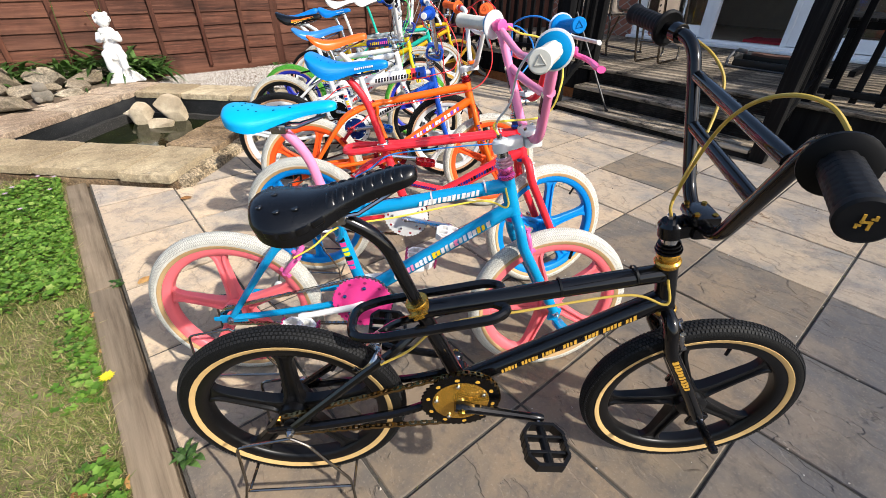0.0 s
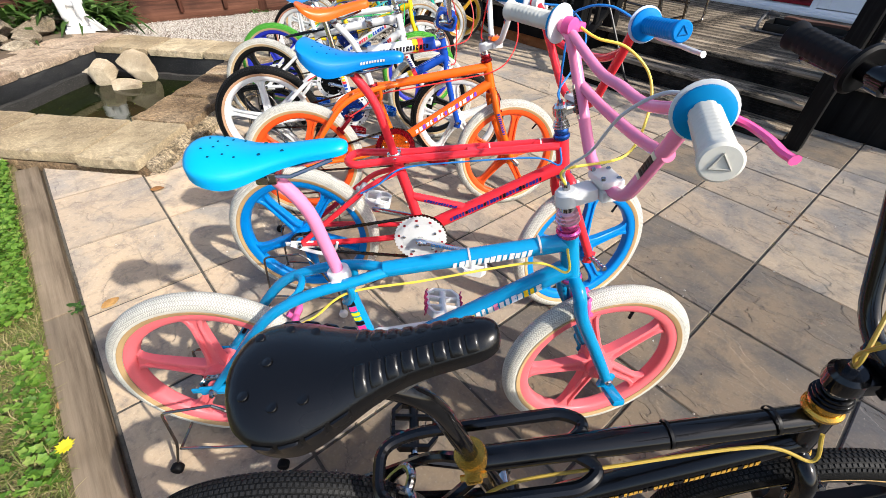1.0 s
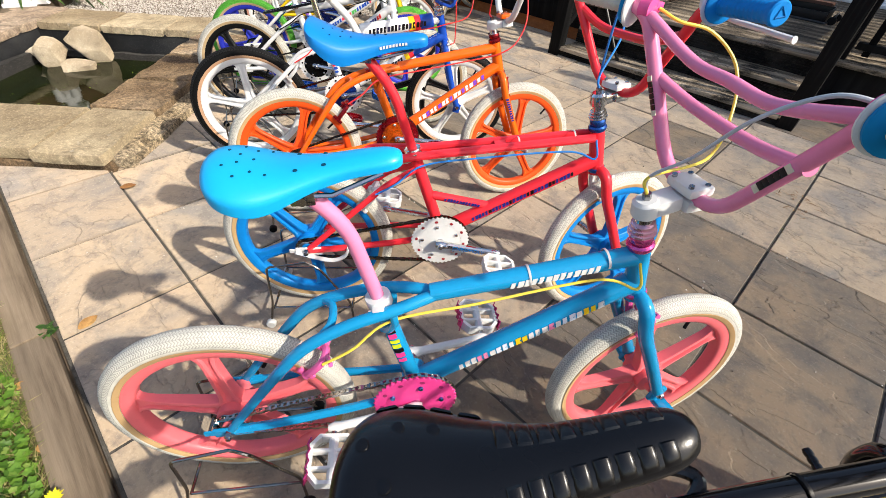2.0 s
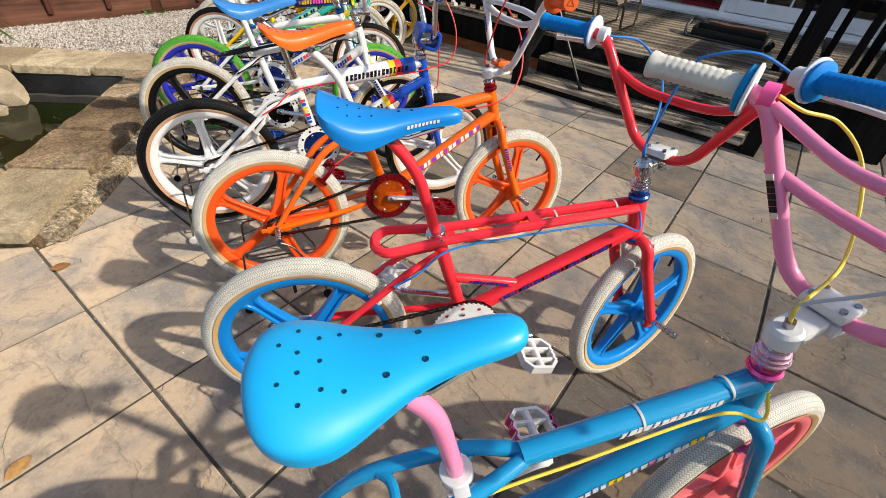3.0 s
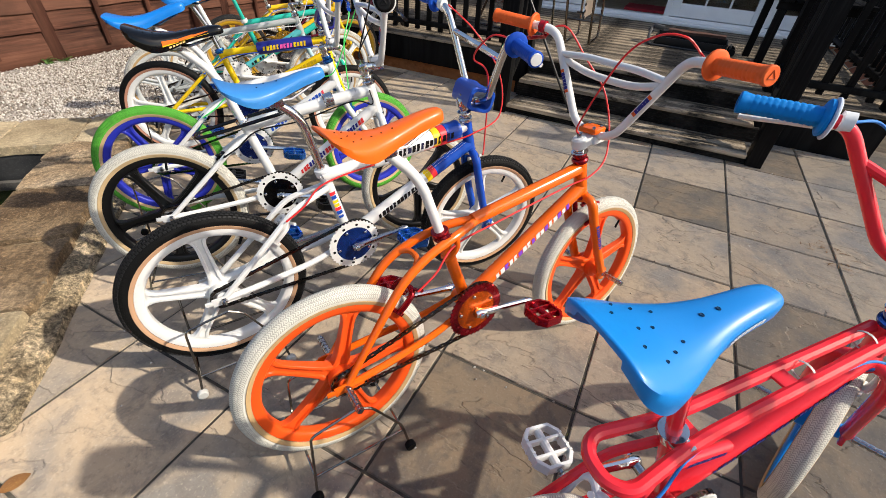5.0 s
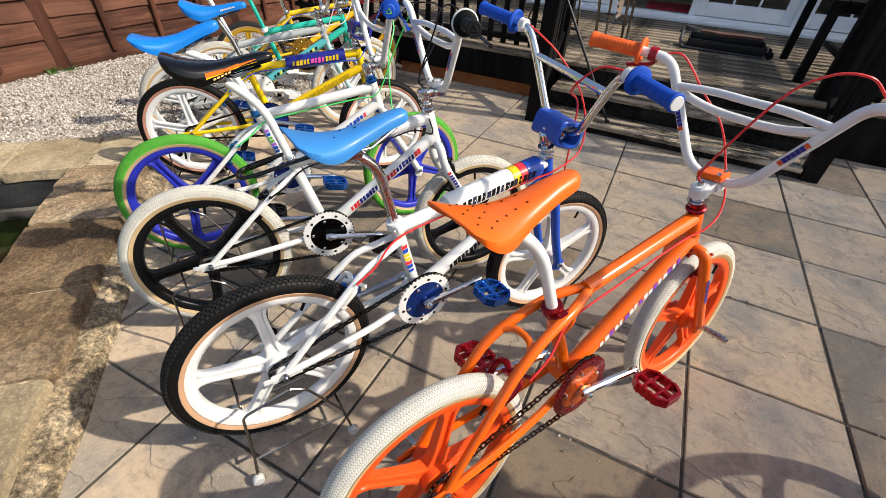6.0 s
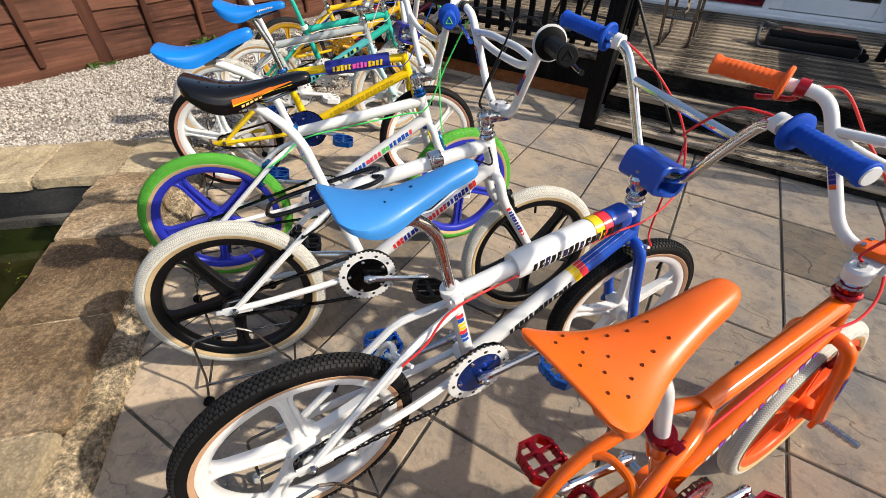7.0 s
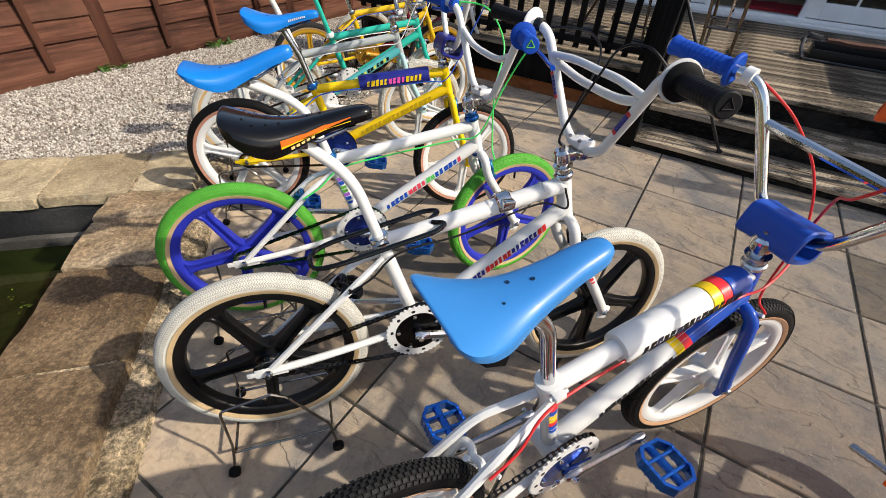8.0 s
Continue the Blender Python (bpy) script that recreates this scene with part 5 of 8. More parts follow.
    bm = bmesh.new()
    chain_links(bm, BB, rc, Vector((0, 0, R)), 0.031, -0.0465)
    part("chain", bm, P(g("chain", (0.10, 0.085, 0.07)), "metal"), bike)
    bm = bmesh.new()
    tube(bm, [BB + Vector((0, -0.075, 0)), BB + Vector((0, 0.075, 0))], 0.011, 12)
    part("crank_axle", bm, P(STEEL, "metal"), bike)
    for s in (-1, 1):
        a = arm * (-s)
        bm = bmesh.new()
        y = s * 0.068
        p0, p1 = BB + Vector((0, y, 0)), BB + a * 0.165 + Vector((0, s * 0.082, 0))
        tube(bm, [p0 - a * 0.014, p0, p0 + (p1 - p0) * 0.15, p0 + (p1 - p0) * 0.88, p1, p1 + a * 0.012], [0.010, 0.0145, 0.0105, 0.0085, 0.0115, 0.008], 10, squash=1.0)
        crank = part("crank_arm", bm, P(spec["crank_c"], "metal" if spec["crank_c"] in (CHROME, STEEL) else "gloss"), bike)
        if s < 0 and g("crank_word"):
            words = bpy.data.curves.new("lettering", "FONT")
            words.body, words.size, words.extrude, words.align_x, words.align_y = spec["crank_word"], 0.017, 0.0003, "CENTER", "CENTER"
            words.materials.append(P((0.0, 0.16, 0.5), "plastic"))
            word = new("lettering", words)
            word.parent = crank
            d2 = (p1 - p0).normalized()
            mid_p = p0.lerp(p1, 0.5) + Vector((0, -0.0102, 0))
            word.matrix_basis = Matrix.Translation(mid_p) @ Matrix((d2, Vector((-d2.z, 0, d2.x)), Vector((0, -1, 0)))).transposed().to_4x4()
        bm = bmesh.new()
        lathe(bm, [(0.009, 0), (0.009, s * 0.006), (0.006, s * 0.01), (0, s * 0.01)], 8, centre=BB + Vector((0, s * 0.077, 0)))
        part("crank_bolt", bm, P(g("bolt", CHROME), "metal"), crank)
        pedal(bike, spec["pedal"], p1 + Vector((0, s * 0.012, 0)), g("cage"), tilt=8.0)
    # brakes
    bc = g("brake", CHROME)
    bf = "metal" if bc in (CHROME, STEEL) else "gloss" if max(bc) > 0.5 else "anod"

    def caliper(origin, out, along, m=None):
        """Side-pull arms round a tyre: out points away from the hub, along is the direction of travel."""
        out, along = Vector(out).normalized(), Vector(along).normalized()
        y = Vector((0, 1, 0))
        bm = bmesh.new()
        o = Vector(origin)
        for s in (-1, 1):
            tube(bm, spline([o + along * 0.012 + out * 0.004 - y * s * 0.004, o + along * 0.014 + out * 0.014 + y * s * 0.018, o + along * 0.012 + out * 0.002 + y * s * 0.035, o + along * 0.006 - out * 0.028 + y * s * 0.035, o - out * 0.052 + y * s * 0.029]), [0.0078] * 24 + [0.009], 10)
            box(bm, (0.038, 0.009, 0.011), o - out * 0.052 + y * s * 0.024, rotm(0, math.degrees(math.atan2(out.x, out.z)), 0), bevel=0.002)
        tube(bm, [o + along * 0.0, o + along * 0.03], 0.006, 8)
        tube(bm, [o + along * 0.014 + out * 0.014 - y * 0.02, o + along * 0.014 + out * 0.03 - y * 0.055], 0.0045, 6)
        return part("brake_caliper", bm, P(bc, bf), bike, m=m)

    st = Vector((SEAT_TOP.x - 0.0, 0, 0.50)) - Vector((0, 0, R))
    st.normalize()
    caliper(Vector((0, 0, R)) + st * 0.264, st, Vector((-st.z, 0, st.x)))
    fo = (crown - FHUB)
    fo.y = 0
    fo.normalize()
    caliper(FHUB + fo * 0.264, fo, Vector((fo.z, 0, -fo.x)), S)
    # cables: bowed from the levers to the stem, the rear brake or the fork
    rear_run = [HEAD_TOP - UP * 0.035 + Vector((-0.08, -0.022, -0.022)), Vector((0.48, -0.024, 0.553)), Vector((0.33, -0.03, 0.527)), Vector((0.26, -0.05, 0.48)), Vector((0.205, -0.055, 0.448))]
    neck = HEAD_TOP - UP * 0.035 + Vector((0.005, -0.035, 0.0))
    bow = g("bow", 0.09)
    lever_z = rise + 0.003
    shapes = {"cab_r": ([(0.012, -0.2, lever_z), (bow, -0.16, lever_z - 0.01), (bow, -0.08, lever_z * 0.6), (0.05, -0.045, 0.03)], "rear"),
              "cab_l": ([(0.012, 0.2, lever_z), (bow, 0.16, lever_z - 0.02), (bow + 0.02, 0.08, lever_z * 0.5), (0.055, 0.02, 0.0)], "fork")}
    for key, paint in (("cab_r", g("cable")), ("cab_l", g("cable2"))):
        if not paint:
            continue
        line, ends = g(key, shapes[key])
        s = -1 if key == "cab_r" else 1
        dd = Vector((d.x, s * d.y, d.z))
        pts = [B @ (Vector((-sweep + 0.022, s * half, rise + 0.004)) - dd * (gl + 0.026))] + [B @ Vector(p) for p in line]
        if ends == "stem":
            pts += [S @ (sp + UP * 0.085), S @ (sp + UP * 0.05)]
        elif ends == "rear":
            pts += [neck] + rear_run
        else:
            pts += [S @ (HEAD_LOW + Vector((0.05, -0.01, 0.02))), S @ (FHUB + fo * 0.275 + Vector((0.02, -0.05, 0.02)))]
        bm = bmesh.new()
        tube(bm, spline(pts, 14), 0.0026, 8)
        part("brake_cable", bm, P(paint, "plastic"), bike)
    if g("run"):
        bm = bmesh.new()
        tube(bm, spline([HEAD_LOW + UP * 0.09 + Vector((-0.01, -0.026, 0)), neck + Vector((-0.015, -0.006, -0.03))] + rear_run, 12), 0.0026, 8)
        part("brake_cable", bm, P(spec["run"], "plastic"), bike)
        for k in (1, 2):
            bm = bmesh.new()
            lathe(bm, [(0.0188, -0.002), (0.0196, -0.002), (0.0196, 0.002), (0.0188, 0.002)], 18, closed=True)
            q = SEAT_TOP.lerp(HEAD_TOP, 0.28 + 0.3 * k) - Vector((0, 0, 0.014))
            bm.transform(Matrix.Translation(q) @ (HEAD_TOP - SEAT_TOP).to_track_quat("Y", "Z").to_matrix().to_4x4())
            part("cable_tie", bm, P(BLACK if fc == BLACK else (0.5, 0.5, 0.5), "plastic"), frame_ob)
    # pegs
    for where, c in g("pegs", ()):
        for s in (-1, 1):
            bm = bmesh.new()
            q = (FHUB if where == "front" else Vector((0, 0, R))) + Vector((0, s * 0.068, 0))
            prof = [(0.006, 0.0)]
            for k in range(5):
                prof += [(0.0095, s * (0.004 + 0.014 * k)), (0.0095, s * (0.013 + 0.014 * k)), (0.0078, s * (0.014 + 0.014 * k)), (0.0078, s * (0.0175 + 0.014 * k))]
            prof += [(0.0, s * 0.075)]
            lathe(bm, prof, 12, centre=q)
            part("foot_peg", bm, P(c, "metal" if c in (CHROME, STEEL) else "gloss"), bike, m=S if where == "front" else None)
    # pads
    if g("pad"):
        a, b2, col, bands = spec["pad"]
        va, vb = SEAT_TOP - Vector((0, 0, 0.012)), HEAD_TOP - UP * 0.02
        cuts = [(0.0, col)] + list(bands) + [(1.0, None)]
        for (t0, c0), (t1, _) in zip(cuts, cuts[1:]):
            bm = bmesh.new()
            f0, f1 = a + (b2 - a) * t0, a + (b2 - a) * t1
            p0, p1 = va.lerp(vb, f0), va.lerp(vb, f1)
            tube(bm, [p0, p0.lerp(p1, 0.04), p0.lerp(p1, 0.96), p1], [0.029, 0.031, 0.031, 0.029], 18)
            part("frame_pad", bm, P(c0, "seat"), frame_ob)
    if g("pad_marks"):
        va, vb = SEAT_TOP - Vector((0, 0, 0.012)), HEAD_TOP - UP * 0.02
        a, b2 = spec["pad"][:2]
        blocks(frame_ob, "decal", va.lerp(vb, a + (b2 - a) * 0.1), va.lerp(vb, a + (b2 - a) * 0.9), 0.0312, spec["pad_marks"], 0.022, count=g("pad_count", 9), slant=0.2, fill=0.7)
    if g("stem_pad"):
        bm = bmesh.new()
        hx, hz, cr, th = 0.046, 0.036, 0.022, 0.009
        rows = []
        for k, y in enumerate((-0.058, -0.055, -0.03, 0.0, 0.03, 0.055, 0.058)):
            puff = 0.003 * noise.noise((y * 60, 0, 0)) - (0.003 if k in (0, 6) else 0)
            outer = []
            for i in range(24):
                t = 2 * math.pi * i / 24
                outer.append(Vector((math.copysign(abs(math.cos(t)) ** 0.5, math.cos(t)) * (hx + puff), y, math.copysign(abs(math.sin(t)) ** 0.5, math.sin(t)) * (hz + puff))))
            rows.append((outer, [Vector((p.x * (hx - th) / hx, p.y, p.z * (hz - th) / hz)) for p in outer]))
        loops = [ring(bm, o) for o, _ in rows] + [ring(bm, i2) for _, i2 in rows[::-1]]
        skin(bm, loops, loop=True, caps=False)
        part("stem_pad", bm, P(spec["stem_pad"], "seat"), bike, m=S @ Matrix.Translation(clamp + Vector((-0.012, 0, 0.0))) @ rotm(0, 14, 0).to_4x4())
    # plain bars where lettering stands
    dn0, dn1 = BB.lerp(HEAD_LOW + UP * 0.022, 0.22), BB.lerp(HEAD_LOW + UP * 0.022, 0.86)
    if g("down_marks"):
        if g("front"):
            dn1 = BB.lerp(HEAD_LOW + UP * 0.022, 0.6)
        blocks(frame_ob, "decal", dn0, dn1, 0.0212, spec["down_marks"], g("down_h", 0.017), count=g("down_count", 11))
    if g("top_marks"):
        tp0, tp1 = SEAT_TOP.lerp(HEAD_TOP, 0.5), SEAT_TOP.lerp(HEAD_TOP, 0.85)
        blocks(frame_ob, "decal", tp0 - Vector((0, 0, 0.015)), tp1 - Vector((0, 0, 0.018)), 0.0185 if style != "twin" else 0.03, spec["top_marks"], 0.014, count=9)
    if g("post_marks"):
        blocks(frame_ob, "decal", BB.lerp(SEAT_TOP, 0.35), BB.lerp(SEAT_TOP, 0.75), 0.0168, spec["post_marks"], 0.018, count=5, slant=0)
    if g("fork_tabs"):
        for sd in (-1, 1):
            bm = bmesh.new()
            box(bm, (0.03, 0.06, 0.016), FHUB + Vector((0.012, sd * 0.085, -0.03)), rotm(sd * 10, 0, 0), bevel=0.004)
            part("foot_tab", bm, P(kc, fin), bike, m=S)
    # stand
    if g("stand", True):
        SB = Matrix.Translation((*spec["rear"], 0)) @ rotm(0, 0, head).to_4x4()
        stand = holder("bike_stand", SB, "thin bent steel rod stand under a rear wheel", "bike stand", "stands under the rear wheels")
        zz = R + lift
        for s in (-1, 1):
            bm = bmesh.new()
            tube(bm, fillet([(0.0, s * 0.083, zz - 0.012), (-0.115, s * 0.088, zz - 0.03), (-0.125, s * 0.09, 0.085), (-0.135, s * 0.115, 0.018)], 0.015, 3), 0.0035, 7)
            part("rod", bm, P((0.3, 0.28, 0.25), "metal"), stand)
            bm = bmesh.new()
            tube(bm, fillet([(0.0, s * 0.083, zz - 0.012), (0.035, s * 0.088, zz - 0.03), (0.115, s * 0.09, 0.085), (0.125, s * 0.115, 0.018)], 0.015, 3), 0.0035, 7)
            part("rod", bm, P((0.3, 0.28, 0.25), "metal"), stand)
            bm = bmesh.new()
            tube(bm, [(-0.125, s * 0.09, 0.06), (0.118, s * 0.09, 0.06)], 0.0035, 7)
            part("side_rod", bm, P((0.3, 0.28, 0.25), "metal"), stand)
            for x in (-0.136, 0.126):
                bm = bmesh.new()
                lathe(bm, [(0, -0.009), (0.013, -0.009), (0.015, -0.006), (0.015, 0.006), (0.013, 0.009), (0, 0.009)], 14, centre=(x, s * 0.118, 0.015))
                part("rubber_foot", bm, P(g("feet", BLACK), "rubber"), stand)
        for x in (-0.126, 0.118):
            bm = bmesh.new()
            tube(bm, [(x, -0.09, 0.055), (x, 0.09, 0.055)], 0.0035, 7)
            part("cross_rod", bm, P((0.3, 0.28, 0.25), "metal"), stand)
    return bike, frame_ob, S, B, place


BIKES = [
    dict(label="black freestyle bicycle with gold trim, black moulded wheels and tan-wall tyres", rear=(-0.158, 0.805), heading=8.5, steer=-5.2, lift=0.010, lean=2.1, df=-0.006, dhx=-0.036, seat_pitch=-12.9, db=-0.003, dc=-0.009, dhz=0.009, frame=BLACK, mag=BLACK, tyre=(0.006, 0.006, 0.006), wall=(0.55, 0.36, 0.15), bar=BLACK, grip=DARK, flange=BLACK, seat=BLACK, seat_style="ribbed", round_tail=True, post=BLACK, clamp=GOLD, ring=BLACK, disc=GOLD, crank_c=BLACK, pedal=BLACK, brake=STEEL, lever=BLACK, headset=GOLD, stem=BLACK, bolt=GOLD, chain=(0.3, 0.2, 0.08), cable=(0.42, 0.29, 0.05), cable2=(0.42, 0.29, 0.05), style="single", loop=(0.0095, 0.45, 0.052, 0.15, -0.018), cross="pair", pegs=(("front", BLACK),), down_marks=(GOLD, GOLD, GOLD, BLACK), down_h=0.011, down_count=26, post_kind="layback", gripend=GOLD, gripbars=True, fork_marks=(GOLD,), bar_tilt=-7.4, bar_roll=3.1, bar_turn=-4.9, rise=0.246, stem_up=0.020, spacer=BLACK, knobs="fine", bow=0.03, crank=-9, slot=GOLD, seat_z=0.801, seat_x=0.147, dbz=0.013, reach=-0.003, half=0.359, sweep=0.068, seat_len=0.268, cab_r=([(0.015, -0.2, 0.244), (0.005, -0.17, 0.263), (-0.019, -0.14, 0.265), (-0.039, -0.1, 0.238), (-0.05, -0.06, 0.176)], "stem"), cab_l=([(0.025, 0.18, 0.219), (0.041, 0.15, 0.186), (0.03, 0.12, 0.15), (0.005, 0.08, 0.108)], "stem"), run=(0.42, 0.29, 0.05), grip_len=0.105, rturn=17, fturn=43.4),
    dict(label="sky-blue bicycle with pink bars, pink moulded wheels and white tyres", rear=(-0.459, 1.115), heading=7.3, steer=7.1, lift=0.004, lean=-1.7, df=0.003, dhx=-0.014, dhz=0.021, db=0.004, dc=0.022, rise=0.231, stem_up=0.025, reach=0.026, spacer=(0.8, 0.45, 0.55), seat_pitch=-2.6, frame=SKYB, mag=PINK, tyre=CREAM, bar=BPINK, grip=CREAM, flange=(0.0, 0.22, 0.5), donut=WHITE, seat=CYAN, post=BPINK, clamp=WHITE, ring=MAGENTA, disc=MAGENTA, crank_c=WHITE, pedal=WHITE, cage=MAGENTA, brake=(0.75, 0.12, 0.35), lever=(0.82, 0.1, 0.32), headset=(0.75, 0.1, 0.35), stem=WHITE, cable=(0.5, 0.52, 0.56), cable2=YCABLE, cross="double", chain=(0.55, 0.52, 0.48), crank=188, bar_label=(BLACK, (0.7, 0.65, 0.5)), cross_z=(0.93, 0.6), lever_dip=2, lever_out=1.4, lever_len=0.52, fork_tabs=True, bow=0.045, seat_style="many", round_tail=True, seat_len=0.256, seat_w=1.0, seat_d=0.8, down_marks=(WHITE, WHITE, BPINK, WHITE, (0.75, 0.8, 0.9), WHITE, YELLOW), down_count=15, top_marks=(WHITE,), post_marks=(MAGENTA, BLACK, (0.6, 0.7, 0.02)), ringbolt=(0.1, 0.3, 0.6), slot=shade(MAGENTA, 0.4), style="split", feet=BLACK, bar_turn=-0.7, bar_roll=3.4, bar_tilt=-10.8, seat_x=0.224, seat_z=0.825, dbz=-0.013, half=0.329, sweep=0.078, cab_r=([(0.005, -0.19, 0.226), (-0.019, -0.15, 0.227), (-0.045, -0.1, 0.183), (-0.055, -0.04, 0.1)], "stem"), cab_l=([(0.041, 0.17, 0.203), (0.09, 0.15, 0.183), (0.125, 0.12, 0.135), (0.11, 0.08, 0.08), (0.05, 0.035, 0.03)], "stem"), run=YCABLE, rturn=23, fturn=37),
    dict(label="red twin-top-tube bicycle with blue moulded wheels, white tyres and blue seat", rear=(-0.430, 1.645), heading=3.1, steer=19.9, lift=0.015, lean=-2.3, df=0.011, dhx=0.004, dhz=0.005, db=0.019, dc=0.016, rise=0.227, stem_up=0.021, reach=0.001, seat_pitch=2.4, frame=RED, mag=BLUE, tyre=CREAM, bar=RED, grip=BLUE, donut=(0.55, 0.62, 0.72), seat=BLUE, post=RED, clamp=CHROME, ring=WHITE, disc=WHITE, crank_c=CHROME, pedal=WHITE, brake=(0.7, 0.7, 0.7), lever=WHITE, headset=(0.02, 0.1, 0.4), stem=CHROME, cap=WHITE, cable=(0.02, 0.2, 0.6), cable2=(0.02, 0.2, 0.6), style="twin", brace=True, pegs=(("front", STEEL),), down_marks=(NAVY, NAVY, NAVY, BLACK), down_h=0.012, down_count=20, seat_marks=WHITE, hook=WHITE, crank_word="CHROMOLY", drop=WHITE, chain=(0.16, 0.13, 0.1), slot=(0.3, 0.02, 0.03), feet=(0.6, 0.6, 0.58), bar_turn=2.7, bar_roll=2.8, bar_tilt=-11.4, seat_x=0.198, seat_z=0.831, dbz=-0.015, half=0.348, sweep=0.045, seat_len=0.263, cab_r=([(0.008, -0.18, 0.222), (-0.03, -0.14, 0.252), (-0.06, -0.09, 0.25), (-0.07, -0.05, 0.215)], "stem"), cab_l=([(0.02, 0.19, 0.215), (0.07, 0.16, 0.2), (0.09, 0.11, 0.15), (0.05, 0.06, 0.1)], "stem"), run=(0.02, 0.2, 0.6), rturn=60, fturn=17),
    dict(label="orange bicycle with white bars, orange moulded wheels and white tyres", rear=(-0.593, 2.134), heading=14.5, steer=0.2, lift=0.012, lean=-6.9, df=-0.016, dhx=-0.003, dhz=0.014, db=0.015, dc=0.016, rise=0.234, seat_pitch=-4.8, half=0.382, cross="double", wing=True, seat_style="tiny", frame=ORANGE, mag=(0.78, 0.085, 0.012), tyre=CREAM, bar=WHITE, grip=(0.8, 0.13, 0.03), seat=ORANGE, post=WHITE, clamp=DKRED, ring=DKRED, disc=ORANGE, crank_c=CHROME, pedal=(0.4, 0.005, 0.015), brake=DKRED, lever=DKRED, headset=DKRED, stem=WHITE, cap=ORANGE, cable=(0.65, 0.03, 0.03), cable2=(0.65, 0.03, 0.03), style="split", pegs=(("front", STEEL), ("rear", STEEL)), down_marks=(WHITE, (0.2, 0.05, 0.5)), down_count=12, chain=(0.16, 0.13, 0.1), slot=shade(DKRED, 0.4), fork_marks=(NAVY,), bar_label=(NAVY, (0.7, 0.1, 0.02)), seat_w=1.03, seat_d=1.1, lever_len=0.45, lever_r=False, bar_roll=5.0, bar_turn=1.2, bar_tilt=0.6, seat_x=0.176, seat_z=0.834, dbz=0.003, stem_up=-0.002, reach=-0.000, sweep=0.070, seat_len=0.261, cab_r=([(0.03, -0.2, 0.24), (0.0, -0.17, 0.27), (-0.03, -0.12, 0.265), (-0.06, -0.07, 0.21)], "stem"), cab_l=([(0.03, 0.19, 0.235), (0.07, 0.13, 0.16), (0.1, 0.07, 0.09), (0.1, 0.02, 0.0), (0.05, -0.03, -0.07)], "rear"), rturn=2, fturn=12),
    dict(label="white and blue bicycle with white moulded wheels and black tan-wall tyres", plug=WHITE, rear=(-0.892, 2.521), heading=14.5, steer=-8.5, lift=0.029, lean=-2.6, df=0.026, dhx=0.063, dhz=0.008, db=0.032, dc=0.053, rise=0.228, seat_pitch=-6.6, half=0.345, frame=WHITE, fork=ROYAL, mag=WHITE, tyre=(0.006, 0.006, 0.006), wall=(0.5, 0.3, 0.18), bar=CHROME, grip=ROYAL, seat=(0.03, 0.2, 0.52), post=CHROME, clamp=WHITE, ring=WHITE, disc=(0.01, 0.05, 0.3), crank_c=STEEL, pedal=(0.01, 0.12, 0.5), brake=WHITE, lever=WHITE, headset=WHITE, stem=CHROME, cable=(0.65, 0.03, 0.03), cable2=(0.65, 0.03, 0.03), cross="straight", pad=(0.3, 0.93, WHITE, ((0.66, YELLOW), (0.74, RED), (0.82, ROYAL))), stem_pad=ROYAL, front=ROYAL, wing=True, seat_len=0.258, seat_style="few", pad_marks=(BLACK, (0.02, 0.02, 0.06)), pad_count=11, knobs=True, crank=10, down_marks=(BLACK,), down_count=9, post_marks=(ROYAL, RED, YELLOW), chain=(0.09, 0.085, 0.08), slot=BLACK, lever_len=0.45, feet=(0.55, 0.55, 0.52), bar_roll=4.7, bar_turn=3.9, bar_tilt=-11.1, seat_x=0.243, seat_z=0.811, legs=0.14, dbz=0.003, stem_up=0.003, reach=0.001, sweep=0.046, cab_r=([(-0.005, -0.16, 0.226), (-0.029, -0.12, 0.22), (-0.05, -0.07, 0.153), (0.03, -0.02, 0.06)], "fork"), cab_l=([(0.033, 0.16, 0.194), (0.066, 0.12, 0.149), (0.11, 0.07, 0.062), (0.12, 0.03, -0.026), (0.079, -0.01, -0.1)], "rear"), rturn=24, fturn=26),
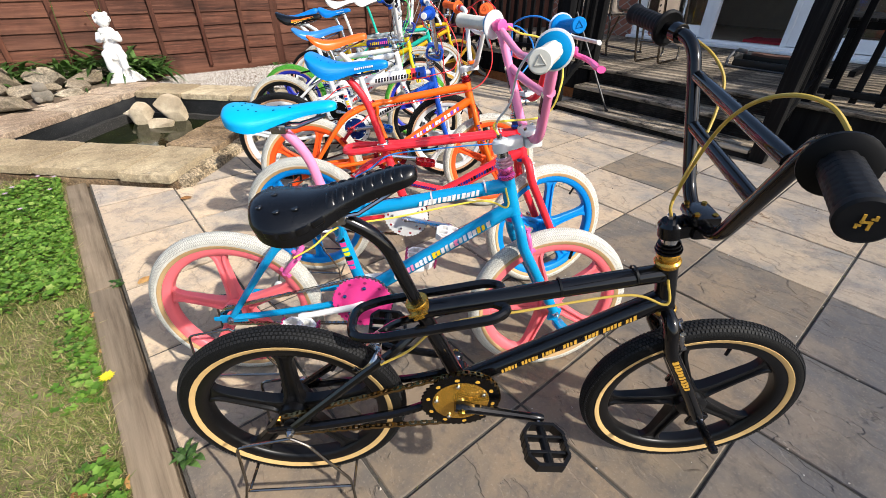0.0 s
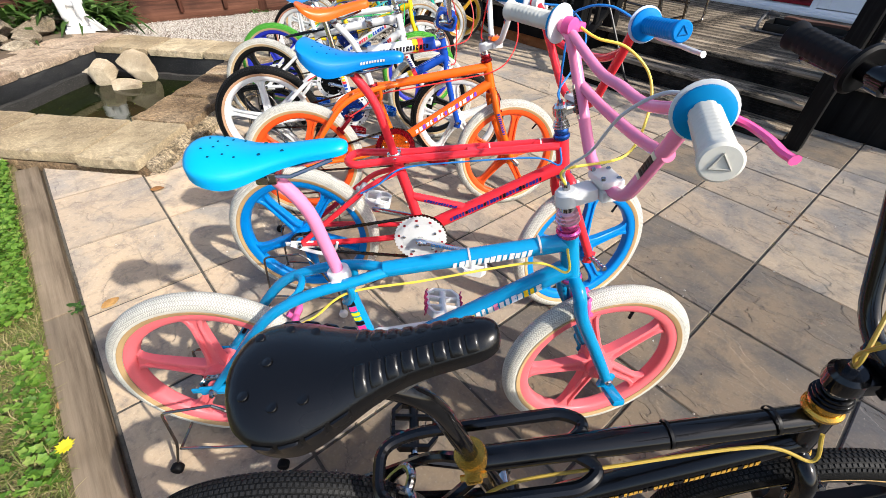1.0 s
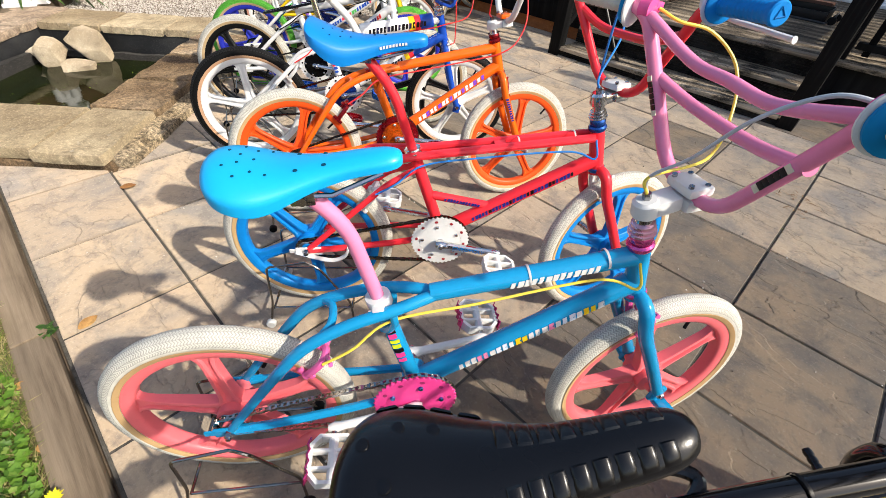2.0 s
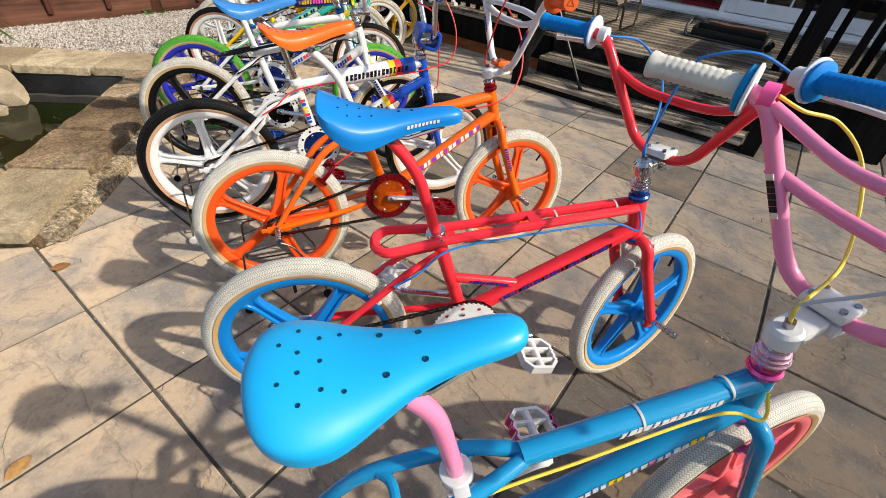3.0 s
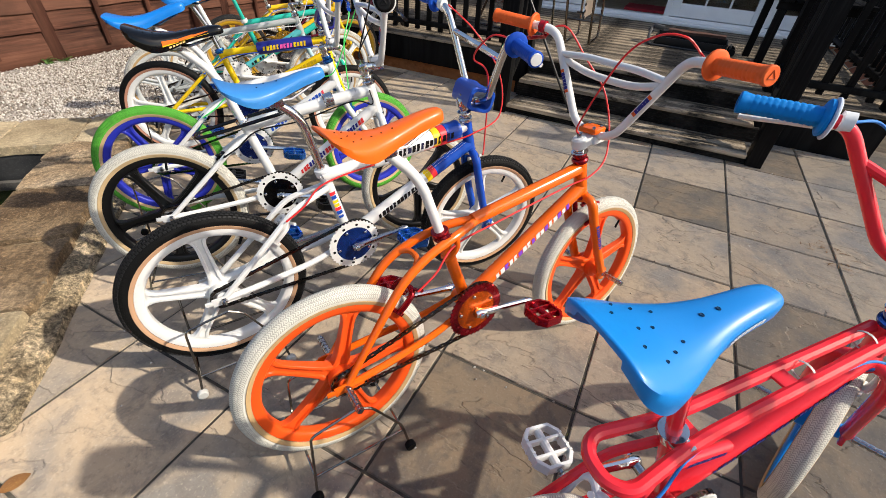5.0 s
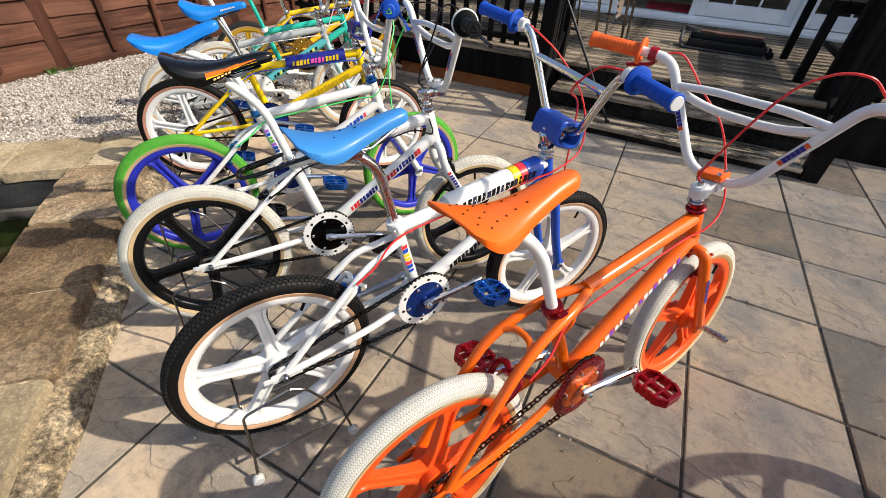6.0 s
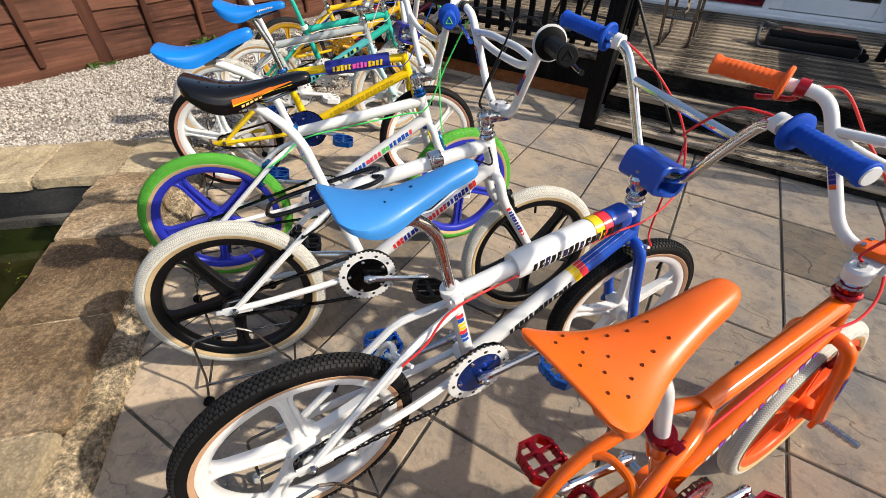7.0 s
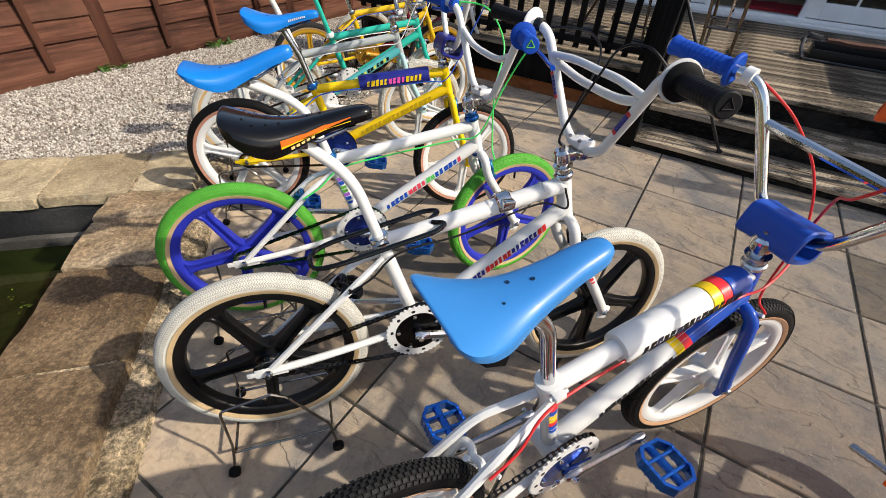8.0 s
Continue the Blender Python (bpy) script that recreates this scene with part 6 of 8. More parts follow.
    dict(label="white freestyle bicycle with black moulded wheels, white tyres and black seat", rear=(-1.084, 2.982), heading=3.6, steer=0.3, lift=0.029, lean=-6.3, dhx=-0.036, dhz=0.036, db=0.001, dc=-0.000, rise=0.223, seat_pitch=-1.5, half=0.367, df=0.012, frame=WHITE, mag=BLACK, tyre=CREAM, wall=(0.5, 0.36, 0.2), bar=WHITE, grip=DARK, donut=WHITE, flange=BLACK, seat=BLACK, post=WHITE, clamp=CHROME, ring=WHITE, disc=BLACK, crank_c=(0.72, 0.72, 0.72), pedal=BLACK, brake=DARK, lever=DARK, headset=CHROME, stem=CHROME, cable=BLACK, cable2=BLACK, cross="double", down_marks=((0.6, 0.03, 0.03), (0.6, 0.03, 0.03), NAVY, NAVY, NAVY, NAVY, (0.6, 0.03, 0.03), (0.6, 0.03, 0.03)), down_count=16, chain=(0.09, 0.085, 0.08), slot=DARK, style="single", top_r=0.021, loop=(0.006, 0.44, 0.05, 0.13, 0.004), loop_c=BLACK, band=0.62, lever_len=0.5, fork_marks=((0.6, 0.03, 0.03), NAVY, NAVY, NAVY, NAVY, NAVY, (0.6, 0.03, 0.03)), bar_label=(NAVY, (0.6, 0.03, 0.03)), seat_style="some", seat_flash=(0.85, 0.16, 0.02), bar_roll=4.0, bar_tilt=-6.1, seat_x=0.150, seat_z=0.839, dbz=-0.016, stem_up=-0.004, reach=-0.002, bar_turn=2.4, sweep=0.061, seat_len=0.266, cab_r=([(0.024, -0.18, 0.212), (0.0, -0.14, 0.247), (-0.011, -0.08, 0.235), (-0.015, -0.04, 0.179)], "stem"), cab_l=([(0.049, 0.17, 0.217), (0.063, 0.11, 0.213), (0.053, 0.06, 0.168)], "stem"), run=BLACK, rturn=48, fturn=55),
    dict(label="white bicycle with dark blue wheels, green tyres, blue seat", rear=(-1.195, 3.431), heading=4.4, steer=8.6, lift=0.015, lean=-3.5, df=0.006, dhx=-0.027, dhz=0.006, db=0.005, dc=0.012, rise=0.218, seat_pitch=-11.3, seat_d=1.2, frame=WHITE, mag=(0.02, 0.03, 0.36), tyre=GREEN, wall=(0.5, 0.36, 0.2), bar=WHITE, grip=ROYAL, gripend=GREEN, seat=(0.0, 0.17, 0.58), post=WHITE, clamp=(0.01, 0.15, 0.4), ring=WHITE, disc=(0.02, 0.05, 0.3), crank_c=CHROME, pedal=(0.01, 0.14, 0.55), brake=(0.02, 0.18, 0.4), lever=ROYAL, headset=(0.01, 0.1, 0.35), stem=CHROME, cable=(0.05, 0.6, 0.12), cable2=(0.05, 0.6, 0.12), down_marks=(ROYAL, ROYAL, ROYAL, (0.75, 0.06, 0.1), (0.75, 0.06, 0.1), (0.75, 0.06, 0.1), (0.1, 0.5, 0.12), ROYAL), down_count=12, wing=True, seat_style="few", post_marks=(ROYAL, (0.3, 0.1, 0.5), GREEN), chain=(0.04, 0.12, 0.05), slot=(0.3, 0.3, 0.3), bar_roll=4.2, bar_turn=-3.4, bar_tilt=-3.5, seat_x=0.107, seat_z=0.827, dbz=0.000, stem_up=-0.004, reach=-0.001, half=0.348, sweep=0.072, seat_len=0.266, rturn=46),
    dict(label="yellow bicycle with navy frame pad, white wheels, black tyres", rear=(-1.252, 4.090), heading=-5.3, steer=9.0, lift=0.023, lean=-2.8, df=0.028, dhx=0.047, dhz=0.010, db=0.005, dc=0.010, seat_pitch=-2.4, frame=YELLOW, mag=WHITE, tyre=(0.006, 0.006, 0.006), wall=(0.45, 0.22, 0.15), bar=(0.7, 0.7, 0.7), grip=ROYAL, seat=(0.0, 0.17, 0.58), post=STEEL, clamp=(0.01, 0.12, 0.4), ring=(0.02, 0.05, 0.3), disc=(0.02, 0.05, 0.3), crank_c=CHROME, pedal=(0.01, 0.12, 0.5), brake=(0.02, 0.15, 0.4), headset=CHROME, stem=CHROME, cable=(0.02, 0.1, 0.5), pad=(0.35, 0.88, NAVY, ()), pad_marks=(YELLOW, YELLOW, YELLOW, (0.8, 0.1, 0.4), (0.8, 0.1, 0.4), (0.8, 0.1, 0.4), YELLOW, YELLOW, YELLOW), stem_pad=NAVY, seat_style="few", seat_marks=WHITE, chain=(0.08, 0.06, 0.05), cross="straight", bar_tilt=-1.0, seat_x=0.215, seat_z=0.806, post_kind="straight", down_marks=((0.5, 0.33, 0.01),), down_count=11, dbz=0.000, stem_up=0.000, reach=0.000, rise=0.225, half=0.350, bar_turn=0.0, bar_roll=0.0, sweep=0.070, seat_len=0.265, rturn=25),
    dict(label="grey and mint bicycle with pale grey moulded wheels", rear=(-1.31, 4.52), heading=9.0, steer=0, lift=0.02, frame=SILVER, fork=(0.4, 0.6, 0.6), mag=(0.5, 0.52, 0.52), tyre=(0.6, 0.58, 0.52), bar=CHROME, grip=(0.6, 0.6, 0.58), seat=(0.7, 0.7, 0.68), post=WHITE, clamp=CHROME, ring=WHITE, disc=WHITE, crank_c=WHITE, pedal=WHITE, brake=CHROME, headset=CHROME, stem=CHROME, cable=(0.6, 0.6, 0.6), cross="straight", down=(0.08, 0.4, 0.42), stay=(0.3, 0.32, 0.32), down_marks=(BLACK, (0.5, 0.6, 0.1)), bar_tilt=1, seat_z=0.85),
    dict(label="teal bicycle with white moulded wheels and white fittings", rear=(-1.15, 4.84), heading=9.0, steer=4, lift=0.02, frame=TEAL, mag=WHITE, tyre=CREAM, bar=CHROME, grip=(0.6, 0.6, 0.58), seat=WHITE, post=TEAL, clamp=WHITE, ring=WHITE, disc=WHITE, crank_c=WHITE, pedal=WHITE, brake=CHROME, headset=CHROME, stem=CHROME, cable=WHITE, cross="straight", bar_tilt=1, seat_z=0.85),
    dict(label="yellow bicycle with gold moulded wheels and dark tyres", rear=(-1.0, 5.42), heading=8.0, steer=2, lift=0.02, frame=(0.75, 0.46, 0.02), mag=(0.5, 0.28, 0.02), tyre=(0.03, 0.03, 0.03), bar=CHROME, grip=BLACK, seat=BLACK, post=CHROME, clamp=CHROME, ring=GOLD, disc=GOLD, crank_c=GOLD, pedal=GOLD, brake=CHROME, headset=RED, stem=CHROME, cable=(0.02, 0.1, 0.5), cross="straight", bar_tilt=1),
    dict(label="white bicycle with black moulded wheels and white tyres beside the deck", rear=(-0.6, 5.82), heading=6.0, steer=10, lift=0.02, frame=(0.12, 0.01, 0.02), fork=WHITE, mag=BLACK, tyre=CREAM, bar=WHITE, grip=(0.8, 0.13, 0.03), seat=BLACK, post=CHROME, clamp=CHROME, ring=CHROME, disc=CHROME, crank_c=CHROME, pedal=BLACK, brake=CHROME, headset=RED, stem=CHROME, cable=(0.65, 0.03, 0.03), bar_tilt=1),
]
made = [bmx(s) for s in BIKES]


# ---- garden things ----
def rough_block(bm, size, at, amp=0.008, seg=(6, 4, 2), seed=0.0, rz=0.0):
    """A stone block with worn, uneven faces."""
    made = bmesh.ops.create_grid(bm, x_segments=1, y_segments=1, size=0.5)
    bmesh.ops.delete(bm, geom=made["verts"], context="VERTS")
    nx, ny, nz = seg
    vs = {}

    def vert(i, j, k):
        key = (i, j, k)
        if key not in vs:
            p = Vector(((i / nx - 0.5) * size[0], (j / ny - 0.5) * size[1], (k / nz - 0.5) * size[2]))
            e = sum(a in (0, n) for a, n in ((i, nx), (j, ny), (k, nz)))
            q = p * (1 - 0.012 * (e - 1)) if e > 1 else p
            w = Vector((noise.noise(p * 7 + Vector((seed, 0, 0))), noise.noise(p * 7 + Vector((0, seed, 9))), noise.noise(p * 7 + Vector((5, 0, seed)))))
            w2 = noise.noise(p * 25 + Vector((seed, 3, 1)))
            q = q + w * amp + Vector((0, 0, w2 * amp * 0.4))
            vs[key] = bm.verts.new(Vector(at) + rotm(0, 0, rz) @ q)
        return vs[key]

    for i in range(nx):
        for j in range(ny):
            bm.faces.new((vert(i, j, nz), vert(i + 1, j, nz), vert(i + 1, j + 1, nz), vert(i, j + 1, nz)))
            bm.faces.new((vert(i, j, 0), vert(i, j + 1, 0), vert(i + 1, j + 1, 0), vert(i + 1, j, 0)))
    for i in range(nx):
        for k in range(nz):
            bm.faces.new((vert(i, 0, k), vert(i + 1, 0, k), vert(i + 1, 0, k + 1), vert(i, 0, k + 1)))
            bm.faces.new((vert(i, ny, k), vert(i, ny, k + 1), vert(i + 1, ny, k + 1), vert(i + 1, ny, k)))
    for j in range(ny):
        for k in range(nz):
            bm.faces.new((vert(0, j, k), vert(0, j, k + 1), vert(0, j + 1, k + 1), vert(0, j + 1, k)))
            bm.faces.new((vert(nx, j, k), vert(nx, j + 1, k), vert(nx, j + 1, k + 1), vert(nx, j, k + 1)))


def rock(at, size, seed, label, rz=0.0, mat=None):
    rnd = random.Random(seed)
    bm = bmesh.new()
    bmesh.ops.create_icosphere(bm, subdivisions=4, radius=1.0)
    planes = []
    for _ in range(13):
        n = Vector((rnd.gauss(0, 1), rnd.gauss(0, 1), rnd.gauss(0, 1))).normalized()
        planes.append((n, rnd.uniform(0.5, 0.72)))
    for v in bm.verts:
        for n, d in planes:
            over = v.co.dot(n) - d
            if over > 0:
                v.co -= n * over * 0.96
        v.co += v.co.normalized() * (0.02 * noise.noise(v.co * 3 + Vector((seed, 0, 0))) + 0.018 * noise.noise(v.co * 11 + Vector((0, seed, 0))))
    for v in bm.verts:
        v.co = Vector((v.co.x * size[0] * 0.66, v.co.y * size[1] * 0.66, v.co.z * size[2] * 0.66))
    low = min(v.co.z for v in bm.verts)
    ob = part("rock", bm, mat or M_ROCK, None, sharp=28, m=rotm(0, 0, rz).to_4x4())
    ob.location = Vector(at) - Vector((0, 0, low))
    return tagged(ob, label, "rock", "rockery stones")


# coping stones of the pond
def coping(x0, y0, x1, y1, along, cuts, mat=None, z=0.06):
    k = 0
    edges = [0.0, *cuts, 1.0]
    for f0, f1 in zip(edges, edges[1:]):
        bm = bmesh.new()
        gap = 0.016
        if along == "x":
            sx, sy = (x1 - x0) * (f1 - f0) - gap, y1 - y0
            c = (x0 + (x1 - x0) * (f0 + f1) / 2, (y0 + y1) / 2, z)
        else:
            sx, sy = x1 - x0, (y1 - y0) * (f1 - f0) - gap
            c = ((x0 + x1) / 2, y0 + (y1 - y0) * (f0 + f1) / 2, z)
        seg = (max(4, int(sx / 0.025)), max(4, int(sy / 0.025)), 3)
        rough_block(bm, (sx, sy, 0.06 if mat is None else 0.05), (0, 0, 0), 0.013 if mat is None else 0.006, seg, seed=k * 3.1 + x0 * 7 + y0)
        ob = part("coping_stone", bm, mat or M_COPE, pond_wall, sharp=40)
        ob.location = c
        k += 1


coping(-3.55, 2.355, -1.865, 2.80, "x", (0.36, 0.66), M_COPE_LIGHT, z=0.068)
coping(-1.862, 2.325, -1.535, 2.80, "x", (), M_COPE_LIGHT, z=0.070)
coping(-1.885, 2.803, -1.535, 4.175, "y", (0.3, 0.62, 0.84), z=0.066)
coping(-3.13, 4.178, -1.55, 4.575, "x", (0.3, 0.6, 0.83), M_COPE_LIGHT, z=0.064)
coping(-3.56, 2.803, -3.135, 4.6, "y", (0.36, 0.68), M_COPE_PINK, z=0.068)

# low sloping kerb of mortar and stone against the patio
bm = bmesh.new()
rough_block(bm, (0.085, 2.2, 0.072), (-1.502, 3.48, 0.018), 0.013, (4, 52, 3), 4.4)
for v in bm.verts:
    if v.co.z > 0.03 and v.co.x > -1.5:
        v.co.z -= 0.022
kerb = structure("pond_kerb", bm, M_MORTAR, "worn mortar kerb at the foot of the pond surround")
bm = bmesh.new()
rough_block(bm, (1.15, 0.06, 0.05), (-2.1, 2.385, 0.008), 0.01, (26, 2, 2), 1.4)
structure("pond_kerb_2", bm, M_COPE, "crumbling mortar under the coping")

# pale tide-marked ledge at the water's edge
for k, (size, at) in enumerate((((0.05, PY1 - PY0 - 0.02, 0.16), (PX0 + 0.045, (PY0 + PY1) / 2, WATER)), ((PX1 - PX0 - 0.12, 0.035, 0.09), ((PX0 + PX1) / 2 + 0.03, PY1 - 0.035, WATER)))):
    bm = bmesh.new()
    rough_block(bm, size, at, 0.008, (2, 24, 3) if k == 0 else (24, 2, 3), 3.0 + k)
    structure("pond_ledge", bm, M_LEDGE, "pale grey tide-marked ledge at the water line")

# raised bed behind the pond with rocks
bm = bmesh.new()
rough_block(bm, (1.6, 2.3, 0.16), (-4.25, 3.95, 0.01), 0.02, (12, 14, 2), 8.0)
structure("rockery_bed", bm, M_SOIL, "raised soil bed behind the pond")
for at, size, seed, rz in (((-3.66, 3.36, 0.085), (0.4, 0.28, 0.16), 1, 20), ((-4.02, 3.62, 0.09), (0.32, 0.26, 0.24), 2, 50), ((-3.95, 4.16, 0.09), (0.34, 0.24, 0.2), 3, 10), ((-3.72, 4.32, 0.09), (0.32, 0.22, 0.18), 4, 75),
                           ((-3.84, 4.62, 0.09), (0.32, 0.22, 0.16), 5, 15), ((-4.3, 3.95, 0.1), (0.36, 0.28, 0.26), 6, 35), ((-3.62, 3.06, 0.085), (0.34, 0.26, 0.16), 7, 5), ((-4.2, 3.2, 0.09), (0.4, 0.3, 0.24), 8, 65), ((-3.58, 3.98, 0.085), (0.2, 0.15, 0.09), 9, 30),
                           ((-3.8, 3.86, 0.09), (0.3, 0.22, 0.17), 31, 80), ((-3.62, 4.12, 0.088), (0.24, 0.17, 0.11), 32, 40), ((-4.12, 4.4, 0.09), (0.34, 0.24, 0.2), 33, 55), ((-3.86, 3.28, 0.09), (0.3, 0.22, 0.2), 34, 100)):
    rock(at, (size[0] * 1.08, size[1] * 1.08, size[2] * 0.78), seed, "weathered sandstone rock beside the pond", rz, M_ROCK_BED)
bm = bmesh.new()
rough_block(bm, (0.66, 0.4, 0.16), (-2.86, 4.0, WATER - 0.1), 0.015, (6, 5, 2), 2.0)
structure("pond_shelf", bm, M_LINER, "dark shelf under the pond rocks")
for at, size, seed, rz in (((-3.06, 4.04, WATER - 0.04), (0.17, 0.15, 0.17), 21, 10), ((-2.93, 3.97, WATER - 0.04), (0.17, 0.16, 0.27), 22, 60), ((-2.72, 4.07, WATER - 0.04), (0.27, 0.17, 0.25), 23, 15), ((-2.74, 3.89, WATER - 0.04), (0.27, 0.13, 0.09), 24, 8)):
    rock(at, size, seed, "pale rock standing in the pond water", rz)
# small grey garden ornament among the rocks
bm = bmesh.new()
for c, r, sc in (((0, 0, 0.05), 0.075, (1.2, 1, 0.8)), ((0.02, 0, 0.12), 0.05, (1, 1, 0.9)), ((0.06, 0.03, 0.03), 0.035, (1.3, 0.8, 0.8)), ((0.06, -0.04, 0.03), 0.035, (1.3, 0.8, 0.8))):
    bmesh.ops.create_icosphere(bm, subdivisions=3, radius=r, matrix=Matrix.Translation(c) @ Matrix.Diagonal((*sc, 1)))
orn = part("stone_frog", bm, stone("grey cast stone", ((0.16, 0.14, 0.11), (0.24, 0.21, 0.17), (0.3, 0.27, 0.22)), 9), None, sharp=60)
orn.matrix_world = Matrix.Translation((-3.6, 3.72, 0.094)) @ rotm(0, 0, -40).to_4x4()
tagged(orn, "small grey cast-stone frog on the pond edge", "garden ornament")


def statue():
    """Plain white figure on a scrolled base, one mesh."""
    bm = bmesh.new()

    def blob(c, r, sc=(1, 1, 1), rot=None):
        bmesh.ops.create_icosphere(bm, subdivisions=3, radius=r, matrix=Matrix.Translation(c) @ (rot.to_4x4() if rot else Matrix()) @ Matrix.Diagonal((*sc, 1)))

    box(bm, (0.26, 0.22, 0.03), (0, 0, 0.015), bevel=0.006)
    box(bm, (0.2, 0.18, 0.025), (0, 0, 0.042), bevel=0.006)
    lathe(bm, [(0.085, 0.0), (0.07, 0.05), (0.055, 0.1), (0.06, 0.16), (0.075, 0.19), (0.0, 0.2)], 20)
    bmesh.ops.transform(bm, matrix=Matrix.Translation((0.03, 0, 0.05)) @ rotm(90, 0, 0).to_4x4(), verts=bm.verts[-120:])
    blob((0.0, 0, 0.30), 0.085, (1.0, 0.95, 1.1))
    blob((0.03, 0.02, 0.24), 0.075, (1.2, 1.1, 0.7))
    blob((-0.015, 0, 0.40), 0.072, (0.95, 0.9, 1.15))
    blob((-0.01, 0, 0.465), 0.062, (1.0, 1.15, 0.7))
    blob((0.0, 0, 0.565), 0.062, (1, 0.95, 1.1))
    for k in range(16):
        a = k * 2.399
        blob((-0.008 + 0.05 * math.cos(a), 0.052 * math.sin(a), 0.585 + 0.028 * math.sin(k * 1.7)), 0.022)
    for s in (-1, 1):
        tube(bm, spline([(-0.01, s * 0.07, 0.45), (0.03, s * 0.085, 0.39), (0.09, s * 0.05, 0.41), (0.11, s * 0.02, 0.44)]), [0.026] * 7 + [0.022] * 7 + [0.017] * 5, 10)
        tube(bm, spline([(0.03, s * 0.05, 0.27), (0.11, s * 0.06, 0.26), (0.1, s * 0.06, 0.15), (0.08, s * 0.06, 0.07)]), [0.042] * 7 + [0.034] * 7 + [0.026] * 5, 10)
    ob = part("statue", bm, painted("white statue paint", (0.8, 0.79, 0.77), 0.6, 0, 0, 0.1, 0.12), None, sharp=60)
    ob.matrix_world = Matrix.Translation((-3.53, 4.6, 0.094)) @ rotm(0, 0, -55).to_4x4()
    return tagged(ob, "white painted seated garden statue at the pond corner", "statue")


statue()

# blue sheet at the end of the rockery
bm = bmesh.new()
rows = []
for i in range(9):
    rows.append([bm.verts.new((i * 0.05, j * 0.05, 0.25 - 0.03 * i + 0.02 * math.sin(i * 1.3 + j) + (0.004 if j % 2 else 0))) for j in range(8)])
for a, b2 in zip(rows, rows[1:]):
    for j in range(7):
        bm.faces.new((a[j], a[j + 1], b2[j + 1], b2[j]))
bmesh.ops.solidify(bm, geom=bm.faces[:], thickness=0.006)
ob = part("plastic_sheet", bm, painted("blue plastic", (0.02, 0.1, 0.45), 0.4), None, sharp=60)
ob.matrix_world = Matrix.Translation((-4.75, 3.35, 0.1)) @ rotm(0, 0, 20).to_4x4()
tagged(ob, "crumpled blue plastic sheet on the rockery", "plastic sheet")


# ---- planting ----
def leaf_fan(rnd, verts, faces, base, length, width, lean, az, bend=0.4, n=3):
    """A curved strap leaf or blade from its base."""
    d = Vector((math.cos(az), math.sin(az), 0))
    side = Vector((-d.y, d.x, 0))
    i0 = len(verts)
    for k in range(n + 1):
        t = k / n
        ang = lean + bend * t
        p = Vector(base) + d * (length * t * math.sin(ang)) + Vector((0, 0, length * t * math.cos(ang)))
        w = width * (1 - t) ** 0.6 * (0.6 + 0.8 * min(t * 3, 1.0))
        if k == n:
            verts.append(p)
        else:
            verts += [p - side * w / 2, p + side * w / 2]
    for k in range(n - 1):
        a = i0 + 2 * k
        faces.append((a, a + 1, a + 3, a + 2))
    faces.append((i0 + 2 * n - 2, i0 + 2 * n - 1, i0 + 2 * n))


def broad_leaf(rnd, verts, faces, p, size, az, tilt):
    """A small lobed leaf lying about level at p."""
    i0 = len(verts)
    m = rotm(tilt * math.cos(az * 3), tilt * math.sin(az * 2), math.degrees(az))
    verts.append(Vector(p) + m @ Vector((0.1 * size, 0, -0.06 * size)))
    for k in range(10):
        a = 2 * math.pi * k / 10
        r = size * (0.55 if k % 2 else 0.36) * (1 + 0.25 * math.cos(a))
        verts.append(Vector(p) + m @ Vector((r * math.cos(a), r * math.sin(a), 0.02 * size * (k % 2))))
    for k in range(10):
        faces.append((i0, i0 + 1 + k, i0 + 1 + (k + 1) % 10))


M_CLOVER = island_mat("ground-cover leaf", [(0.0, (0.07, 0.16, 0.015)), (0.4, (0.14, 0.29, 0.03)), (0.8, (0.24, 0.4, 0.06)), (1.0, (0.34, 0.44, 0.1))], 0.5, 0.4)
M_GRASS = island_mat("grass blade", [(0.0, (0.09, 0.14, 0.02)), (0.45, (0.2, 0.24, 0.05)), (0.75, (0.38, 0.32, 0.13)), (1.0, (0.48, 0.39, 0.2))], 0.6, 0.3)
M_WEED = island_mat("weed leaf", [(0.0, (0.03, 0.07, 0.012)), (0.6, (0.07, 0.15, 0.025)), (1.0, (0.13, 0.24, 0.05))], 0.55, 0.3)
rnd = random.Random(11)
vs, fs = [], []
for _ in range(17000):
    t, o = rnd.random(), rnd.random() ** 1.1 * 1.25
    base = Vector((-2.255, 2.365)) + Vector((Q, -Q)) * (t * 1.35) + Vector((-Q, -Q)) * (0.015 + o * 1.0)
    if t > 0.85 and rnd.random() < (t - 0.85) * 3.2:
        continue
    if o > 0.55 + 0.5 * noise.noise((base.x * 2.5, base.y * 2.5, 4.0)) or (t > 0.75 and o > 0.5 * rnd.random() + 0.2):
        continue
    hgt = 0.015 + 0.06 * rnd.random() * (0.6 + 0.5 * noise.noise((base.x * 5, base.y * 5, 0)))
    broad_leaf(rnd, vs, fs, (base.x, base.y, hgt), rnd.uniform(0.012, 0.027), rnd.uniform(0, 6.28), rnd.uniform(5, 45))
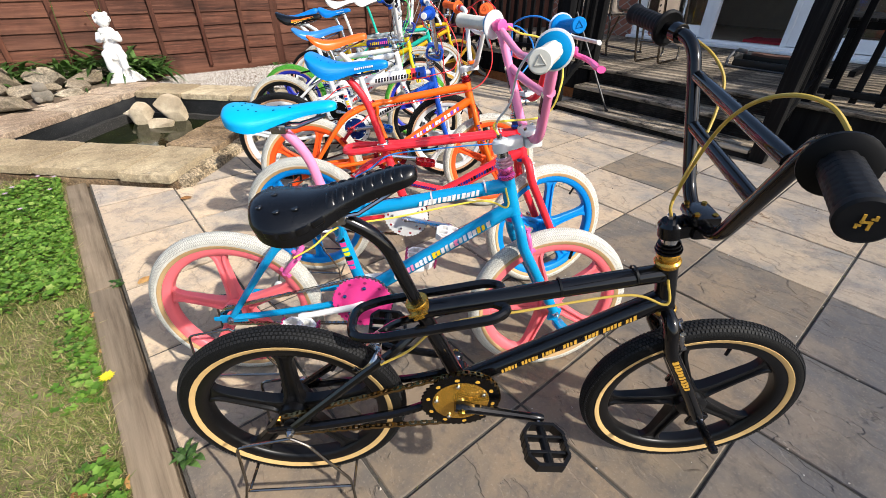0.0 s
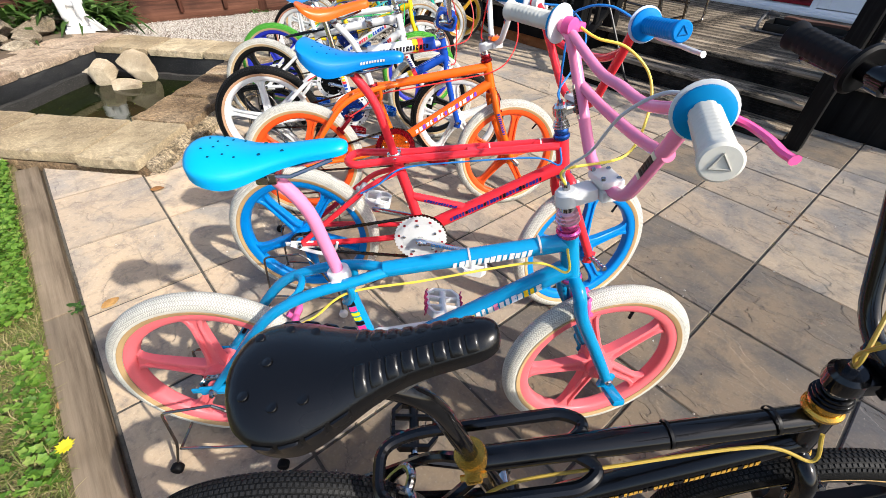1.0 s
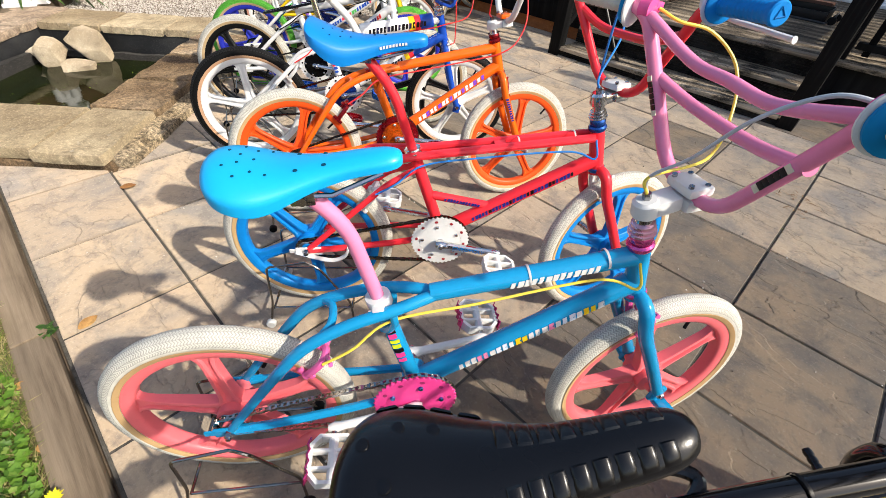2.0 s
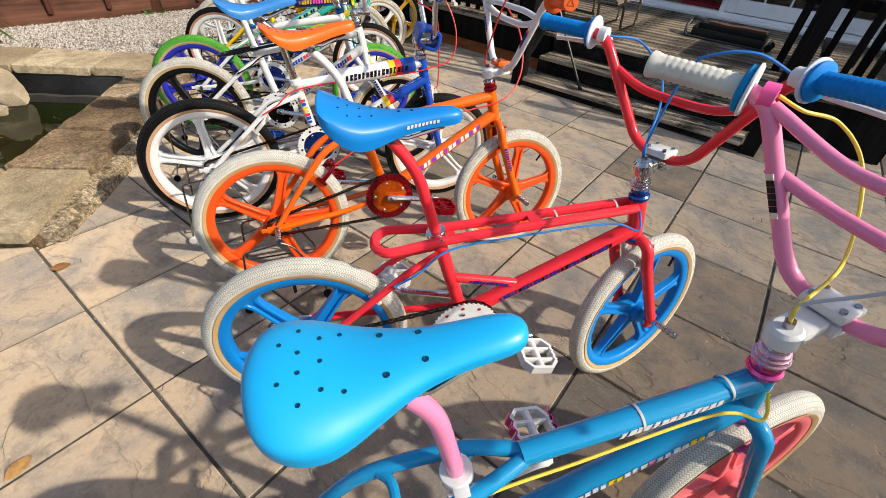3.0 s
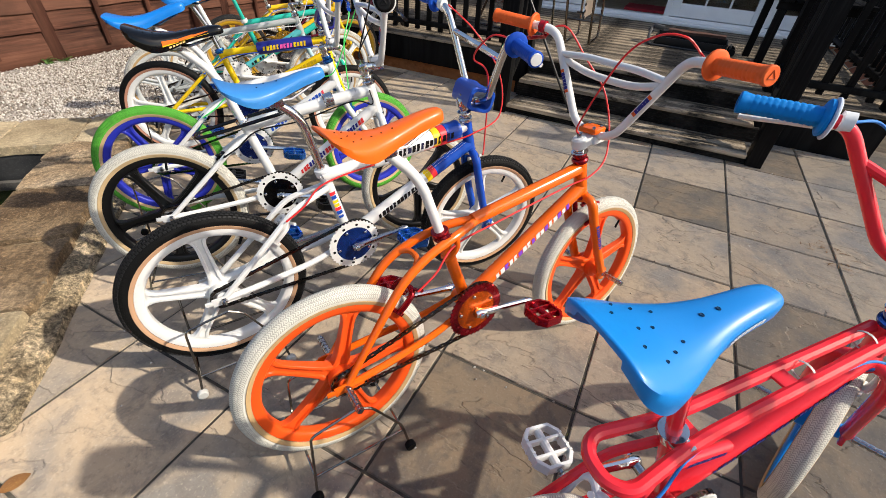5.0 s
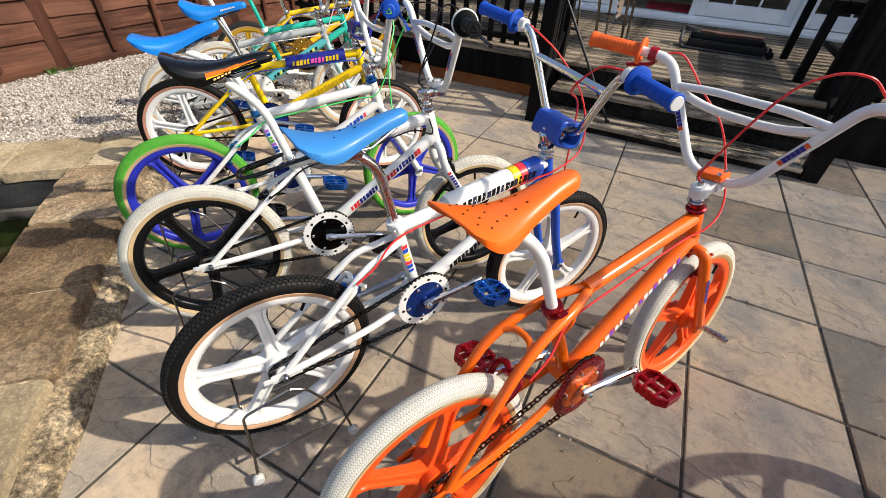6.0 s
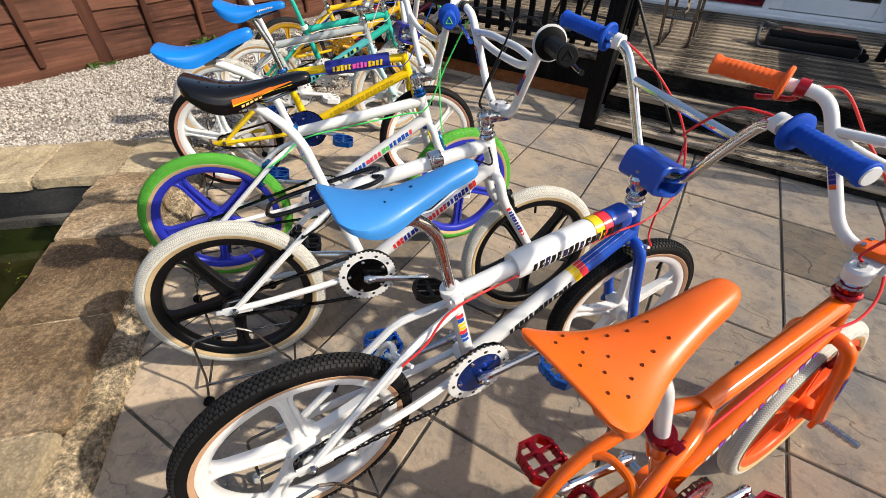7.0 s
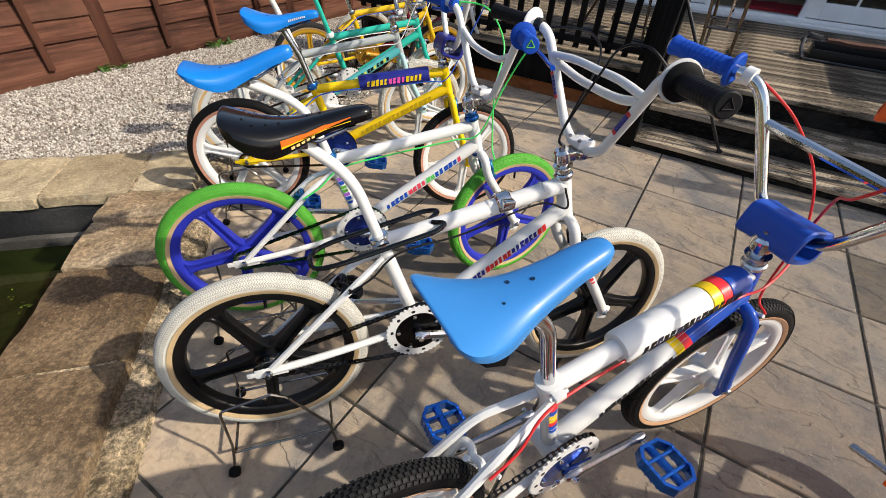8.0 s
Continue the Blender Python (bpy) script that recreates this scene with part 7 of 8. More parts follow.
for _ in range(700):
    t, o = rnd.uniform(1.3, 2.6), abs(rnd.gauss(0, 0.05))
    base = Vector((-2.255, 2.365)) + Vector((Q, -Q)) * t + Vector((-Q, -Q)) * (0.012 + o)
    if noise.noise((t * 4, 2, 0)) < -0.05:
        continue
    broad_leaf(rnd, vs, fs, (base.x, base.y, rnd.uniform(0.005, 0.05)), rnd.uniform(0.012, 0.028), rnd.uniform(0, 6.28), rnd.uniform(5, 40))
tagged(soup("ground_cover", vs, fs, M_CLOVER), "lush low green ground-cover leaves by the edging", "plants", kind="stuff")
vs, fs = [], []
for _ in range(52000):
    t, o = rnd.uniform(-0.2, 2.9), rnd.random() ** 1.3 * 2.0
    base = Vector((-2.255, 2.365)) + Vector((Q, -Q)) * t + Vector((-Q, -Q)) * (0.012 + o)
    bare = noise.noise((base.x * 2.2, base.y * 2.2, 3.0)) + (0.45 if o > 0.25 and t > 1.6 else 0.0)
    if bare > 0.3 and rnd.random() < 0.85:
        continue
    leaf_fan(rnd, vs, fs, (base.x, base.y, -0.004), rnd.uniform(0.018, 0.06), rnd.uniform(0.0018, 0.004), rnd.uniform(0.1, 1.1), rnd.uniform(0, 6.28), 0.5, 2)
for _ in range(26000):
    t, o = rnd.uniform(1.0, 2.9), rnd.random() ** 1.2 * 0.75
    base = Vector((-2.255, 2.365)) + Vector((Q, -Q)) * t + Vector((-Q, -Q)) * (0.006 + o)
    if noise.noise((base.x * 3.1, base.y * 3.1, 8.0)) > 0.2 and rnd.random() < 0.8:
        continue
    leaf_fan(rnd, vs, fs, (base.x, base.y, -0.004), rnd.uniform(0.012, 0.042), rnd.uniform(0.0014, 0.003), rnd.uniform(0.3, 1.4), rnd.uniform(0, 6.28), 0.5, 2)
tagged(soup("grass", vs, fs, M_GRASS), "short dry green and straw grass", "grass", kind="stuff")


def flower_head(parent, at, c, n=9, r=0.014, centre=(0.6, 0.35, 0.02)):
    verts, faces = [], []
    for k in range(n * 2):
        a = 2 * math.pi * k / (n * 2)
        rr = r * (1.0 if k < n * 2 else 0.7) * rnd.uniform(0.85, 1.1)
        i0 = len(verts)
        d, s2 = Vector((math.cos(a), math.sin(a), 0.25 if k % 2 else 0.05)), Vector((-math.sin(a), math.cos(a), 0))
        p = Vector(at)
        verts += [p, p + d * rr * 0.6 - s2 * r * 0.2, p + d * rr, p + d * rr * 0.6 + s2 * r * 0.2]
        faces.append((i0, i0 + 1, i0 + 2, i0 + 3))
    return soup("petals", verts, faces, P(c, "plastic"), parent)


def weed(at, height, flowers, label, leaves=14, colour=(0.8, 0.45, 0.01), spread=0.09):
    e = holder("flowering_weed", Matrix.Translation(at), label, "plant", "weeds by the fence")
    vs, fs = [], []
    for k in range(leaves):
        leaf_fan(rnd, vs, fs, (rnd.uniform(-0.3, 0.3) * height, rnd.uniform(-0.3, 0.3) * height, 0), rnd.uniform(0.35, 0.8) * height, rnd.uniform(0.05, 0.085) * height ** 0.5, rnd.uniform(0.02, 0.9), rnd.uniform(0, 6.28), 0.9, 4)
    soup("foliage", vs, fs, M_WEED, e)
    for k in range(flowers):
        tipp = Vector((rnd.uniform(-spread, spread), rnd.uniform(-spread, spread), height * rnd.uniform(0.75, 1.05)))
        bm = bmesh.new()
        tube(bm, spline([(0, 0, 0), (tipp.x * 0.3, tipp.y * 0.5, tipp.z * 0.5), tipp]), 0.0022, 5)
        part("stalk", bm, M_WEED, e)
        flower_head(e, tipp, colour)
    return e


for at, h, n, c in (((-3.78, 4.85, 0.0), 0.78, 3, (0.85, 0.5, 0.01)), ((-4.05, 4.6, 0.0), 0.72, 2, (0.85, 0.5, 0.01)), ((-4.5, 4.15, 0.0), 0.68, 3, (0.75, 0.7, 0.62)), ((-3.55, 5.0, 0.0), 0.42, 0, (0, 0, 0)), ((-4.25, 4.4, 0.0), 0.5, 0, (0, 0, 0)), ((-3.7, 4.92, 0.0), 0.46, 0, (0, 0, 0)), ((-4.75, 3.9, 0.0), 0.45, 2, (0.75, 0.7, 0.62)), ((-3.95, 4.78, 0.0), 0.5, 0, (0, 0, 0))):
    weed((at[0], at[1], 0.08), h, n, "tall green weed with yellow or pale flower heads" if n else "leafy green weed beside the fence", colour=c, leaves=95)
for at, h in (((-2.62, 6.2, 0.0), 0.13), ((-1.92, 6.85, 0.0), 0.16), ((-2.5, 6.28, 0.0), 0.1), ((-1.83, 6.95, 0.0), 0.13)):
    weed(at, h, 0, "small green weed in gravel at the fence foot", leaves=16)
for at in ((-1.215, 1.462, 0.0), (-0.5, 0.79, 0.0)):
    e = weed(at, 0.06, 0, "small green weed growing in a paving joint", leaves=18)
# pink flowers in the ground cover
for k in range(16):
    p = Vector((-2.255, 2.365)) + Vector((Q, -Q)) * rnd.uniform(0.0, 0.5) + Vector((-Q, -Q)) * rnd.uniform(0.03, 0.4)
    e = holder("clover_flower", Matrix.Translation((p.x, p.y, 0.02)), "pale pink flower head among green leaves", "flower", "flowers in the ground cover")
    bm = bmesh.new()
    tube(bm, [(0, 0, -0.02), (0.003, 0, 0.05)], 0.0012, 5)
    part("stalk", bm, M_WEED, e)
    flower_head(e, (0.003, 0, 0.052), (0.62, 0.42, 0.55), 8, 0.013)
# yellow flower and fallen leaves
e = holder("dandelion", Matrix.Translation((-0.88, 1.0, 0)), "bright yellow flower beside the timber edging", "flower")
flower_head(e, (0, 0, 0.03), (0.8, 0.68, 0.03), 12, 0.022)
bm = bmesh.new()
tube(bm, [(0, 0, -0.004), (0, 0, 0.03)], 0.0018, 5)
part("stalk", bm, M_WEED, e)


def dead_leaf(at, size, rz):
    vs, fs = [], []
    n = 7
    for k in range(n + 1):
        t = k / n
        w = size * 0.32 * math.sin(math.pi * min(0.98, 0.06 + t * 0.92)) ** 0.8
        z = 0.25 * size * (t - 0.5) ** 2
        vs += [(size * (t - 0.5), -w, z + 0.3 * w), (size * (t - 0.5), 0, z), (size * (t - 0.5), w, z + 0.45 * w)]
    for k in range(n):
        for j in range(2):
            a = 3 * k + j
            fs.append((a, a + 1, a + 4, a + 3))
    ob = soup("fallen_leaf", vs, fs, M_DEAD, None, True)
    ob.matrix_world = Matrix.Translation((*at, 0.003)) @ rotm(0, 0, rz).to_4x4()
    return tagged(ob, "curled brown fallen leaf on the ground", "leaf", "fallen leaves")


M_DEAD = stone("dead leaf", ((0.2, 0.09, 0.03), (0.36, 0.18, 0.06), (0.5, 0.3, 0.1)), 14, 0.7, 0.3)
for at, size, rz in (((-1.403, 2.235), 0.06, 30), ((-1.122, 1.5), 0.06, 70), ((-0.62, 0.66), 0.05, 15), ((-0.66, 0.70), 0.045, 80), ((-0.6, 0.72), 0.05, 120), ((-0.72, 0.76), 0.04, 40), ((-0.57, 0.64), 0.05, 100), ((-0.7, 0.67), 0.05, 160), ((-1.17, 1.28), 0.04, 20), ((-1.0, 1.12), 0.035, 140)):
    dead_leaf(at, size, rz)
# ---- deck furniture and house ----
def baluster_run(name, p, q, z0, z1, spacing, label, slope=0.0, rails=(0.06, 1.0), thick=0.04):
    """A railing between two places: two rails and upright balusters."""
    p, q = Vector(p), Vector(q)
    d = q - p
    e = holder(name, Matrix.Translation(p) @ rotm(0, 0, math.degrees(math.atan2(d.y, d.x))).to_4x4(), label, "railing", "deck railings")
    L = d.length
    for f in rails:
        bm = bmesh.new()
        h = z0 + (z1 - z0) * f
        pts = [(0, 0, h), (L, 0, h + slope)]
        v = Vector(pts[1]) - Vector(pts[0])
        box(bm, (v.length, 0.06, 0.04), (Vector(pts[0]) + Vector(pts[1])) / 2, rotm(0, -math.degrees(math.atan2(v.z, v.x)), 0), bevel=0.004)
        part("rail", bm, M_BLACKWOOD, e)
    n = max(1, int(L / spacing))
    for k in range(n):
        x = L * (k + 0.5) / n
        bm = bmesh.new()
        zz = slope * x / L
        box(bm, (thick, thick * 0.75, z1 - z0), (x, 0.0, (z0 + z1) / 2 + zz), bevel=0.003)
        part("baluster", bm, M_BLACKWOOD, e)
    return e


def post(at, height, label, size=0.095):
    bm = bmesh.new()
    box(bm, (size, size, height), (0, 0, height / 2), bevel=0.004)
    box(bm, (size + 0.02, size + 0.02, 0.02), (0, 0, height + 0.01), bevel=0.004)
    ob = part("rail_post", bm, M_BLACKWOOD, None)
    ob.matrix_world = Matrix.Translation(at) @ rotm(0, 0, 45).to_4x4()
    return tagged(ob, label, "post", "deck posts")


post(st(3.84, -2.53), 1.15, "black painted square stair post on the patio")
post(st(3.86, -0.76), 1.2, "black painted square stair post on the patio")
post(st(4.38, -2.55, 0.0), 1.5, "black painted square post at the deck edge")
post(st(4.42, -0.76, 0.0), 1.5, "black painted square post at the deck edge")
post(st(4.41, -0.08, 0.0), 1.4, "black painted square post at the deck corner")
baluster_run("stair_railing", st(3.9, -2.53), st(4.33, -2.55), 0.17, 0.98, 0.11, "black painted sloping stair railing", 0.3)
baluster_run("stair_railing", st(3.92, -0.76), st(4.37, -0.76), 0.17, 0.98, 0.11, "black painted sloping stair railing", 0.3)
baluster_run("deck_railing", st(4.38, -5.2), st(4.38, -2.61), 0.37, 1.3, 0.115, "black painted deck railing with upright balusters")
baluster_run("deck_railing", st(4.42, -0.7), st(4.41, -0.14), 0.37, 1.28, 0.14, "black painted deck railing with upright balusters")
baluster_run("deck_railing", st(4.47, -0.06), st(6.9, 0.0), 0.37, 1.28, 0.14, "black painted deck railing with upright balusters")
bm = bmesh.new()
foot, head_end = st(3.9, -2.01, 0.078), st(3.9, -2.48, 0.82)
tube(bm, [foot, foot.lerp(head_end, 0.5), head_end], 0.009, 8)
lathe(bm, [(0, -0.012), (0.014, -0.012), (0.016, -0.008), (0.016, 0.008), (0.0, 0.008)], 12, centre=foot)
ob = part("leaning_rod", bm, P(DARK, "plastic"), None)
tagged(ob, "thin black metal rod leaning against the stair post", "rod")


def sling_chair(m):
    e = holder("garden_chair", m, "garden chair with dark metal tube frame and beige sling", "chair")
    for s in (-1, 1):
        bm = bmesh.new()
        tube(bm, fillet([(0.28, s * 0.26, 0.02), (0.24, s * 0.26, 0.4), (-0.2, s * 0.26, 0.42), (-0.42, s * 0.26, 1.0)], 0.06), 0.011, 8)
        part("side_frame", bm, P((0.16, 0.14, 0.125), "metal"), e)
        bm = bmesh.new()
        tube(bm, fillet([(0.3, s * 0.26, 0.011), (-0.3, s * 0.26, 0.011), (-0.12, s * 0.26, 0.4)], 0.05), 0.011, 8)
        part("leg", bm, P((0.16, 0.14, 0.125), "metal"), e)
        bm = bmesh.new()
        tube(bm, fillet([(0.24, s * 0.27, 0.4), (0.22, s * 0.28, 0.62), (-0.24, s * 0.28, 0.64)], 0.06), 0.012, 8)
        part("armrest", bm, P((0.16, 0.14, 0.125), "metal"), e)
    bm = bmesh.new()
    rows = []
    for x, z in ((0.25, 0.405), (0.15, 0.392), (0.0, 0.39), (-0.15, 0.395), (-0.2, 0.43), (-0.3, 0.68), (-0.42, 0.99)):
        rows.append([bm.verts.new((x, y, z - 0.012 * math.cos(y * 6))) for y in (-0.25, -0.12, 0, 0.12, 0.25)])
    for a, b2 in zip(rows, rows[1:]):
        for j in range(4):
            bm.faces.new((a[j], a[j + 1], b2[j + 1], b2[j]))
    bmesh.ops.solidify(bm, geom=bm.faces[:], thickness=0.004)
    part("sling", bm, painted("beige woven sling", (0.3, 0.25, 0.2), 0.8, 0, 0, 0.3, 0.2), e)
    bm = bmesh.new()
    tube(bm, [(-0.42, -0.26, 1.0), (-0.42, 0.26, 1.0)], 0.011, 8)
    part("cross_tube", bm, P((0.16, 0.14, 0.125), "metal"), e)
    bm = bmesh.new()
    tube(bm, [(0.25, -0.26, 0.4), (0.25, 0.26, 0.4)], 0.011, 8)
    part("cross_tube", bm, P((0.16, 0.14, 0.125), "metal"), e)
    return e


def folded_lounger(m):
    """Two bent tube loops standing close together with a laced sling hung between them; x runs along the loops."""
    e = holder("folded_lounger", m, "folded garden lounger with bronze tube frame and laced beige sling", "lounger")
    tone = P((0.2, 0.17, 0.145), "metal")
    for y, x0, x1, lean in ((0.1, -0.27, 0.3, 0.1), (-0.1, -0.19, 0.24, 0.07)):
        bm = bmesh.new()
        tube(bm, fillet([(x0 - 0.12, y + lean, 0.95), (x0 - 0.03, y + lean * 0.3, 0.28), (x0, y, 0.012), (x1, y, 0.012), (x1 + 0.01, y + lean * 0.3, 0.3), (x1 - 0.06, y + lean, 0.95)], 0.045, 5), 0.0115, 9)
        part("leg_loop", bm, tone, e)
    bm = bmesh.new()
    rows = []
    for k in range(9):
        z = 0.2 + 0.72 * k / 8
        rows.append([bm.verts.new((x, 0.012 * math.sin(x * 9 + z * 5) + 0.06 * (z - 0.2), z)) for x in (-0.2, -0.1, 0.0, 0.1, 0.2)])
    for p, q in zip(rows, rows[1:]):
        for j in range(4):
            bm.faces.new((p[j], p[j + 1], q[j + 1], q[j]))
    bmesh.ops.solidify(bm, geom=bm.faces[:], thickness=0.005)
    part("sling", bm, painted("beige woven sling", (0.36, 0.29, 0.235), 0.8, 0, 0, 0.3, 0.2), e)
    for sx in (-1, 1):
        bm = bmesh.new()
        for k in range(14):
            z = 0.22 + 0.05 * k
            box(bm, (0.022, 0.011, 0.014), (sx * 0.2, 0.06 * (z - 0.2) + 0.01 * sx, z), rotm(0, 35 * sx, 0), bevel=0.003)
        part("lacing", bm, P((0.03, 0.028, 0.026), "rubber"), e)
    for x in (-0.21, 0.21):
        bm = bmesh.new()
        tube(bm, [(x, -0.11, 0.2), (x, 0.14, 0.2)], 0.009, 8)
        part("cross_tube", bm, tone, e)
    return e


folded_lounger(Matrix.Translation(st(5.15, -2.26, DECK_Z + 0.012)) @ rotm(0, 0, 45).to_4x4())
sling_chair(Matrix.Translation(st(5.35, -3.0, DECK_Z + 0.012)) @ rotm(0, 0, -60).to_4x4())


def slatted_table(m):
    e = holder("garden_table", m, "low black painted slatted wooden table on the deck", "table")
    for k in range(6):
        bm = bmesh.new()
        box(bm, (0.9, 0.085, 0.022), (0, -0.24 + 0.096 * k, 0.52), bevel=0.003)
        part("slat", bm, M_BLACKWOOD, e)
    for sx in (-1, 1):
        bm = bmesh.new()
        box(bm, (0.04, 0.56, 0.05), (sx * 0.4, 0, 0.484), bevel=0.003)
        part("rail", bm, M_BLACKWOOD, e)
        for sy in (-1, 1):
            bm = bmesh.new()
            box(bm, (0.055, 0.055, 0.46), (sx * 0.4, sy * 0.24, 0.23), bevel=0.004)
            part("leg", bm, M_BLACKWOOD, e)
    bm = bmesh.new()
    box(bm, (0.78, 0.04, 0.04), (0, 0, 0.16), bevel=0.003)
    part("stretcher", bm, M_BLACKWOOD, e)
    return e


slatted_table(Matrix.Translation(st(5.2, -0.62, DECK_Z + 0.012)) @ rotm(0, 0, 45).to_4x4())


def folded_carrier(m):
    """Long open black case with a grey handle bracket, a brown lid and two round steel trays behind."""
    e = holder("folded_trolley", m, "dark folded metal trolley with brown cover lying on the deck", "trolley")
    bm = bmesh.new()
    for size, at in (((0.6, 0.2, 0.012), (0, 0, 0.012)), ((0.6, 0.012, 0.075), (0, -0.1, 0.045)), ((0.6, 0.012, 0.1), (0, 0.1, 0.055)), ((0.012, 0.2, 0.09), (-0.3, 0, 0.05)), ((0.012, 0.2, 0.09), (0.3, 0, 0.05))):
        box(bm, size, at, bevel=0.004)
    part("base", bm, P((0.012, 0.012, 0.012), "plastic"), e)
    bm = bmesh.new()
    tube(bm, fillet([(-0.34, -0.13, 0.012), (0.32, -0.13, 0.012), (0.34, 0.02, 0.02), (0.34, 0.1, 0.07)], 0.02), 0.009, 8)
    part("front_rail", bm, P((0.05, 0.05, 0.052), "plastic"), e)
    bm = bmesh.new()
    tube(bm, fillet([(-0.34, -0.13, 0.012), (-0.37, -0.06, 0.07), (-0.37, 0.06, 0.13), (-0.28, 0.08, 0.14)], 0.025), 0.014, 8)
    box(bm, (0.09, 0.07, 0.035), (-0.31, 0.08, 0.135), rotm(0, 8, 20), bevel=0.008)
    box(bm, (0.05, 0.05, 0.03), (-0.37, 0.04, 0.105), rotm(0, 30, 0), bevel=0.006)
    part("handle_bracket", bm, P((0.07, 0.07, 0.072), "plastic"), e)
    bm = bmesh.new()
    rough_block(bm, (0.5, 0.1, 0.022), (0.03, 0.115, 0.115), 0.008, (12, 4, 2), 3.0)
    part("cover", bm, P((0.12, 0.065, 0.05), "rubber"), e)
    for x in (-0.13, 0.14):
        bm = bmesh.new()
        lathe(bm, [(0.0, 0.002), (0.055, 0.002), (0.075, 0.016), (0.085, 0.018), (0.085, 0.014), (0.073, 0.012), (0.052, -0.004), (0.0, -0.004)], 28)
        bm.transform(Matrix.Translation((x, 0.21, 0.085)) @ rotm(90 - 8, 0, 0).to_4x4())
        part("steel_tray", bm, P(CHROME, "metal"), e)
        bm = bmesh.new()
        box(bm, (0.012, 0.012, 0.075), (x, 0.21, 0.04))
        part("tray_leg", bm, P(DARK, "plastic"), e)
    for s in (-1, 1):
        bm = bmesh.new()
        lathe(bm, [(0, -0.012), (0.028, -0.012), (0.032, -0.008), (0.032, 0.008), (0.028, 0.012), (0, 0.012)], 20, centre=(0.35, s * 0.09, 0.032))
        part("wheel", bm, P(DARK, "rubber"), e)
    return e


folded_carrier(Matrix.Translation(st(5.55, -1.34, DECK_Z + 0.012)) @ rotm(0, 0, -47).to_4x4())


# glazed doors
def door_leaf(name, t0, t1, swing, label, bars=2):
    w = t1 - t0
    m = Matrix.Translation(st(WALL_S + 0.08, t0, DECK_Z + 0.085)) @ rotm(0, 0, -45 + swing).to_4x4()
    e = new(name)
    e.matrix_world = m
    tagged(e, label, kind="structure")
    H, fr = 2.02, 0.1
    for nm, size, at in (("stile", (fr, 0.06, H), (fr / 2, 0, H / 2)), ("stile", (fr, 0.06, H), (w - fr / 2, 0, H / 2)), ("door_rail", (w - 2 * fr, 0.058, 0.14), (w / 2, 0, 0.07)), ("door_rail", (w - 2 * fr, 0.058, 0.1), (w / 2, 0, H - 0.05))):
        bm = bmesh.new()
        box(bm, size, at, bevel=0.006)
        part(nm, bm, M_UPVC, e)
    for k in range(bars):
        bm = bmesh.new()
        box(bm, (0.022, 0.02, H - 0.24), (fr + (w - 2 * fr) * (k + 1) / (bars + 1), -0.012, H / 2 + 0.02), bevel=0.003)
        part("glazing_bar", bm, M_UPVC, e)
    for k in range(3):
        bm = bmesh.new()
        box(bm, (w - 2 * fr, 0.02, 0.022), (w / 2, -0.013, 0.14 + (H - 0.24) * (k + 1) / 4), bevel=0.003)
        part("glazing_bar", bm, M_UPVC, e)
    bm = bmesh.new()
    box(bm, (w - 2 * fr, 0.012, H - 0.24), (w / 2, 0, H / 2 + 0.02))
    pane = part("pane", bm, M_GLASS, e)
    pane.visible_shadow = False
    bm = bmesh.new()
    tube(bm, fillet([(w - 0.05, -0.03, 1.0), (w - 0.05, -0.07, 1.0), (w - 0.17, -0.07, 1.0)], 0.02), 0.009, 8)
    part("door_handle", bm, P(STEEL, "metal"), e)
    return e


door_leaf("door_1", -3.58, -2.57, 0, "white glazed door leaf with glazing bars")
door_leaf("door_2", -1.64, -0.68, 0, "white glazed door leaf with glazing bars")
door_leaf("door_3", -0.62, 0.54, 0, "white glazed door leaf with glazing bars")
bm = bmesh.new()
for x0, x1, z0, z1 in ((-3.63, -3.58, 0.37, 2.44), (-2.57, -2.51, 0.37, 2.44), (-1.7, -1.64, 0.37, 2.44), (-0.68, -0.62, 0.37, 2.44), (0.54, 0.64, 0.37, 2.44), (-3.63, 0.64, 2.43, 2.5)):
    box(bm, (x1 - x0, 0.09, z1 - z0), ((x0 + x1) / 2, WALL_S + 0.08, (z0 + z1) / 2), bevel=0.005)
structure("trim_door_frame", bm, M_UPVC, "white plastic door frame", m=ST)
bm = bmesh.new()
rough_block(bm, (0.7, 0.5, 0.03), (0, 0, 0.015), 0.008, (10, 8, 1), 5)
ob = part("floor_mat", bm, painted("red woven mat", (0.4, 0.02, 0.03), 0.9, 0, 0, 0.4, 0.3), None, sharp=50)
ob.matrix_world = Matrix.Translation(st(WALL_S + 0.55, -1.85, DECK_Z + 0.061)) @ rotm(0, 0, -45).to_4x4()
tagged(ob, "red woven mat on the floor inside the doorway", "mat")



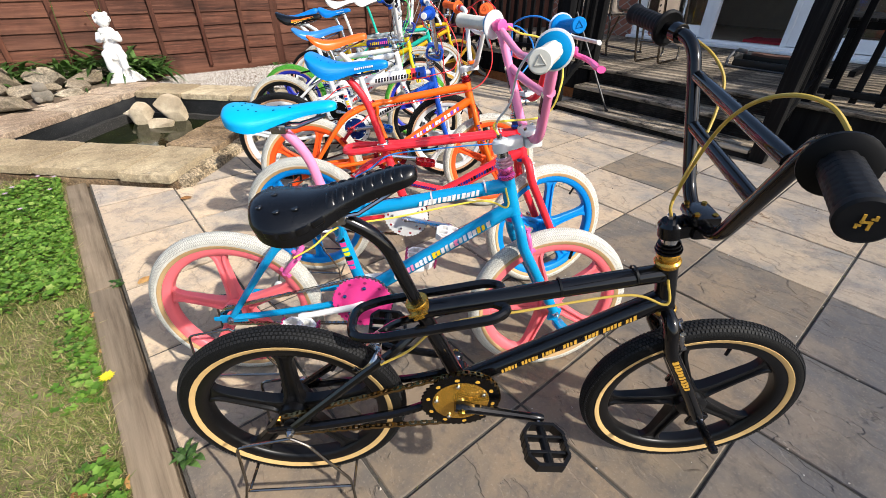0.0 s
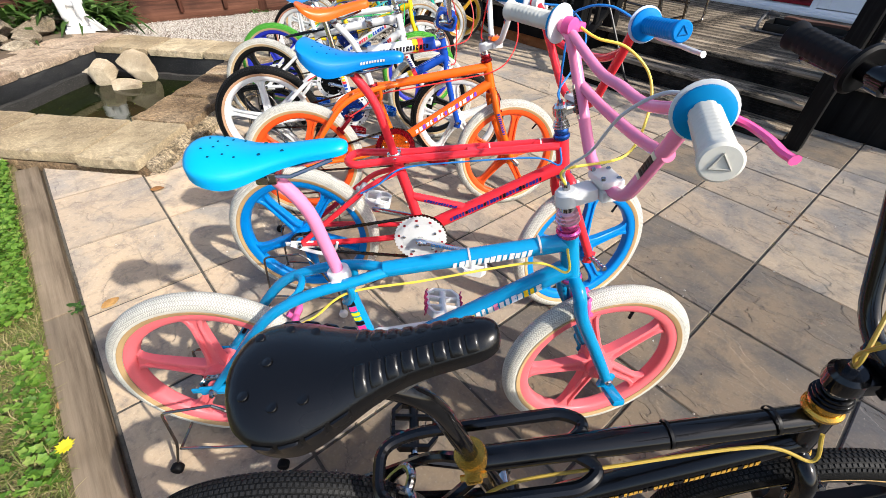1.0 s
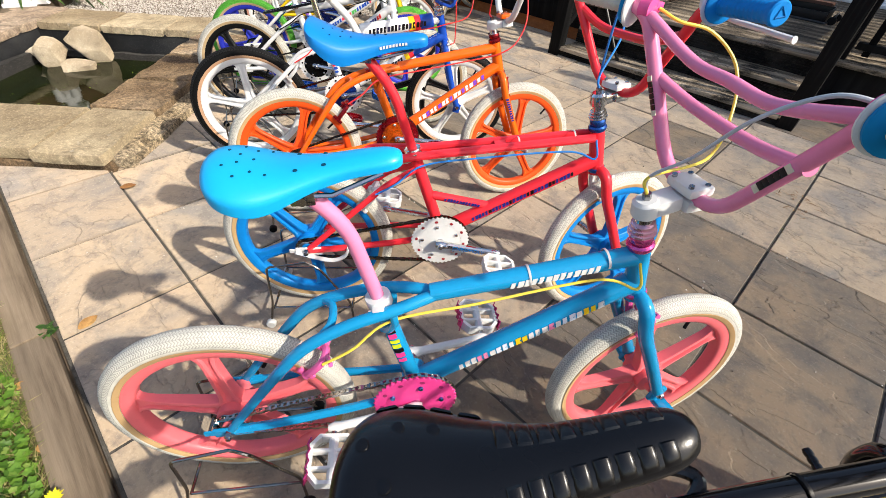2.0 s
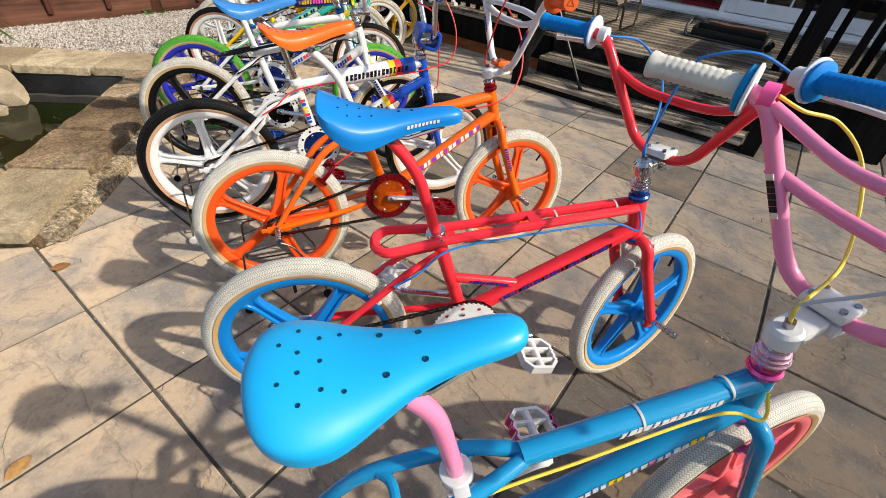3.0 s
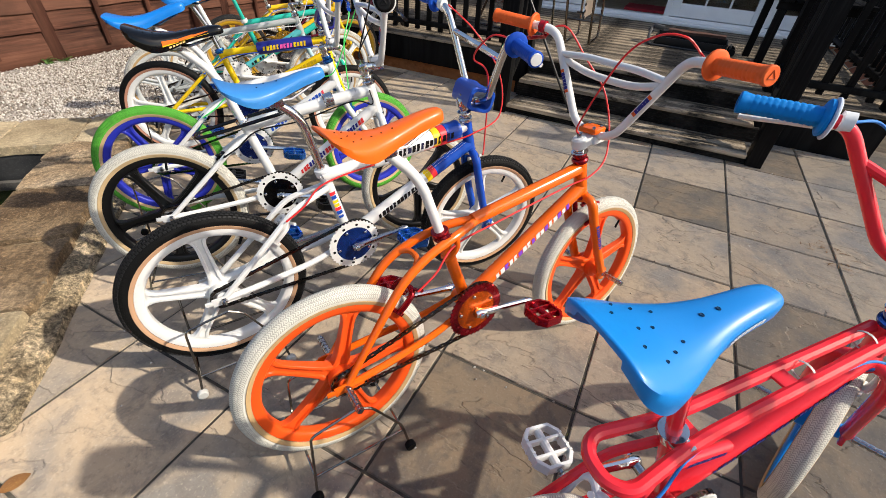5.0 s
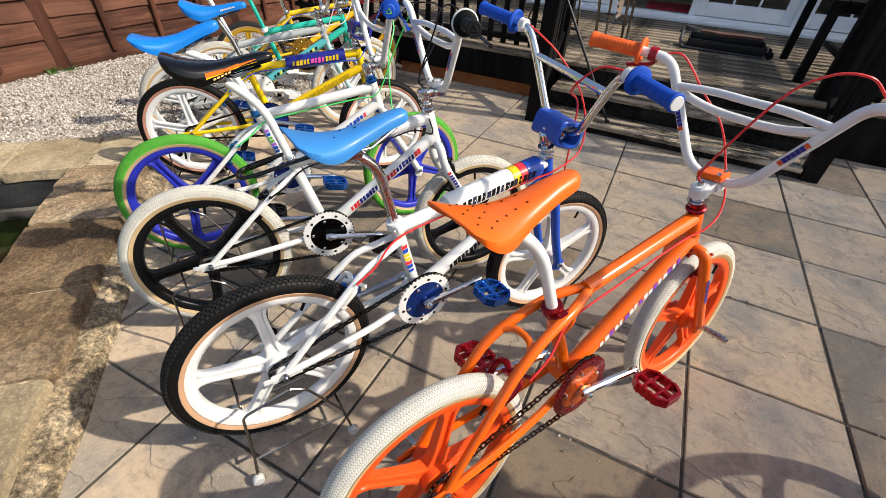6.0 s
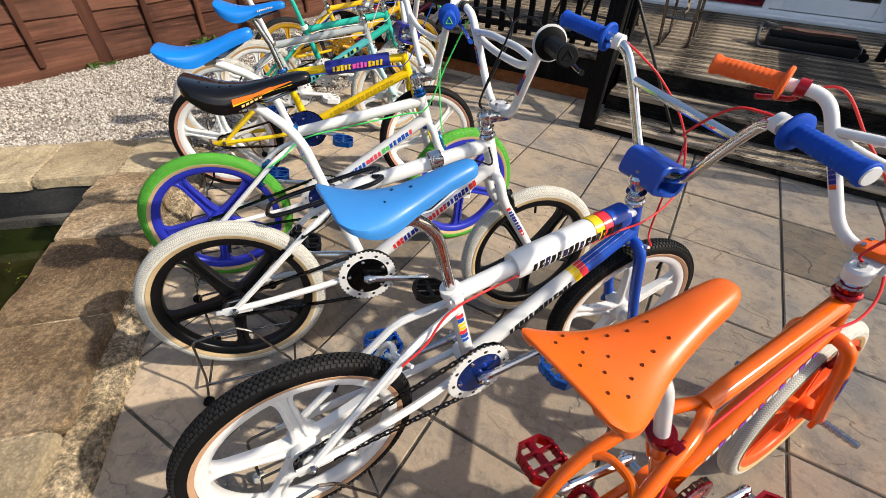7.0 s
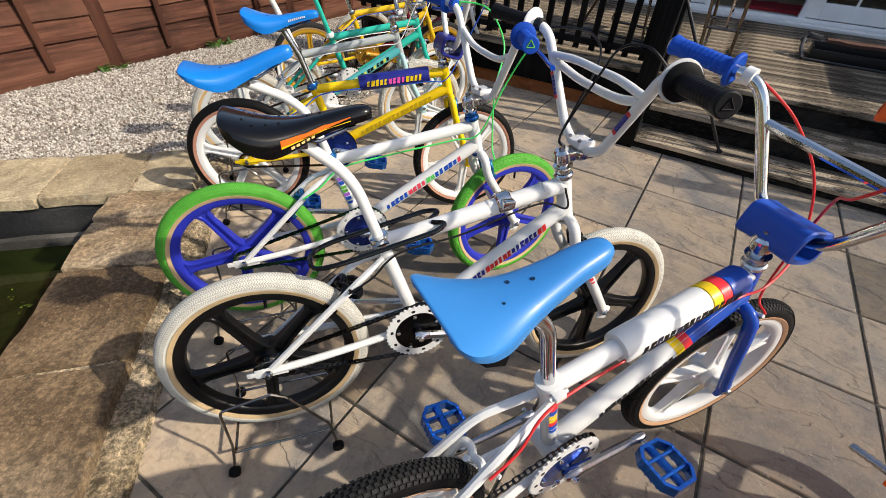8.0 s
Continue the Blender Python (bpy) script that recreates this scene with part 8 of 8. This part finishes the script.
# ---- pieces of the setting ----
rnd, dim_pick = random.Random(5), random.Random(17)
for u in range(-1, 9):
    for v in range(-9, 6):
        g2 = 0.0045
        poly = [node(u + a, v + b) for a, b in ((0, 0), (1, 0), (1, 1), (0, 1))]
        c = node(u + 0.5, v + 0.5)
        poly = [(c[0] + (p[0] - c[0]) * (1 - 2 * g2 / PITCH), c[1] + (p[1] - c[1]) * (1 - 2 * g2 / PITCH)) for p in poly]
        poly = clip(poly, 1, 1, 0.276)
        poly = clip(poly, 1, -1, -(2.6 + 0.6477 * GRAVEL_V))
        if len(poly) < 3:
            continue
        pieces = [poly]
        if max(p[1] for p in poly) > 2.45 and min(p[0] for p in poly) < -1.55:
            pieces = [clip(poly, 1, 0, -1.56), clip(clip(poly, -1, 0, 1.56), 0, -1, -2.4)]
        pieces = [p for p in pieces if len(p) > 2]
        if not pieces:
            continue
        bm = bmesh.new()
        dz = rnd.uniform(-0.0015, 0.0015)
        for piece in pieces:
            prism(bm, [(p[0] - c[0], p[1] - c[1]) for p in piece], -0.012, dz, 0.004 if len(pieces) == 1 else 0.0)
        bmesh.ops.rotate(bm, verts=bm.verts, matrix=rotm(0, 0, -45))
        # near right slabs all take the dimmed copies; strays elsewhere are random
        ob = part("slab", bm, M_SLAB_DIM_GREY if v <= -5 and u <= 3 else M_SLAB_DIM if dim_pick.random() < (1.0 if v <= -3 and u <= 3 else 0.25 if v <= -1 else 0.1) else M_SLAB, patio, sharp=20)
        ob.location = (c[0], c[1], 0)
        ob.rotation_euler = (rnd.uniform(-0.003, 0.003), rnd.uniform(-0.003, 0.003), radians(45))
# deck and step boards
def boards(parent, s0, s1, t0, t1, z, n, name="deck_board"):
    w = (s1 - s0) / n
    for k in range(n):
        bm = bmesh.new()
        box(bm, (t1 - t0, w - 0.011, 0.026), (0, 0, -0.013), bevel=0.003)
        for j in range(-3, 4):
            box(bm, (t1 - t0 - 0.004, w * 0.1, 0.002), (0, j * w * 0.13, 0.0))
        ob = part(name, bm, M_DECK, parent, m=None)
        ob.matrix_world = Matrix.Translation(st(s0 + w * (k + 0.5), (t0 + t1) / 2, z + rnd.uniform(-0.001, 0.001))) @ rotm(0, 0, -45 + rnd.uniform(-0.1, 0.1)).to_4x4()


boards(fascia, 3.8, 4.07, -2.48, -0.82, 0.07, 2, "tread_board")
boards(fascia, 4.04, 4.32, -2.48, -0.82, 0.20, 2, "tread_board")
boards(fascia, 4.28, 6.84, -5.2, -0.06, DECK_Z + 0.012, 18)
# fence: posts, battens, lapped boards
E1 = Vector((Q, Q, 0))
F0 = Vector((-6.6, 2.27, 0.0))
fence = new("fence")
fence.matrix_world = Matrix.Translation(F0) @ rotm(0, 0, 45).to_4x4()
tagged(fence, "red-brown lapped timber panel fence with vertical battens", "fence")
LEN, STEP = 8.6, 1.83
n_panel = int(LEN / STEP) + 1
off0 = (Vector((-2.53, 6.30, 0)) - F0).dot(E1) % STEP
for p in range(-1, n_panel):
    x0 = off0 + p * STEP
    bm = bmesh.new()
    box(bm, (0.1, 0.1, 1.9), (x0, 0.04, 0.95), bevel=0.006)
    part("post", bm, M_BATTEN, fence)
    for j in range(13):
        bm = bmesh.new()
        n = 14
        rows = []
        for i in range(n + 1):
            x = x0 + 0.05 + (STEP - 0.1) * i / n
            wob = 0.008 * noise.noise((x * 3.1, j * 2.7, 0))
            zb, zt = 0.12 + j * 0.142 - 0.02 + wob, 0.12 + j * 0.142 + 0.15
            rows.append([bm.verts.new((x, -0.016, zb)), bm.verts.new((x, -0.004, zb)), bm.verts.new((x, 0.016, zt)), bm.verts.new((x, 0.008, zt))])
        skin(bm, rows)
        part("board", bm, M_FENCE, fence, sharp=30)
    bm = bmesh.new()
    box(bm, (STEP - 0.1, 0.03, 0.13), (x0 + STEP / 2, 0.0, 0.055), bevel=0.003)
    part("gravel_board", bm, M_FENCE, fence)
    for k in (0.24, 0.5, 0.76):
        bm = bmesh.new()
        box(bm, (0.045, 0.028, 1.8), (x0 + STEP * k, -0.032, 0.98), bevel=0.003)
        part("batten", bm, M_BATTEN, fence)
    bm = bmesh.new()
    box(bm, (STEP, 0.06, 0.03), (x0 + STEP / 2, -0.005, 1.96), bevel=0.003)
    part("cap", bm, M_BATTEN, fence)

# dark hedge of timber closing the far corner
bm = bmesh.new()
box(bm, (2.2, 0.06, 2.0), (0, 0, 1.0))
ob = structure("wall_corner", bm, M_BATTEN, "dark timber screen at the garden's end", m=Matrix.Translation((0.35, 8.7, 0)) @ rotm(0, 0, -8).to_4x4())

# gravel
M_PEBBLE = island_mat("gravel stone", [(0.0, (0.1, 0.075, 0.055)), (0.22, (0.28, 0.23, 0.19)), (0.5, (0.5, 0.45, 0.39)), (1.0, (0.72, 0.68, 0.62))], 0.85)
vs, fs = [], []
oct_v = [(1, 0, 0), (-1, 0, 0), (0, 1, 0), (0, -1, 0), (0, 0, 1), (0, 0, -1)]
oct_f = [(0, 2, 4), (2, 1, 4), (1, 3, 4), (3, 0, 4), (2, 0, 5), (1, 2, 5), (3, 1, 5), (0, 3, 5)]
count = 0
while count < 52000:
    x, y = rnd.uniform(-4.2, 0.9), rnd.uniform(4.45, 8.2)
    if y - x < 6.12 or y - x > 8.83 or (x < -1.54 and y < 4.585):
        continue
    if (Vector((x, y)) - Vector((-0.85, 2.27))).length > rnd.uniform(2.6, 6.0):
        continue
    if noise.noise((x * 2.2, y * 3.1, 7)) > 0.25 and rnd.random() < 0.6:
        continue
    count += 1
    r = rnd.uniform(0.0035, 0.0095)
    m = rotm(rnd.uniform(0, 360), rnd.uniform(0, 360), rnd.uniform(0, 360))
    sc = (r * rnd.uniform(0.8, 1.4), r * rnd.uniform(0.7, 1.2), r * rnd.uniform(0.6, 1.0))
    i0 = len(vs)
    c = Vector((x, y, r * 0.5 + rnd.uniform(-0.002, 0.006)))
    for a in oct_v:
        vs.append(c + m @ Vector((a[0] * sc[0] * rnd.uniform(0.75, 1.1), a[1] * sc[1] * rnd.uniform(0.75, 1.1), a[2] * sc[2])))
    fs += [(i0 + a, i0 + b2, i0 + c2) for a, b2, c2 in oct_f]
tagged(soup("gravel_stones", vs, fs, M_PEBBLE), "loose pale gravel stones", "gravel", kind="stuff")
# dry stalks and leaf litter gathered at joints beside the steps
vs, fs = [], []
for (x, y), spread, n in (((2.59, 3.65), 0.05, 26), ((2.59, 3.47), 0.035, 16), ((2.77, 3.38), 0.06, 34), ((1.74, 2.43), 0.045, 26), ((1.66, 2.33), 0.025, 10), ((2.84, 3.57), 0.04, 14), ((0.92, 4.3), 0.06, 24), ((-1.9, 4.85), 0.14, 60), ((-2.1, 5.5), 0.2, 60), ((-1.5, 5.1), 0.15, 40), ((-2.6, 5.1), 0.2, 40), ((-2.5, 6.05), 0.15, 40)):
    for _ in range(n):
        leaf_fan(rnd, vs, fs, (x + rnd.gauss(0, spread), y + rnd.gauss(0, spread), 0.002 if y < 4.4 else 0.012), rnd.uniform(0.015, 0.05), rnd.uniform(0.002, 0.006), rnd.uniform(1.1, 1.5), rnd.uniform(0, 6.28), 0.3, 3)
tagged(soup("leaf_litter", vs, fs, island_mat("dry litter", [(0, (0.1, 0.05, 0.025)), (0.5, (0.22, 0.12, 0.05)), (1, (0.34, 0.22, 0.1))], 0.9)), "dry brown leaf litter on paving joints and gravel", "leaf litter", kind="stuff")
# grit and small stones on the paving
vs, fs = [], []
for _ in range(420):
    u, v = rnd.uniform(-0.5, 7), rnd.uniform(-5, 3)
    if rnd.random() < 0.6:
        u = round(u) + rnd.gauss(0, 0.03)
    x, y = node(u, v)
    r = rnd.uniform(0.0015, 0.005)
    i0 = len(vs)
    for a in oct_v:
        vs.append(Vector((x, y, r * 0.4)) + Vector(a) * r * rnd.uniform(0.7, 1.2))
    fs += [(i0 + a, i0 + b2, i0 + c2) for a, b2, c2 in oct_f]
tagged(soup("grit", vs, fs, M_PEBBLE), "scattered grit on the paving", "grit", kind="stuff")
# moss and debris in the joints
vs, fs = [], []
for _ in range(1500):
    k, w = rnd.choice((-4, -3, -2, -1, 0, 1, 2)), rnd.uniform(0, 7.2)
    if noise.noise((k * 3.3, w * 1.7, 0)) < 0.12:
        continue
    x, y = node(w, k + rnd.gauss(0, 0.012)) if rnd.random() < 0.7 else node(round(w), k + rnd.random())
    leaf_fan(rnd, vs, fs, (x, y, -0.004), rnd.uniform(0.004, 0.014), rnd.uniform(0.002, 0.005), rnd.uniform(0.3, 1.4), rnd.uniform(0, 6.28), 0.5, 2)
tagged(soup("joint_moss", vs, fs, island_mat("moss and debris", [(0, (0.05, 0.045, 0.02)), (0.5, (0.12, 0.085, 0.04)), (1, (0.1, 0.12, 0.03))], 0.9)), "moss and dry debris in the paving joints", "moss", kind="stuff")
